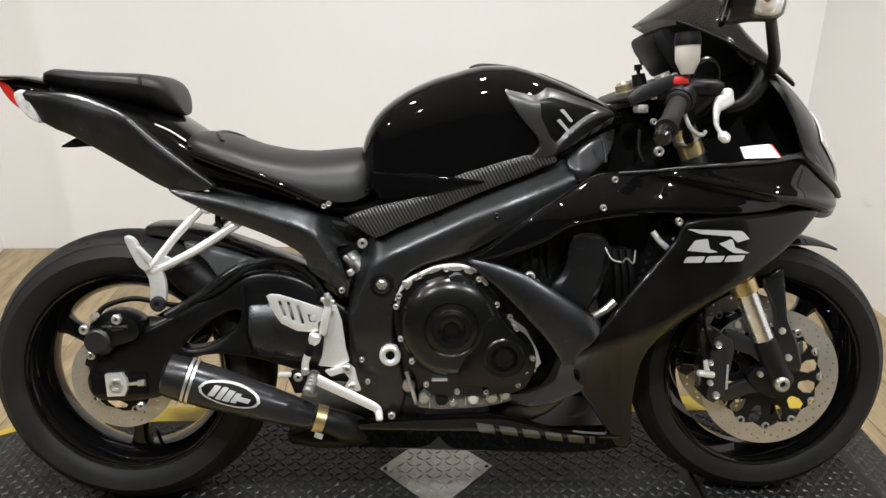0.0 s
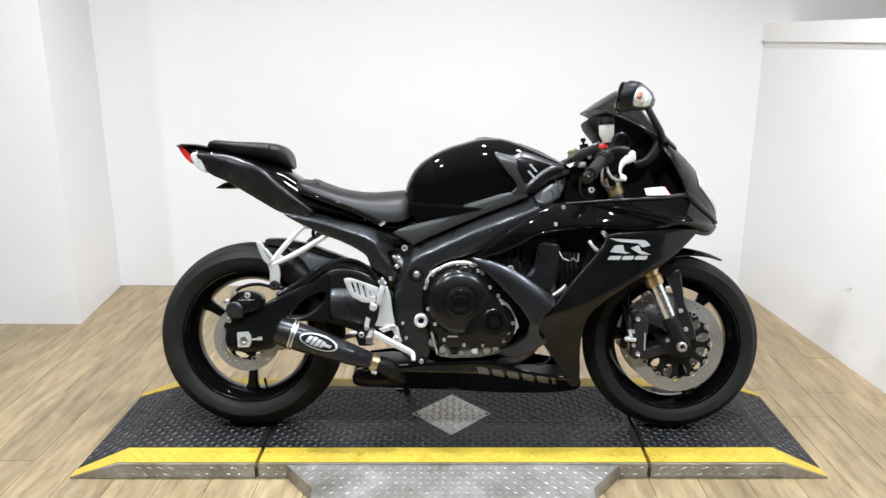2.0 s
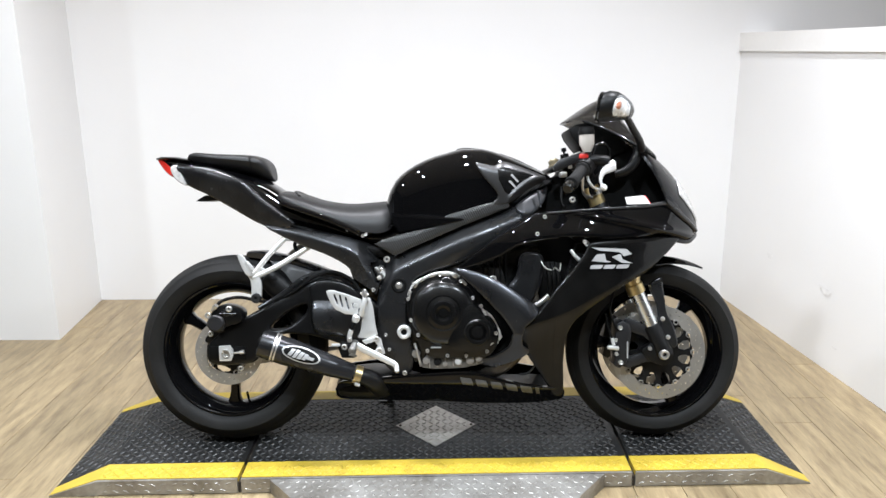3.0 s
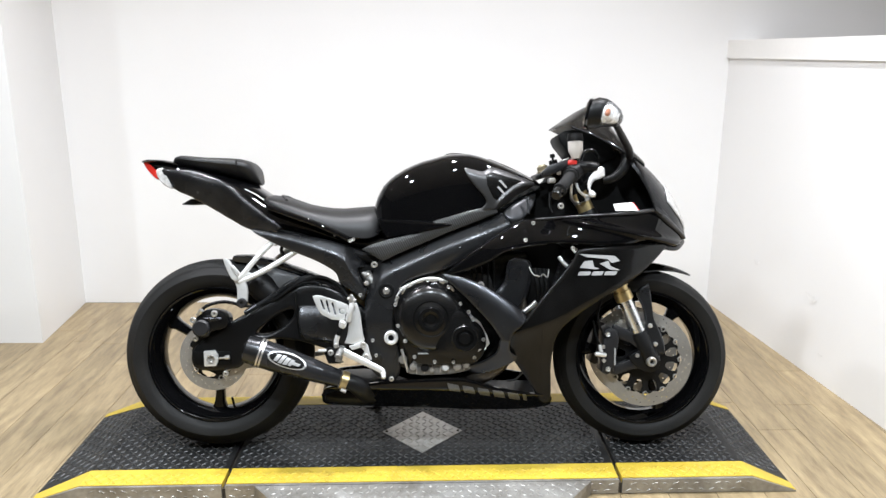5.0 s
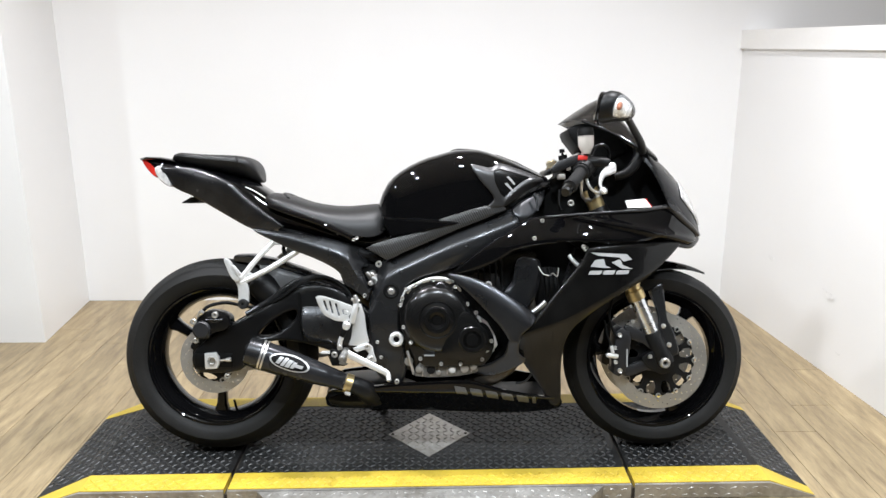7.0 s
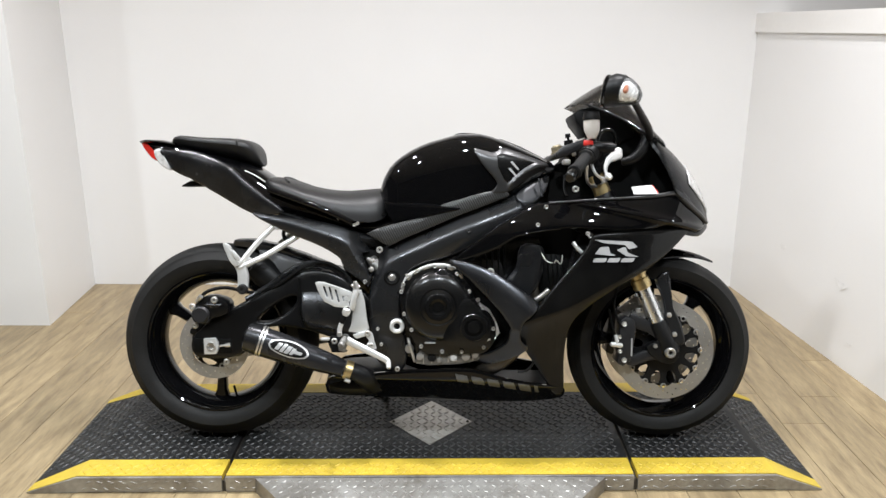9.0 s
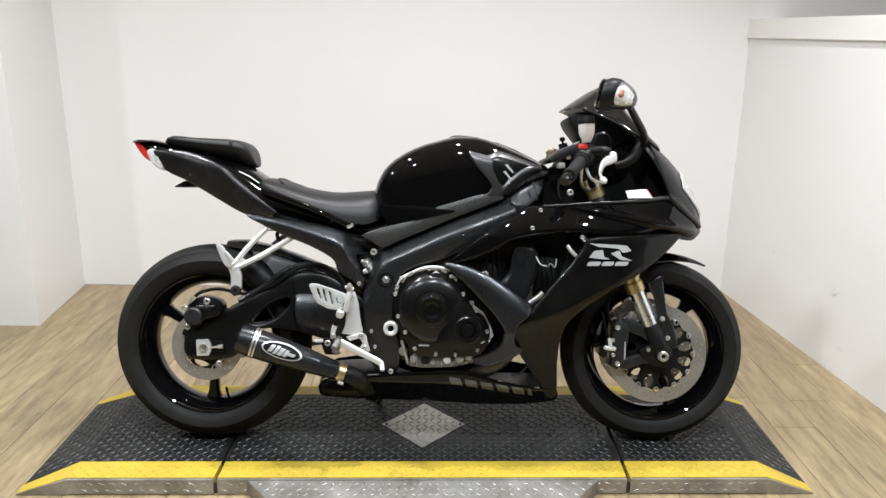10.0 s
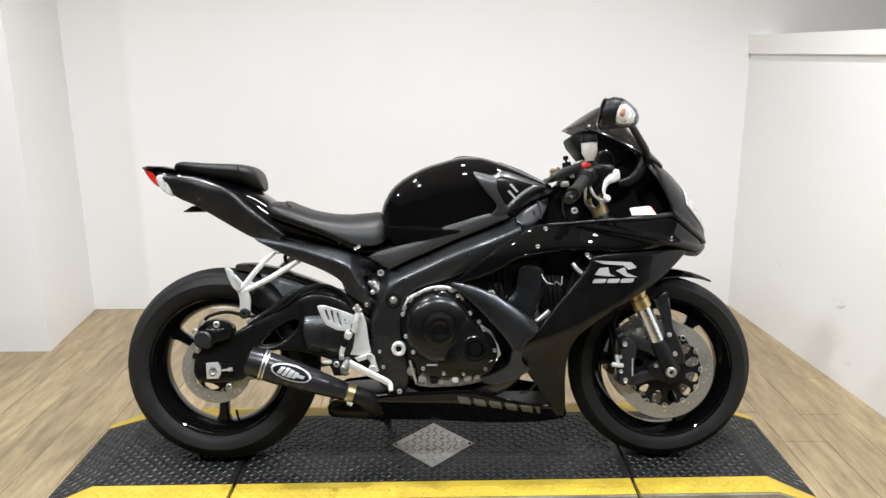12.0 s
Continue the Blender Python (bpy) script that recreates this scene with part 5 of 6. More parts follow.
part("toe_pad", rod((-0.153, -0.224, 0.286), (-0.151, -0.238, 0.268), [(0, 0.006), (0.15, 0.0075), (0.85, 0.0075), (1, 0.006)], 14), SILVER, rearset)
part("master_cylinder", rod((-0.249, -0.212, 0.500), (-0.263, -0.212, 0.440), [(0, 0.006), (0.08, 0.0085), (0.9, 0.0085), (1, 0.006)], 14), SILVER, rearset)
part("banjo", rod((-0.252, -0.212, 0.524), (-0.249, -0.212, 0.500), [(0, 0.005), (0.15, 0.0065), (0.35, 0.0065), (0.35, 0.0095), (1, 0.0095)], 12), STEEL, rearset)
part("hose_bolt", rod((-0.264, -0.212, 0.512), (-0.238, -0.212, 0.506), [(0, 0.004), (0.2, 0.0055), (0.8, 0.0055), (1, 0.004)], 10), STEEL, rearset)
part("linkage_boot", rod((-0.275, -0.212, 0.442), (-0.283, -0.214, 0.420), [(0, 0.008), (0.2, 0.0125), (0.7, 0.012), (1, 0.007)], 16), SILVER, rearset)
part("linkage_rod", rod((-0.282, -0.214, 0.424), (-0.293, -0.214, 0.396), [(0, 0.0065), (0.25, 0.0085), (0.75, 0.0085), (1, 0.0065)], 12), INNER, rearset)
part("clevis", tube([(-0.293, -0.214, 0.398), (-0.299, -0.214, 0.378), (-0.298, -0.214, 0.360)], 0.0075, 10), SILVER, rearset)
part("clevis_pin", lathe([(0, -0.004), (0.006, -0.004), (0.008, 0.0), (0.008, 0.01)], -0.299, 0.366, 14, -0.222), STEEL, rearset)
part("foot_peg", rod((-0.283, -0.205, 0.353), (-0.288, -0.270, 0.340), [(0, 0.013), (0.12, 0.013), (0.14, 0.0095), (0.3, 0.0105), (0.32, 0.009), (0.5, 0.0105), (0.52, 0.009), (0.7, 0.0105), (0.72, 0.009), (0.92, 0.0105), (1, 0.007)], 14), CASTGREY, rearset,
     "knurled aluminium foot peg")
part("peg_spring", rod((-0.285, -0.212, 0.336), (-0.290, -0.216, 0.314), [(0, 0.008), (0.7, 0.008), (0.72, 0.014), (1, 0.012)], 12), CASTGREY, rearset)
for bx, bz, r in ((-0.245, 0.484, 0.0058), (-0.260, 0.440, 0.0062), (-0.216, 0.367, 0.0095), (-0.206, 0.331, 0.0085)):
    bolt(rearset, bx, -0.2095 if bz < 0.4 else -0.2035, bz, r, STEEL)
for bx, bz in ((-0.189, 0.375), (-0.178, 0.328)):
    bolt(rearset, bx, -0.176, bz, 0.0055)
bolt(bike, -0.322, -0.165, 0.335, 0.010)
hang = part("muffler_hanger", plate([(-0.345, 0.34), (-0.33, 0.352), (-0.31, 0.347), (-0.295, 0.33), (-0.29, 0.30), (-0.33, 0.30)], -0.166, -0.158, (), 0.001), MATTE, bike)
part("switch", box(-0.362, -0.335, -0.175, -0.160, 0.338, 0.346, 0.002), SILVER, hang)

pbr = part("passenger_bracket", tube([(-0.505, -0.120, 0.690), (-0.561, -0.140, 0.630), (-0.612, -0.152, 0.565)], 0.0085, 12), SILVER, bike, "bare aluminium passenger foot rest bracket")
part("arm", tube([(-0.432, -0.120, 0.657), (-0.527, -0.140, 0.597), (-0.612, -0.152, 0.556)], 0.0090, 12), SILVER, pbr)
part("arm", tube([(-0.470, 0.120, 0.675), (-0.54, 0.135, 0.62), (-0.60, 0.145, 0.565)], 0.0105, 10), SILVER, pbr)
for bx, by, bz in ((-0.500, -0.126, 0.684), (-0.440, -0.126, 0.660)):
    part("mount", lathe([(0.004, -0.010), (0.009, -0.010), (0.0125, -0.004), (0.0125, 0.012)], bx, bz, 14, by), SILVER, pbr)
part("web", plate([(-0.606, 0.580), (-0.588, 0.592), (-0.572, 0.585), (-0.585, 0.566), (-0.604, 0.560)], -0.153, -0.146, (), 0.002), SILVER, pbr)
part("strut", tube([(-0.465, -0.105, 0.690), (-0.485, -0.11, 0.662), (-0.478, -0.11, 0.640)], 0.006, 8), MATTE, pbr)
part("leg", plate([(-0.628, 0.572), (-0.600, 0.572), (-0.585, 0.54), (-0.586, 0.50), (-0.590, 0.484), (-0.603, 0.478), (-0.617, 0.486), (-0.616, 0.52), (-0.618, 0.545)], -0.158, -0.144, (), 0.003, 3), SILVER, pbr)
part("folded_peg", plate([(-0.656, 0.628), (-0.650, 0.632), (-0.636, 0.622), (-0.622, 0.590), (-0.608, 0.574), (-0.616, 0.562), (-0.632, 0.572), (-0.646, 0.600)], -0.170, -0.152, (), 0.004, 3), SILVER, pbr)
part("peg_tab", plate([(-0.632, 0.612), (-0.622, 0.612), (-0.602, 0.588), (-0.606, 0.576), (-0.618, 0.588)], -0.178, -0.168, (), 0.003), SILVER, pbr)
part("rubber_bush", lathe([(0, -0.006), (0.004, -0.006), (0.006, -0.012), (0.013, -0.012), (0.016, -0.006), (0.016, 0.006)], -0.601, 0.492, 20, -0.158), GRIP, pbr, "black rubber bush")

# ---- exhaust ----
muf = part("muffler", rod((-0.580, -0.195, 0.354), (-0.292, -0.180, 0.254), [(0, 0.020), (0.0, 0.030), (0.012, 0.041), (0.16, 0.044), (0.3, 0.044), (0.7, 0.036), (0.97, 0.028), (1, 0.024)], 40), TITAN, bike, "dark anodised tapered muffler")
part("end_cap", rod((-0.584, -0.195, 0.355), (-0.545, -0.1925, 0.342), [(0, 0.024), (0, 0.036), (0.1, 0.0425), (0.9, 0.0455), (1, 0.0455)], 40), SATIN, muf)
for k in range(2):
    part("strap", rod((-0.542 + 0.009 * k, -0.1925, 0.341 - 0.0031 * k), (-0.537 + 0.009 * k, -0.192, 0.3393 - 0.0031 * k), [(0, 0.0445), (0, 0.0472), (1, 0.0472), (1, 0.0445)], 40), STEEL, muf, "bright steel strap")
part("tip", rod((-0.588, -0.195, 0.357), (-0.570, -0.194, 0.351), [(0, 0.016), (0, 0.021), (1, 0.021)], 24), INNER, muf)
ax0, ax1 = Vector((-0.580, -0.195, 0.354)), Vector((-0.292, -0.180, 0.254))
axd = (ax1 - ax0).normalized()
axn = Vector((axd.z, 0, -axd.x)).normalized()
if axn.z < 0:
    axn = -axn


def on_can(a, h, lift_by=0.0):
    """A point on the can: a metres along its axis, h across, on its outer side."""
    r = 0.044 - max(0.0, a - 0.09) * 0.052 + lift_by
    p = ax0 + axd * a + axn * h
    return (p.x, p.y - math.sqrt(max(1e-6, r * r - h * h)), p.z)


def can_patch(a0, a1, h0, h1, lift_by, fn=None, nu=24, nv=8):
    rows = []
    a0, a1, h0, h1 = a0 + 0.001, a1 + 0.001, h0 + 0.010, h1 + 0.010
    for i in range(nu + 1):
        t = i / nu
        lo, hi = fn(t) if fn else (0, 1)
        rows.append([on_can(a0 + (a1 - a0) * t + (0 if fn else 0.35 * (h1 - h0) * j / nv), h0 + (h1 - h0) * (lo + (hi - lo) * j / nv), lift_by) for j in range(nv + 1)])
    return grid_skin(rows, (0, 0.003, 0))


def oval(t):
    q = math.sqrt(max(0.0, 1 - (2 * t - 1) ** 2)) * 0.5
    return 0.5 - q, 0.5 + q


badge = part("badge", can_patch(0.072, 0.196, -0.020, 0.025, 0.0015, oval), GREY, muf, "oval silver badge")
part("badge_field", can_patch(0.078, 0.190, -0.0165, 0.0215, 0.0022, oval), INNER, badge)
for k, (a0, a1, h0, h1) in enumerate(((0.094, 0.106, -0.008, 0.014), (0.109, 0.120, -0.011, 0.015), (0.123, 0.136, -0.011, 0.012), (0.139, 0.150, -0.010, 0.010), (0.150, 0.174, -0.004, 0.005))):
    part("emblem_bar", can_patch(a0, a1, h0, h1, 0.0032, None, 4, 4), GREY, badge, "plain silver emblem bar")
part("clamp", rod((-0.288, -0.180, 0.2525), (-0.268, -0.178, 0.2455), [(0, 0.026), (0, 0.029), (1, 0.029), (1, 0.026)], 28), GOLD, muf, "brass-coloured pipe clamp")
part("clamp_bolt", rod((-0.286, -0.205, 0.226), (-0.270, -0.205, 0.220), [(0, 0.006), (1, 0.006)], 8), BOLT, muf)
part("link_pipe", tube([(-0.275, -0.178, 0.248), (-0.25, -0.172, 0.238), (-0.228, -0.158, 0.222), (-0.212, -0.125, 0.198)], (0.0245, 0.034), 18), MATTE, bike, "black exhaust link pipe")
part("collector", loft([hump(x, w, z0, z1, 28, 3.2, 0.9) for x, w, z0, z1 in ((-0.356, 0.10, 0.172, 0.212), (-0.344, 0.132, 0.158, 0.226), (-0.30, 0.150, 0.150, 0.232), (-0.24, 0.152, 0.148, 0.236), (-0.2, 0.140, 0.150, 0.232), (-0.12, 0.10, 0.160, 0.215), (-0.06, 0.06, 0.165, 0.20))]), MATTE, bike,
     "black exhaust chamber under the engine")
part("header", tube([(0.10, -0.10, 0.235), (0.16, -0.155, 0.262), (0.215, -0.165, 0.305), (0.25, -0.14, 0.365), (0.29, -0.12, 0.45), (0.27, -0.10, 0.55)], 0.028, 16), HEADER, bike, "heat-stained steel header pipe")
part("header", tube([(0.09, 0.06, 0.225), (0.17, 0.06, 0.25), (0.27, 0.06, 0.33), (0.31, 0.05, 0.45), (0.27, 0.05, 0.55)], 0.022, 12), HEADER, bike, "heat-stained steel header pipe")

# ---- fairing ----
fw_x = curve_of([(-0.40, 0.145), (-0.3, 0.165), (0.0, 0.200), (0.2, 0.232), (0.4, 0.240), (0.52, 0.230), (0.62, 0.208), (0.70, 0.180), (0.76, 0.145), (0.80, 0.110), (0.83, 0.07), (0.86, 0.02)])
fw_z = curve_of([(0.14, 1.04), (0.30, 1.025), (0.45, 1.012), (0.60, 1.0), (0.66, 0.997), (0.69, 0.975), (0.72, 0.928), (0.75, 0.862), (0.79, 0.765)])


def fair_w(x, z):
    return fw_x(x) * fw_z(z)


upper_out = [(0.036, 0.583), (0.056, 0.602), (0.138, 0.668), (0.204, 0.710), (0.27, 0.750), (0.303, 0.757), (0.385, 0.763), (0.467, 0.770), (0.55, 0.773), (0.633, 0.778), (0.70, 0.786), (0.716, 0.784), (0.766, 0.742), (0.80, 0.718), (0.826, 0.700),
             (0.82, 0.688), (0.778, 0.668), (0.74, 0.674), (0.671, 0.688), (0.635, 0.680), (0.552, 0.675), (0.486, 0.677), (0.386, 0.681), (0.304, 0.674), (0.221, 0.655), (0.172, 0.622), (0.089, 0.592)]


def upper_w(x, z):
    ridge = 0.012 * math.exp(-((z - (0.762 - 0.21 * max(0.0, x - 0.40))) / 0.012) ** 2) * min(1, max(0, (x - 0.32) / 0.1))
    return fair_w(x, z) + ridge - 0.03 * max(0.0, 0.2 - x)


fair = both("upper_fairing", lambda s: panel(upper_out, upper_w, 0.012, 72, 24, 0.010, side=s, smooth=2), PAINT, bike, "gloss black upper side fairing")
lower_out = [(0.450, 0.664), (0.52, 0.672), (0.60, 0.676), (0.71, 0.680), (0.752, 0.676), (0.733, 0.655), (0.686, 0.611), (0.638, 0.571), (0.556, 0.527), (0.473, 0.473), (0.410, 0.424), (0.382, 0.37), (0.374, 0.277), (0.376, 0.178),
             (0.345, 0.176), (0.322, 0.214), (0.276, 0.283), (0.240, 0.335), (0.218, 0.366), (0.216, 0.392), (0.238, 0.402), (0.290, 0.451), (0.336, 0.514), (0.389, 0.576), (0.432, 0.631)]
lower_crease = curve_of([(0.20, 0.392), (0.236, 0.400), (0.314, 0.423), (0.391, 0.453), (0.468, 0.495), (0.545, 0.534), (0.621, 0.577), (0.69, 0.622), (0.75, 0.668)])


def lower_w(x, z):
    """Flat above the crease, hollowed in below it."""
    d = max(0.0, lower_crease(x) - z)
    return fair_w(x, z) - 0.004 - 0.088 * (1 - math.exp(-d / 0.13)) - 0.06 * max(0.0, z - lower_crease(x) - 0.06)


lowf = both("lower_fairing", lambda s: skin(lower_out, lower_w, 0.006, (), 0.010, 0.006, 2, s), GRAPHITE, fair, "gloss black lower side fairing")
belly_out = [(-0.350, 0.205), (-0.331, 0.224), (-0.212, 0.236), (-0.13, 0.246), (-0.043, 0.252), (0.05, 0.258), (0.109, 0.254), (0.18, 0.232), (0.26, 0.214), (0.34, 0.202), (0.378, 0.195), (0.378, 0.156), (0.30, 0.143), (0.18, 0.138), (0.059, 0.137),
             (-0.112, 0.143), (-0.25, 0.147), (-0.345, 0.152), (-0.36, 0.18)]
belly_w = curve_of([(-0.36, 0.165), (-0.2, 0.175), (0.05, 0.190), (0.25, 0.196), (0.38, 0.178)])


def belly_side(x, z):
    """The pan's side: nearly upright above, drawn in steeply below a ridge."""
    return belly_w(x) - 0.20 * max(0.0, 0.25 - z) - 0.75 * max(0.0, 0.222 - 0.1 * max(0.0, x - 0.1) - z)


belly = both("belly_pan", lambda s: panel(belly_out, belly_side, 0.012, 64, 22, 0.004, side=s, smooth=2), PAINT, fair, "gloss black belly pan")
part("belly_floor", loft([[(x, y, z) for y, z in ((-0.095, 0.158), (-0.05, 0.135), (0.05, 0.135), (0.095, 0.158), (0.09, 0.19), (-0.09, 0.19))] for x in (-0.12, 0.05, 0.2, 0.34)]), MATTE, fair)
part("belly_hole_edge", tube([(0.280, -0.178, 0.298), (0.283, -0.176, 0.275), (0.262, -0.175, 0.250), (0.235, -0.174, 0.245)], 0.004, 8), MATTE, fair)
blade_out = [(0.028, 0.582), (0.056, 0.584), (0.114, 0.570), (0.172, 0.543), (0.23, 0.506), (0.29, 0.463), (0.275, 0.432), (0.246, 0.404), (0.225, 0.386), (0.208, 0.390), (0.181, 0.432), (0.139, 0.478), (0.089, 0.528)]
blade_mid = curve_of([(0.03, 0.572), (0.10, 0.545), (0.17, 0.508), (0.25, 0.448), (0.29, 0.40)])
blade_out = blade_out[:8] + [(0.238, 0.375), (0.242, 0.345), (0.262, 0.322), (0.20, 0.287), (0.143, 0.268), (0.081, 0.286), (0.143, 0.304), (0.185, 0.330), (0.203, 0.352), (0.206, 0.378)] + blade_out[9:]


def blade_w(x, z):
    w = fair_w(x, z) + 0.010 - 0.10 * max(0.0, 0.15 - x) - 4.5 * max(0.0, z - blade_mid(x) + 0.015) ** 2 + 0.05 * (z - blade_mid(x))
    if z < 0.38:
        d = 0.38 - z
        w = fair_w(x, 0.38) + 0.004 - 0.012 * (1 - math.exp(-d / 0.05)) - 0.30 * max(0.0, 0.20 - x) - 0.25 * d
    return w


blade = both("side_blade", lambda s: skin(blade_out, blade_w, 0.008, (), 0.009, 0.005, 3, s), BLADE, fair, "satin grey side blade")
bolt(blade, 0.224, -0.238, 0.431, 0.0105)
both("inner_bracket", lambda s: panel([(0.243, 0.628), (0.301, 0.628), (0.312, 0.593), (0.296, 0.512), (0.255, 0.470), (0.198, 0.515), (0.226, 0.560)], lambda x, z: 0.185, 0.012, 30, 8, 0.010, along="z", side=s, smooth=3), BLADE, fair,
               "satin grey inner air panel")
for bx, bz in ((0.311, 0.745), (0.43, 0.668), (0.285, 0.693)):
    bolt(fair, bx, -upper_w(bx, bz) - 0.002, bz, 0.0065)
# the highlight on the black upper edge, put in as a grey rod
both("fairing_lip", lambda s: tube([(x, s * (upper_w(x, z) + 0.001), z) for x, z in ((0.32, 0.758), (0.385, 0.762), (0.467, 0.768), (0.55, 0.772), (0.633, 0.777), (0.69, 0.785), (0.712, 0.785), (0.735, 0.768), (0.766, 0.742), (0.80, 0.717), (0.828, 0.696))], (0.002, 0.0035, 0.0065, 0.0095, 0.006), 14), SHOULDER, fair)
part("duct_lip", tube([(0.10, -0.212, 0.597), (0.172, -0.226, 0.628), (0.225, -0.232, 0.660), (0.304, -0.238, 0.677), (0.35, -0.239, 0.681)], 0.0025, 8), PAINT, fair)

# emblems, as plain shapes
logo_w = lambda x, z: lower_w(x, z) + 0.0012
emb = part("emblem", panel([(0.452, 0.650), (0.565, 0.644), (0.581, 0.628), (0.552, 0.621), (0.545, 0.634), (0.478, 0.640)], logo_w, 0.003, 20, 4, 0, smooth=0), GREY, lowf, "plain silver emblem shapes")
part("emblem_bar", panel([(0.494, 0.630), (0.468, 0.628), (0.453, 0.608), (0.500, 0.603), (0.515, 0.604), (0.484, 0.616)], logo_w, 0.003, 16, 4, 0, smooth=0), GREY, emb)
part("emblem_bar", panel([(0.545, 0.630), (0.517, 0.620), (0.548, 0.601), (0.584, 0.599), (0.546, 0.614)], logo_w, 0.003, 16, 4, 0, smooth=0), GREY, emb)
for x0, x1 in ((0.446, 0.484), (0.489, 0.524), (0.529, 0.568)):
    part("emblem_bar", panel([(x0 + 0.005, 0.596), (x1 + 0.005, 0.596), (x1, 0.584), (x0, 0.584)], logo_w, 0.003, 8, 4, 0, smooth=0), GREY, emb)
for k in range(6):
    x0 = 0.046 + k * 0.0475
    z0 = 0.241 - (x0 - 0.042) * 0.148
    w_ = 0.036 if k < 5 else 0.012
    part("emblem_bar", panel([(x0, z0), (x0 + w_, z0 - 0.148 * w_), (x0 + w_ + 0.006, z0 - 0.148 * w_ - 0.025), (x0 + 0.006, z0 - 0.025)],
                                  lambda x, z: belly_side(x, z) + 0.0015, 0.003, 8, 4, 0, smooth=0), DULL, belly, "plain dull grey emblem bar")

# ---- inside the fairing opening ----
rad = part("radiator", solid([(0.33, -0.17, 0.36), (0.36, -0.17, 0.36), (0.36, 0.17, 0.36), (0.33, 0.17, 0.36), (0.42, -0.17, 0.66), (0.45, -0.17, 0.66), (0.45, 0.17, 0.66), (0.42, 0.17, 0.66)]), INNER, bike, "black curved radiator")
part("fan_shroud", box(0.30, 0.37, -0.15, 0.15, 0.45, 0.60, 0.02), INNER, rad)
for k in range(14):
    part("fin", box(0.330 + 0.0058 * k, 0.336 + 0.0058 * k, -0.1725, -0.1695, 0.40 + 0.017 * k, 0.408 + 0.017 * k), SATIN, rad)
part("hose", tube([(0.395, -0.19, 0.640), (0.408, -0.195, 0.622), (0.425, -0.195, 0.607), (0.440, -0.19, 0.598)], 0.006, 8), SILVER, bike, "bright coolant pipe")
part("hose", tube([(0.335, -0.18, 0.56), (0.345, -0.186, 0.585), (0.36, -0.186, 0.575), (0.365, -0.18, 0.60)], 0.0019, 8), STEEL, bike, "thin bright wire")
part("hose", tube([(0.30, -0.18, 0.612), (0.315, -0.19, 0.585), (0.335, -0.19, 0.578)], 0.0019, 8), STEEL, bike, "thin bright wire")
for k in range(3):
    part("hose", tube([(0.325 + 0.014 * k, -0.17, 0.60), (0.33 + 0.014 * k, -0.186, 0.545), (0.335 + 0.012 * k, -0.17, 0.49)], 0.007, 8), INNER, bike, "black ribbed hose")
part("oil_cooler_pipe", tube([(0.265, -0.175, 0.452), (0.30, -0.19, 0.476), (0.325, -0.19, 0.498)], 0.008, 10), STEEL, bike, "bright pipe union")
for bx, bz, r in ((0.150, 0.552, 0.011), (0.165, 0.540, 0.006), (0.445, 0.660, 0.0085), (0.437, 0.625, 0.005)):
    bolt(bike, bx, -0.20, bz, r)
part("inner_shell", loft([[(x, y, z) for y, z in ((-w, z0), (-w, z1), (-w * 0.6, z2), (w * 0.6, z2), (w, z1), (w, z0))] for x, w, z0, z1, z2 in
                          ((0.40, 0.155, 0.68, 0.72, 0.735), (0.50, 0.165, 0.62, 0.735, 0.75), (0.60, 0.155, 0.62, 0.74, 0.76), (0.70, 0.145, 0.66, 0.755, 0.79), (0.79, 0.085, 0.69, 0.73, 0.76))]), INNER, bike, "dark fairing interior")

# added flat black sheets that keep the hollow under the screen dark
both("inner_panel", lambda s: panel([(0.255, 0.74), (0.33, 0.838), (0.345, 0.872), (0.38, 0.880), (0.45, 0.895), (0.485, 0.985), (0.53, 1.02), (0.58, 1.0), (0.63, 0.955), (0.68, 0.91), (0.73, 0.845), (0.765, 0.79), (0.66, 0.765), (0.50, 0.755), (0.36, 0.75)],
                                   lambda x, z: 0.072, 0.01, 30, 8, 0.0, side=s, smooth=0), INNER, bike, "added black sheet darkening the cockpit hollow")
# added backing sheets, black so that the fairing opening reads dark
both("air_duct", lambda s: panel([(0.18, 0.60), (0.24, 0.67), (0.34, 0.70), (0.48, 0.70), (0.50, 0.64), (0.44, 0.56), (0.36, 0.49), (0.28, 0.44), (0.22, 0.48)], lambda x, z: 0.120, 0.01, 30, 8, 0.0, side=s, smooth=2), INNER, bike,
     "added black backing sheet behind the fairing opening")

# ---- nose, screen and lights ----
nose_top = curve_of([(0.50, 1.06), (0.56, 1.035), (0.62, 0.99), (0.66, 0.964), (0.71, 0.928), (0.76, 0.879), (0.80, 0.825), (0.825, 0.783), (0.845, 0.732), (0.850, 0.70)])
nose_half = curve_of([(0.50, 0.150), (0.58, 0.170), (0.64, 0.175), (0.70, 0.156), (0.76, 0.122), (0.80, 0.090), (0.83, 0.052), (0.850, 0.02)])
nose_side = curve_of([(0.50, 0.985), (0.58, 0.930), (0.66, 0.868), (0.72, 0.80), (0.76, 0.755), (0.80, 0.72), (0.858, 0.69)])


def arch(x, w, zs, zt, n=24, power=2.3):
    out = []
    for k in range(n + 1):
        a = math.pi * k / n
        c, s = math.cos(a), math.sin(a)
        out.append((x, -math.copysign(abs(c) ** (2 / power), c) * w, zs + abs(s) ** (2 / power) * (zt - zs)))
    return out


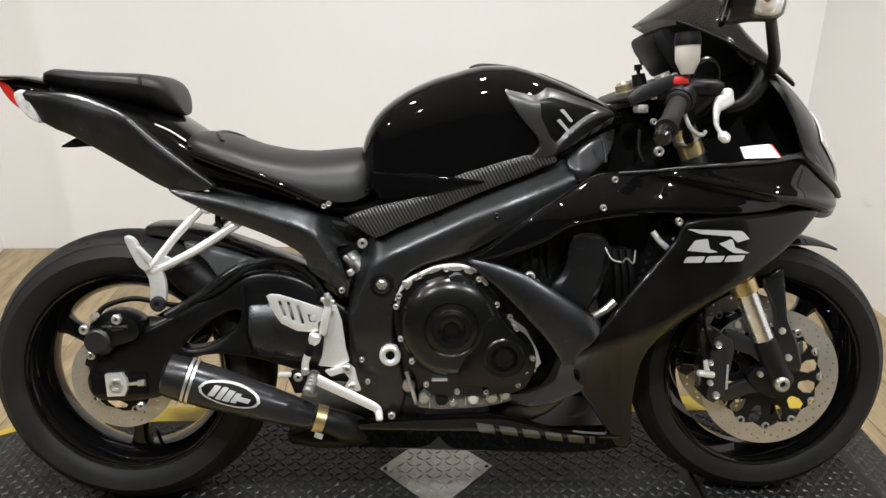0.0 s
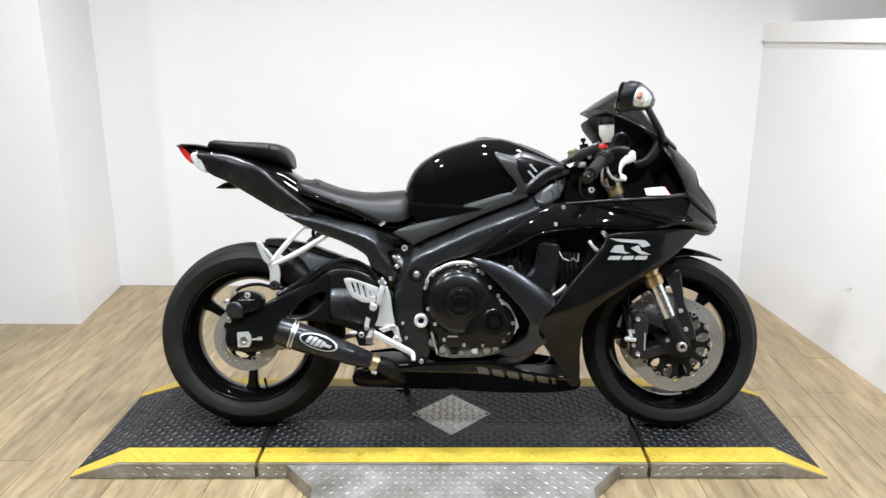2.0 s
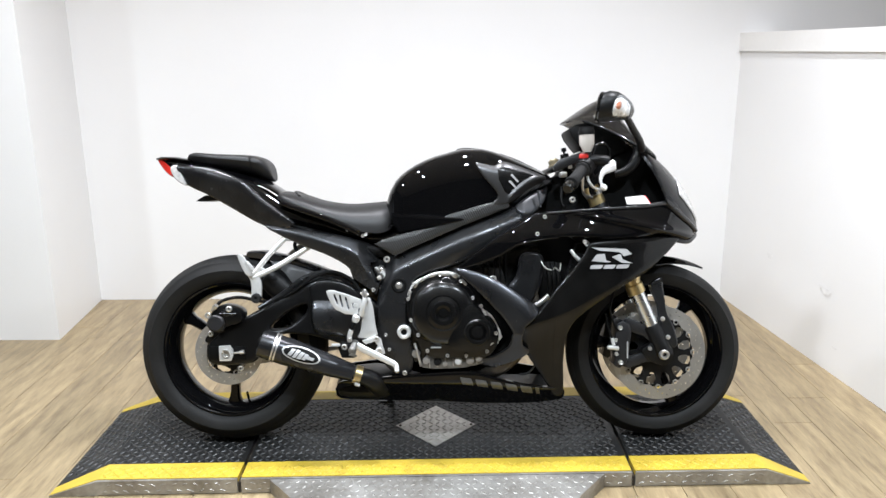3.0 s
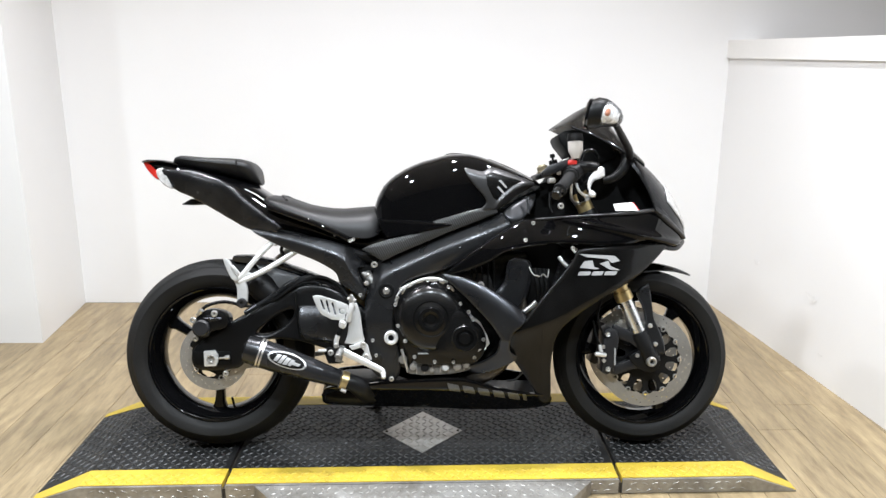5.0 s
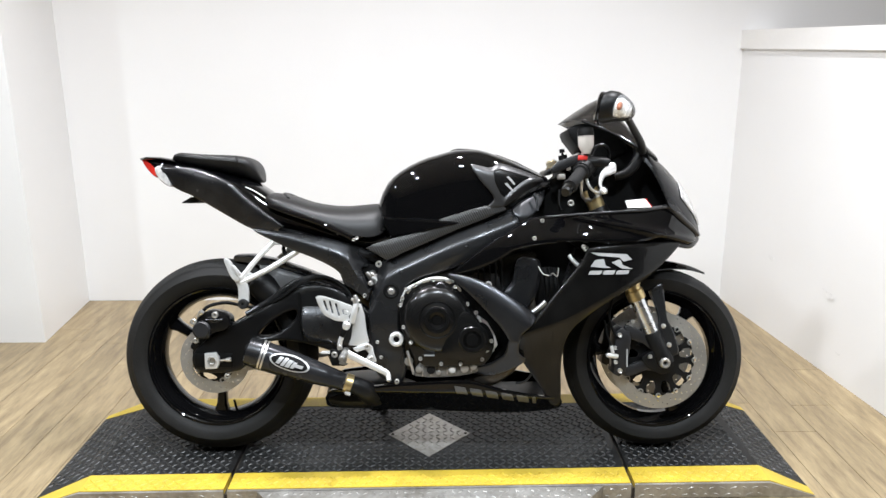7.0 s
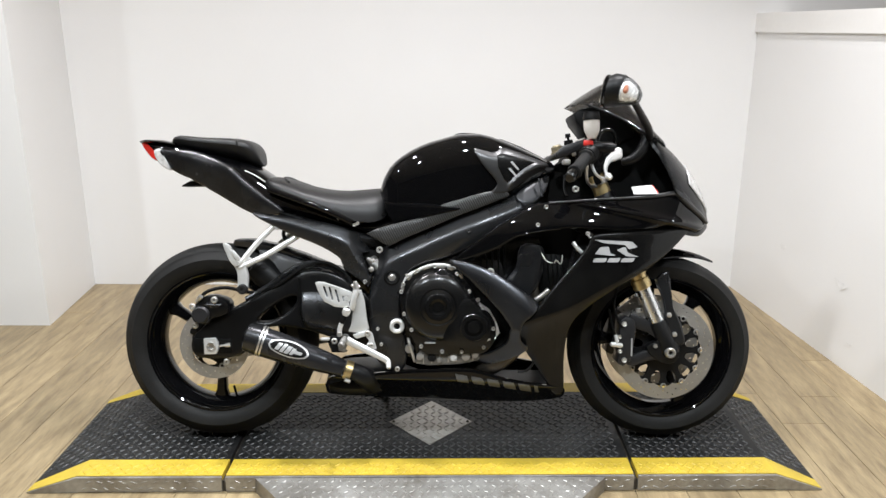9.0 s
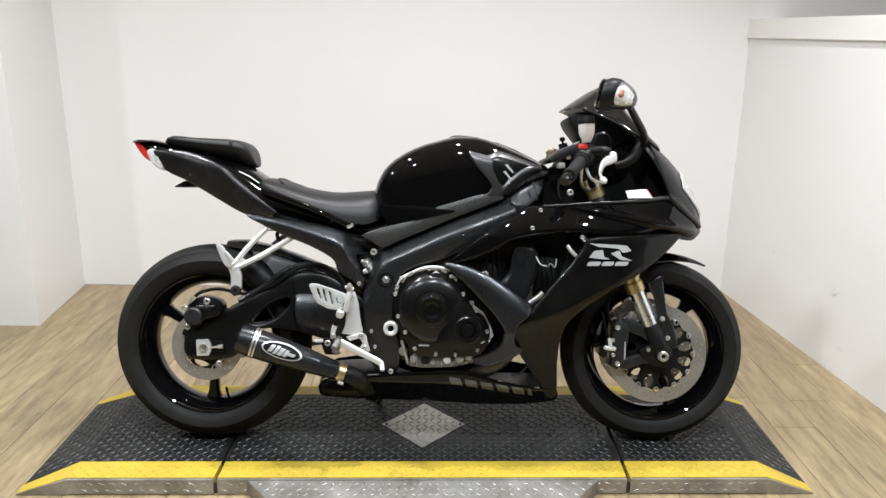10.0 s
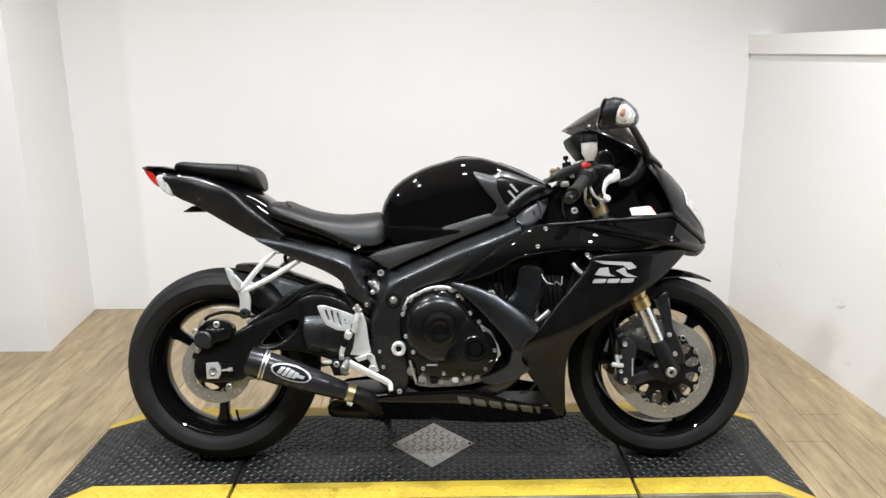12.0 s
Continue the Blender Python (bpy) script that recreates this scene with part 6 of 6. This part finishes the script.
# its rear edge slants back over the top and is cut away at the sides
nose_rows = []
for i in range(25):
    row = []
    for k in range(25):
        u = k / 24
        x0 = 0.60 + 0.11 * abs(2 * u - 1) ** 3
        x = x0 + (0.849 - x0) * i / 24
        row.append(arch(x, nose_half(x), nose_side(x), nose_top(x))[k])
    nose_rows.append(row)
nose = part("nose_cowl", grid_skin(nose_rows, (-0.008, 0, -0.006)), FLAKE, bike, "gloss black nose cowl")
scr_top = curve_of([(0.392, 1.058), (0.440, 1.092), (0.504, 1.129), (0.530, 1.138), (0.548, 1.130), (0.572, 1.095), (0.598, 1.056), (0.642, 1.002), (0.668, 0.974)])
scr_side = curve_of([(0.392, 1.050), (0.440, 1.056), (0.476, 1.040), (0.53, 1.014), (0.579, 0.985), (0.63, 0.958), (0.668, 0.925)])
scr_half = curve_of([(0.392, 0.060), (0.440, 0.112), (0.476, 0.135), (0.55, 0.157), (0.668, 0.172)])


def screen_row(i, n=22):
    """One line across the screen; its rear edge is swept forward towards the sides."""
    row = []
    for k in range(29):
        u = abs(2 * k / 28 - 1)
        x0 = 0.392 + 0.052 * u ** 2.2
        x = x0 + (0.668 - x0) * i / n
        row.append(arch(x, scr_half(x), scr_side(x), scr_top(x), 28, 1.55)[k])
    return row


screen = part("windscreen", grid_skin([screen_row(i) for i in range(23)], (-0.003, 0, -0.003)), SMOKE, bike, "smoked double-bubble windscreen")
part("screen_edge", tube([(0.446, -0.116, 1.052), (0.476, -0.134, 1.038), (0.53, -0.152, 1.012), (0.579, -0.162, 0.983), (0.63, -0.167, 0.954), (0.665, -0.172, 0.926)], 0.004, 8), INNER, screen)


def lens_patch(side):
    rows = []
    for i in range(13):
        x = 0.758 + 0.082 * i / 12
        grow = 0.004
        row = []
        for k in range(9):
            a = radians(24 + 4 * i / 12 + (54 - 12 * abs(i / 6 - 1)) * k / 8)
            c, q = math.cos(a), math.sin(a)
            w, zs, zt = nose_half(x) + grow, nose_side(x), nose_top(x) + grow
            row.append((x + grow * 0.6, side * c ** (2 / 2.3) * w, zs + q ** (2 / 2.3) * (zt - zs)))
        rows.append(row)
    return grid_skin(rows, (-0.003, 0, -0.002))


both("headlight", lens_patch, FROST, nose, "clear headlight lens")
both("nose_side", lambda s: panel([(0.690, 0.850), (0.72, 0.815), (0.765, 0.762), (0.81, 0.72), (0.80, 0.712), (0.765, 0.738), (0.735, 0.765), (0.712, 0.782), (0.696, 0.82)], lambda x, z: nose_half(x) + 0.002 - 0.25 * (z - 0.78), 0.006, 24, 8, 0.004, side=s), FLAKE, nose)
both("chin", lambda s: panel([(0.70, 0.690), (0.78, 0.668), (0.826, 0.690), (0.842, 0.680), (0.80, 0.655), (0.74, 0.662)], lambda x, z: fair_w(x, 0.7) - 0.006, 0.02, 20, 6, 0.006, side=s), PAINT, nose)
gauge = part("instrument_panel", plate([(0.405, 1.030), (0.415, 1.005), (0.435, 0.980), (0.455, 0.955), (0.53, 0.93), (0.60, 0.96), (0.58, 1.02), (0.50, 1.055), (0.43, 1.045)], -0.085, 0.085, (), 0.008), INNER, bike, "black instrument panel behind the screen")
part("display", box(0.47, 0.55, -0.06, 0.06, 1.044, 1.050, 0.002), MATTE, gauge)
part("sticker", panel([(0.571, 0.805), (0.634, 0.811), (0.650, 0.785), (0.576, 0.783)], lambda x, z: 0.178 - (z - 0.78) * 0.6, 0.003, 10, 6, 0, smooth=0), LABEL, bike, "white warning sticker")
part("sticker_band", panel([(0.633, 0.811), (0.636, 0.811), (0.651, 0.785), (0.648, 0.785)], lambda x, z: 0.1785 - (z - 0.78) * 0.6, 0.003, 4, 4, 0, smooth=0), REDP, bike, "red band on the sticker")


def squarish(a, w, h, p=0.62):
    c, q = math.cos(a), math.sin(a)
    return w * math.copysign(abs(c) ** p, c), h * math.copysign(abs(q) ** p, q)


def mirror(s):
    prof = [(0.447, 0.035, 1.058, 0.036), (0.452, 0.062, 1.058, 0.041), (0.468, 0.066, 1.062, 0.043), (0.492, 0.060, 1.062, 0.039), (0.514, 0.050, 1.056, 0.033), (0.535, 0.034, 1.048, 0.024), (0.545, 0.012, 1.044, 0.011)]
    return loft([[(x, s * (0.375 + 0.0 * w) + w * math.copysign(abs(math.cos(a)) ** 0.8, math.cos(a)), z + h * math.copysign(abs(math.sin(a)) ** 0.8, math.sin(a))) for a in [k * math.tau / 28 for k in range(28)]] for x, w, z, h in prof])


for s in (-1, 1):
    m_ = part("mirror", mirror(s), MATTE, bike, "black mirror with a clear signal")
    part("rim", loft([[(x, s * 0.375 + squarish(a, w, h)[0], 1.058 + squarish(a, w, h)[1]) for a in [k * math.tau / 28 for k in range(28)]] for x, w, h in ((0.441, 0.056, 0.037), (0.444, 0.062, 0.042), (0.450, 0.064, 0.0435), (0.453, 0.060, 0.041))]), PAINT, m_)
    part("glass", loft([[(x, s * 0.375 + squarish(a, 0.054, 0.036)[0], 1.058 + squarish(a, 0.054, 0.036)[1]) for a in [k * math.tau / 28 for k in range(28)]] for x in (0.4395, 0.4415)]), MIRROR, m_, "mirror glass")
    lens_prof = ((0.486, 0.004, 0.029, 1.055, 0.027), (0.498, 0.010, 0.037, 1.057, 0.033), (0.513, 0.010, 0.037, 1.055, 0.032), (0.529, 0.004, 0.031, 1.050, 0.026), (0.541, -0.004, 0.021, 1.046, 0.017), (0.549, -0.010, 0.008, 1.043, 0.007))
    sig = part("signal", loft([[(x, s * (0.400 + dy) + w * math.cos(a), z + h * math.sin(a)) for a in [k * math.tau / 28 for k in range(28)]] for x, dy, w, z, h in lens_prof]), CLEAR, m_, "clear signal lens")
    part("reflector", loft([[(x - 0.004, s * (0.398 + dy) + 0.84 * w * math.cos(a), z + 0.84 * h * math.sin(a)) for a in [k * math.tau / 28 for k in range(28)]] for x, dy, w, z, h in lens_prof[:-1]]), LENS, sig, "faceted bright reflector")
    part("bulb", rod((0.504, s * 0.437, 1.066), (0.507, s * 0.446, 1.046), [(0, 0.004), (0.2, 0.0075), (0.8, 0.0075), (1, 0.004)], 14), AMBER, sig, "amber bulb")
    part("stem", tube([(0.524 if s < 0 else 0.60, s * 0.365, 1.036 if s < 0 else 1.01), (0.565 if s < 0 else 0.61, s * 0.288, 1.006 if s < 0 else 0.99), (0.606, s * 0.21, 0.975), (0.622, s * 0.165, 0.955)], (0.0095, 0.0125), 12, 3), MATTE, m_)

# the mirrors are turned towards the rider, the far one tipped lower
for m_ in [o for o in bike.children if o.name.split(".")[0] == "mirror"]:
    s = -1 if m_.data.vertices[0].co.y < 0 else 1
    for o in (m_, *m_.children_recursive):
        if o.name.split(".")[0] != "stem":
            for v in o.data.vertices:
                v.co.x += (0.3 if s < 0 else 0.85) * (-s * v.co.y + 0.375) + 0.22 * (v.co.z - 1.055)
                if s > 0:
                    v.co.z -= 0.024
                    v.co.x += 0.135

# ---- front end ----
def fork_at(z, s):
    return Vector((0.62 + (0.51 - z) * 0.445, s * 0.105, z))


for s in (-1, 1):
    fork = part("fork", rod(fork_at(0.60, s), fork_at(0.492, s), [(0, 0.0265), (0.35, 0.0265), (0.36, 0.029), (0.6, 0.029), (0.62, 0.025), (0.7, 0.025), (0.72, 0.029), (0.97, 0.029), (1, 0.022)], 28), GOLD, bike, "gold anodised upside-down fork")
    part("outer_tube", rod(fork_at(0.845, s), fork_at(0.60, s), [(0, 0.0262), (1, 0.0262)], 28), GOLD, fork)
    part("lower_clamp", rod(fork_at(0.785, s), fork_at(0.690, s), [(0, 0.029), (0.04, 0.031), (0.96, 0.031), (1, 0.029)], 28), MATTE, fork, "black lower fork clamp")
    part("clamp_ring", rod(fork_at(0.822, s), fork_at(0.812, s), [(0, 0.027), (0.2, 0.0285), (0.8, 0.0285), (1, 0.027)], 28), BOLT, fork)
    part("upper_sleeve", rod(fork_at(0.925, s), fork_at(0.842, s), [(0, 0.0275), (1, 0.0275)], 28), MATTE, fork, "black upper fork sleeve")
    part("inner_tube", rod(fork_at(0.495, s), fork_at(0.37, s), [(0, 0.0235), (1, 0.0235)], 28), CHROME, fork, "bright chrome fork tube")
    low = part("fork_foot", rod(fork_at(0.392, s), fork_at(0.29, s), [(0, 0.025), (0.05, 0.0275), (0.6, 0.0275), (0.9, 0.031), (1, 0.028)], 24), MATTE, fork, "matt black fork foot")
    part("axle_lug", plate([(0.670, 0.33), (0.70, 0.345), (0.735, 0.325), (0.742, 0.29), (0.725, 0.262), (0.69, 0.262), (0.655, 0.285), (0.64, 0.31)], s * 0.118, s * 0.085, (), 0.006, 3), MATTE, low)
    part("caliper_arm", plate([(0.585, 0.405), (0.60, 0.412), (0.66, 0.385), (0.69, 0.36), (0.68, 0.33), (0.645, 0.355), (0.60, 0.372)], s * 0.112, s * 0.096, (), 0.003, 2), CASTING, low)
    part("caliper_arm", plate([(0.575, 0.262), (0.60, 0.285), (0.645, 0.300), (0.69, 0.31), (0.70, 0.275), (0.65, 0.268), (0.60, 0.250)], s * 0.112, s * 0.096, (), 0.003, 2), CASTING, low)
    cal = part("front_caliper", plate([(0.556, 0.398), (0.574, 0.408), (0.598, 0.396), (0.604, 0.372), (0.600, 0.335), (0.594, 0.300), (0.588, 0.268), (0.566, 0.252), (0.546, 0.262), (0.552, 0.290), (0.543, 0.318), (0.552, 0.345)], s * 0.126, s * 0.048, (), 0.005, 0), CASTING, fork,
               "matt black radial brake caliper")
    part("name_bar", box(0.588, 0.5925, s * 0.1275 - 0.001, s * 0.1275 + 0.001, 0.285, 0.340), GREY, cal)
    for bx, bz, r in ((0.566, 0.385, 0.008), (0.568, 0.272, 0.008), (0.552, 0.345, 0.0065), (0.554, 0.30, 0.0065)):
        part("bolt", lathe([(0, s * 0.006), (r * 0.5, s * 0.004), (r * 0.85, s * 0.006), (r, s * 0.003), (r, -s * 0.003)], bx, bz, 12, s * 0.128), BOLT, cal, "bright bolt head")
    part("axle_nut", lathe([(0.006, s * 0.002), (0.008, s * 0.010), (0.0125, s * 0.011), (0.0165, s * 0.006), (0.0175, -s * 0.02)], 0.708, 0.297, 24, s * 0.131), STEEL, low, "bright axle end")
    part("pinch_bolt", lathe([(0, s * 0.003), (0.006, s * 0.003), (0.007, -s * 0.004)], 0.665, 0.315, 12, s * 0.122), BOLT, low)
    part("reflector_stud", lathe([(0, s * 0.003), (0.007, s * 0.003), (0.008, -s * 0.004)], 0.61, 0.425, 12, s * 0.115), BOLT, low)
    part("brake_line", tube([(0.56, s * 0.13, 0.375), (0.545, s * 0.128, 0.40), (0.535, s * 0.12, 0.45), (0.56, s * 0.10, 0.53), (0.58, s * 0.08, 0.60)], 0.004, 8), INNER, fork, "black brake line")
    part("banjo", rod((0.525, s * 0.126, 0.322), (0.562, s * 0.128, 0.317), [(0, 0.004), (0.1, 0.0075), (0.9, 0.0075), (1, 0.005)], 12), SILVER, fork)
    part("banjo_end", tube([(0.545, s * 0.128, 0.328), (0.540, s * 0.128, 0.352)], (0.0065, 0.0045), 10), SILVER, fork)
    part("brake_line", tube([(0.540, s * 0.128, 0.35), (0.528, s * 0.126, 0.385), (0.52, s * 0.12, 0.43)], 0.0038, 8), INNER, fork)
    part("fender_stay", panel([(0.664, 0.520), (0.700, 0.545), (0.708, 0.54), (0.716, 0.47), (0.722, 0.430), (0.745, 0.385), (0.758, 0.335), (0.752, 0.318), (0.730, 0.318), (0.712, 0.35), (0.696, 0.385), (0.692, 0.439), (0.680, 0.48)],
                              lambda x, z: 0.118 - 0.1 * max(0.0, z - 0.43), 0.008, 30, 8, 0.006, along="z", side=s, smooth=3), SATIN, fork, "satin grey fender stay")
    for bx, bz in ((0.706, 0.412), (0.724, 0.352)):
        part("bolt", lathe([(0, s * 0.005), (0.004, s * 0.004), (0.0075, s * 0.003), (0.0075, -s * 0.004)], bx, bz, 12, s * 0.1195), BOLT, fork, "bright bolt head")
fend_rows = []
for i in range(25):
    a = radians(138 - 80 * i / 24)
    r = 0.312 + 0.012 * (i / 24) ** 2
    tip = (max(0, i / 24 - 0.5) / 0.5) ** 1.4
    half = 0.066 * (1 - 0.93 * tip)
    fend_rows.append([(FWX + (r - 0.03 * (1 - 0.93 * tip) * abs(u) ** 2.5) * math.cos(a), u * half, FWZ + (r - 0.03 * (1 - 0.93 * tip) * abs(u) ** 2.5) * math.sin(a)) for u in [-1 + j / 5 for j in range(11)]])
part("front_fender", grid_skin(fend_rows, (0.0, 0, -0.004)), PAINT, bike, "gloss black front fender")
triple = part("top_clamp", plate([(0.346, 0.892), (0.343, 0.902), (0.352, 0.909), (0.40, 0.926), (0.472, 0.950), (0.482, 0.946), (0.482, 0.936), (0.42, 0.912), (0.365, 0.892)], -0.13, 0.13, (), 0.004), MATTE, bike, "black top fork clamp")
part("stem_nut", rod((0.368, -0.045, 0.908), (0.360, -0.045, 0.936), [(0, 0.022), (0.3, 0.022), (0.35, 0.018), (0.8, 0.018), (0.9, 0.013), (1, 0.011)], 12), BRASS, triple, "dull brass stem nut")
part("washer", rod((0.371, -0.045, 0.903), (0.368, -0.045, 0.911), [(0, 0.026), (1, 0.026)], 20), BRASS, triple, "brass washer")
for bx, by, bz, r in ((0.425, -0.118, 0.938, 0.008), (0.446, -0.128, 0.940, 0.007), (0.405, -0.125, 0.905, 0.007), (0.455, -0.136, 0.905, 0.006)):
    part("clamp_bolt", rod((bx, by, bz - 0.004), (bx - 0.004, by - 0.004, bz + 0.010), [(0, r), (0.7, r), (1, r * 0.7)], 10), STEEL, triple, "bright clamp bolt")
part("clamp_ring", rod(fork_at(0.905, -1), fork_at(0.935, -1), [(0, 0.030), (0.1, 0.034), (0.9, 0.034), (1, 0.030)], 24), MATTE, triple)
part("lower_clamp", box(0.372, 0.394, -0.130, -0.09, 0.872, 0.889, 0.004), SILVER, triple, "bare aluminium bar clamp")
for s in (-1, 1):
    part("fork_cap", rod(fork_at(0.925, s), fork_at(0.95, s), [(0, 0.026), (0.4, 0.026), (0.5, 0.018), (1, 0.016)], 20), STEEL, triple, "bright fork cap")
part("ignition", rod((0.41, 0.0, 0.93), (0.405, 0.0, 0.955), [(0, 0.016), (1, 0.014)], 16), INNER, triple)
part("key", rod((0.405, -0.004, 0.955), (0.402, -0.004, 0.975), [(0, 0.004), (0.4, 0.004), (0.4, 0.009), (1, 0.008)], 12), INNER, triple, "black key head")
for s in (-1, 1):
    bar = part("handlebar", tube([(0.462, s * 0.14, 0.922), (0.416, s * 0.23, 0.884), (0.373, s * 0.312, 0.840)], 0.011, 12, 4), MATTE, bike, "clip-on handlebar")
    part("grip", rod((0.430, s * 0.205, 0.894), (0.376, s * 0.306, 0.843), [(0, 0.0235), (0.1, 0.0235), (0.12, 0.0175), (0.5, 0.0182), (0.92, 0.0175), (0.93, 0.0215), (1, 0.0205)], 24), GRIP, bar, "ribbed black rubber grip")
    part("bar_end", rod((0.374, s * 0.309, 0.841), (0.358, s * 0.340, 0.826), [(0, 0.012), (0.1, 0.0165), (0.85, 0.0165), (1, 0.012)], 16), ENGINE, bar, "black bar end weight")
    part("switch_housing", rod((0.462, s * 0.165, 0.918), (0.430, s * 0.206, 0.894), [(0, 0.02), (0.1, 0.027), (0.9, 0.029), (1, 0.026)], 20), MATTE, bar)
part("kill_switch", box(0.420, 0.448, -0.205, -0.168, 0.925, 0.941, 0.004), REDP, bike, "red kill switch")
res = part("brake_reservoir", rod((0.443, -0.205, 0.945), (0.441, -0.205, 0.998), [(0, 0.012), (0.18, 0.016), (0.45, 0.023), (1, 0.0235)], 24), MILK, bike, "frosted brake fluid reservoir")
part("cap", rod((0.441, -0.205, 0.998), (0.440, -0.205, 1.022), [(0, 0.025), (0.5, 0.025), (0.6, 0.0235), (1, 0.022)], 24), INNER, res, "black screw cap")
lev = part("front_brake_lever", tube([(0.521, -0.222, 0.899), (0.503, -0.240, 0.891), (0.484, -0.262, 0.883), (0.469, -0.295, 0.868), (0.460, -0.325, 0.850), (0.460, -0.350, 0.835)], (0.0135, 0.0115, 0.0075, 0.006), 12, flat=0.6), SILVER, bike, "bare aluminium brake lever")
part("ball", rod((0.459, -0.346, 0.837), (0.466, -0.366, 0.825), [(0, 0.005), (0.3, 0.0095), (0.7, 0.0095), (1, 0.004)], 14), SILVER, lev)
part("pivot", rod((0.520, -0.207, 0.916), (0.519, -0.216, 0.890), [(0, 0.009), (0.2, 0.012), (0.9, 0.012), (1, 0.009)], 14), SILVER, lev)
part("adjuster", rod((0.503, -0.225, 0.902), (0.493, -0.238, 0.884), [(0, 0.006), (0.2, 0.009), (0.8, 0.009), (1, 0.006)], 12), STEEL, lev)
part("master_cylinder", rod((0.450, -0.190, 0.922), (0.515, -0.200, 0.918), [(0, 0.015), (0.1, 0.017), (0.8, 0.017), (1, 0.012)], 16), MATTE, lev)
part("clutch_lever", tube([(0.536, 0.185, 0.905), (0.497, 0.225, 0.876), (0.468, 0.28, 0.842), (0.476, 0.305, 0.826)], (0.0105, 0.007), 12), SILVER, bike, "bare aluminium clutch lever")
part("throttle_cable", tube([(0.445, -0.19, 0.88), (0.450, -0.2, 0.855), (0.462, -0.2, 0.838), (0.482, -0.19, 0.830), (0.50, -0.16, 0.835)], 0.0045, 8), SILVER, bike, "silver throttle cable")
part("throttle_cable", tube([(0.435, -0.18, 0.87), (0.438, -0.16, 0.83), (0.45, -0.14, 0.812), (0.475, -0.125, 0.806)], 0.0045, 8), STEEL, bike, "silver throttle cable")
part("switch_cover", plate([(0.338, 0.902), (0.361, 0.924), (0.426, 0.946), (0.448, 0.932), (0.393, 0.905), (0.345, 0.886)], -0.196, -0.170, (), 0.004), CASTING, bike, "black throttle housing")
part("brake_hose", tube([(0.469, -0.150, 0.940), (0.480, -0.150, 0.968), (0.505, -0.148, 0.976), (0.523, -0.145, 0.960), (0.527, -0.142, 0.925)], 0.0055, 10), ENGINE, bike, "black front brake hose")
part("air_duct", tube([(0.546, -0.135, 0.880), (0.577, -0.140, 0.889), (0.604, -0.140, 0.914), (0.618, -0.136, 0.948), (0.616, -0.130, 0.972)], (0.012, 0.017, 0.015), 14), MATTE, bike, "black air duct")
part("brake_hose", tube([(0.520, -0.155, 0.905), (0.500, -0.150, 0.880), (0.478, -0.142, 0.860), (0.470, -0.14, 0.835), (0.478, -0.136, 0.815)], 0.010, 10), INNER, bike, "black front brake hose")
part("clutch_cable", tube([(0.374, -0.14, 0.84), (0.372, -0.15, 0.80), (0.378, -0.17, 0.775)], 0.004, 8), INNER, bike, "black cable")
bolt(bike, 0.400, -0.19, 0.798, 0.010)
bolt(bike, 0.396, -0.16, 0.855, 0.007)

# ---- ceiling lights, out of view; the two added fills get rings too ----
METAL = mat("white_lamp_ring", (0.7, 0.7, 0.7), 0.4)
for lx, ly, watts in LAMPS:
    lamp = thing("ceiling_light", "round recessed white ceiling spot, out of view", "light", pose(lx, ly, CEILING), "ceiling spots")
    b = bmesh.new()
    prof = [(0.06, -0.001), (0.085, -0.001), (0.09, -0.012), (0.078, -0.02), (0.064, -0.016)]
    rings = [[b.verts.new((r * math.cos(a), r * math.sin(a), z)) for a in [k * math.tau / 32 for k in range(32)]] for r, z in prof]
    for i in range(4):
        for k in range(32):
            b.faces.new((rings[i][k], rings[i][(k + 1) % 32], rings[i + 1][(k + 1) % 32], rings[i + 1][k]))
    part("ring", b, METAL, lamp)

# ---- floor planks ----
PW, PL = 0.152, 1.22
rng = random.Random(4)
plank_bm = box(0, PW - 0.0016, 0, PL - 0.0016, -0.0045, 0, 0.0009)
plank_mesh = mesh_of("plank", plank_bm, PLANK, smooth=False)
rest_v, rest_f = [], []


def clip_plank(x, y0, y1):
    m = plank_mesh.copy()
    for v in m.vertices:
        if v.co.y > PL / 2:
            v.co.y += (y1 - y0) - PL
    return m


x = -5.19
while x < 4.19:
    y = -5.2 - rng.random() * PL
    while y < BACK:
        y0, y1 = max(y, -5.19), min(y + PL, BACK)
        if y1 - y0 > 0.03:
            behind = x + PW < -2.02 and y0 > 1.0
            near = -3.0 < x < 2.0 and y1 > -0.9
            if near and not behind:
                full = abs((y1 - y0) - PL) < 1e-6
                ob = new("plank", plank_mesh if full else clip_plank(x, y0, y1))
                ob.location = (x, y0, 0)
                ob.parent = floor
            else:
                k = len(rest_v)
                rest_v += [(x, y0, -0.0003), (x + PW - 0.002, y0, -0.0003), (x + PW - 0.002, y1 - 0.002, -0.0003), (x, y1 - 0.002, -0.0003)]
                rest_f.append((k, k + 1, k + 2, k + 3))
        y += PL
    x += PW
me = bpy.data.meshes.new("plank_field")
me.from_pydata(rest_v, [], rest_f)
me.materials.append(PLANK)
rest = new("plank_field", me)
rest.parent = floor
tagged(rest, "pale oak vinyl planks", kind="stuff")
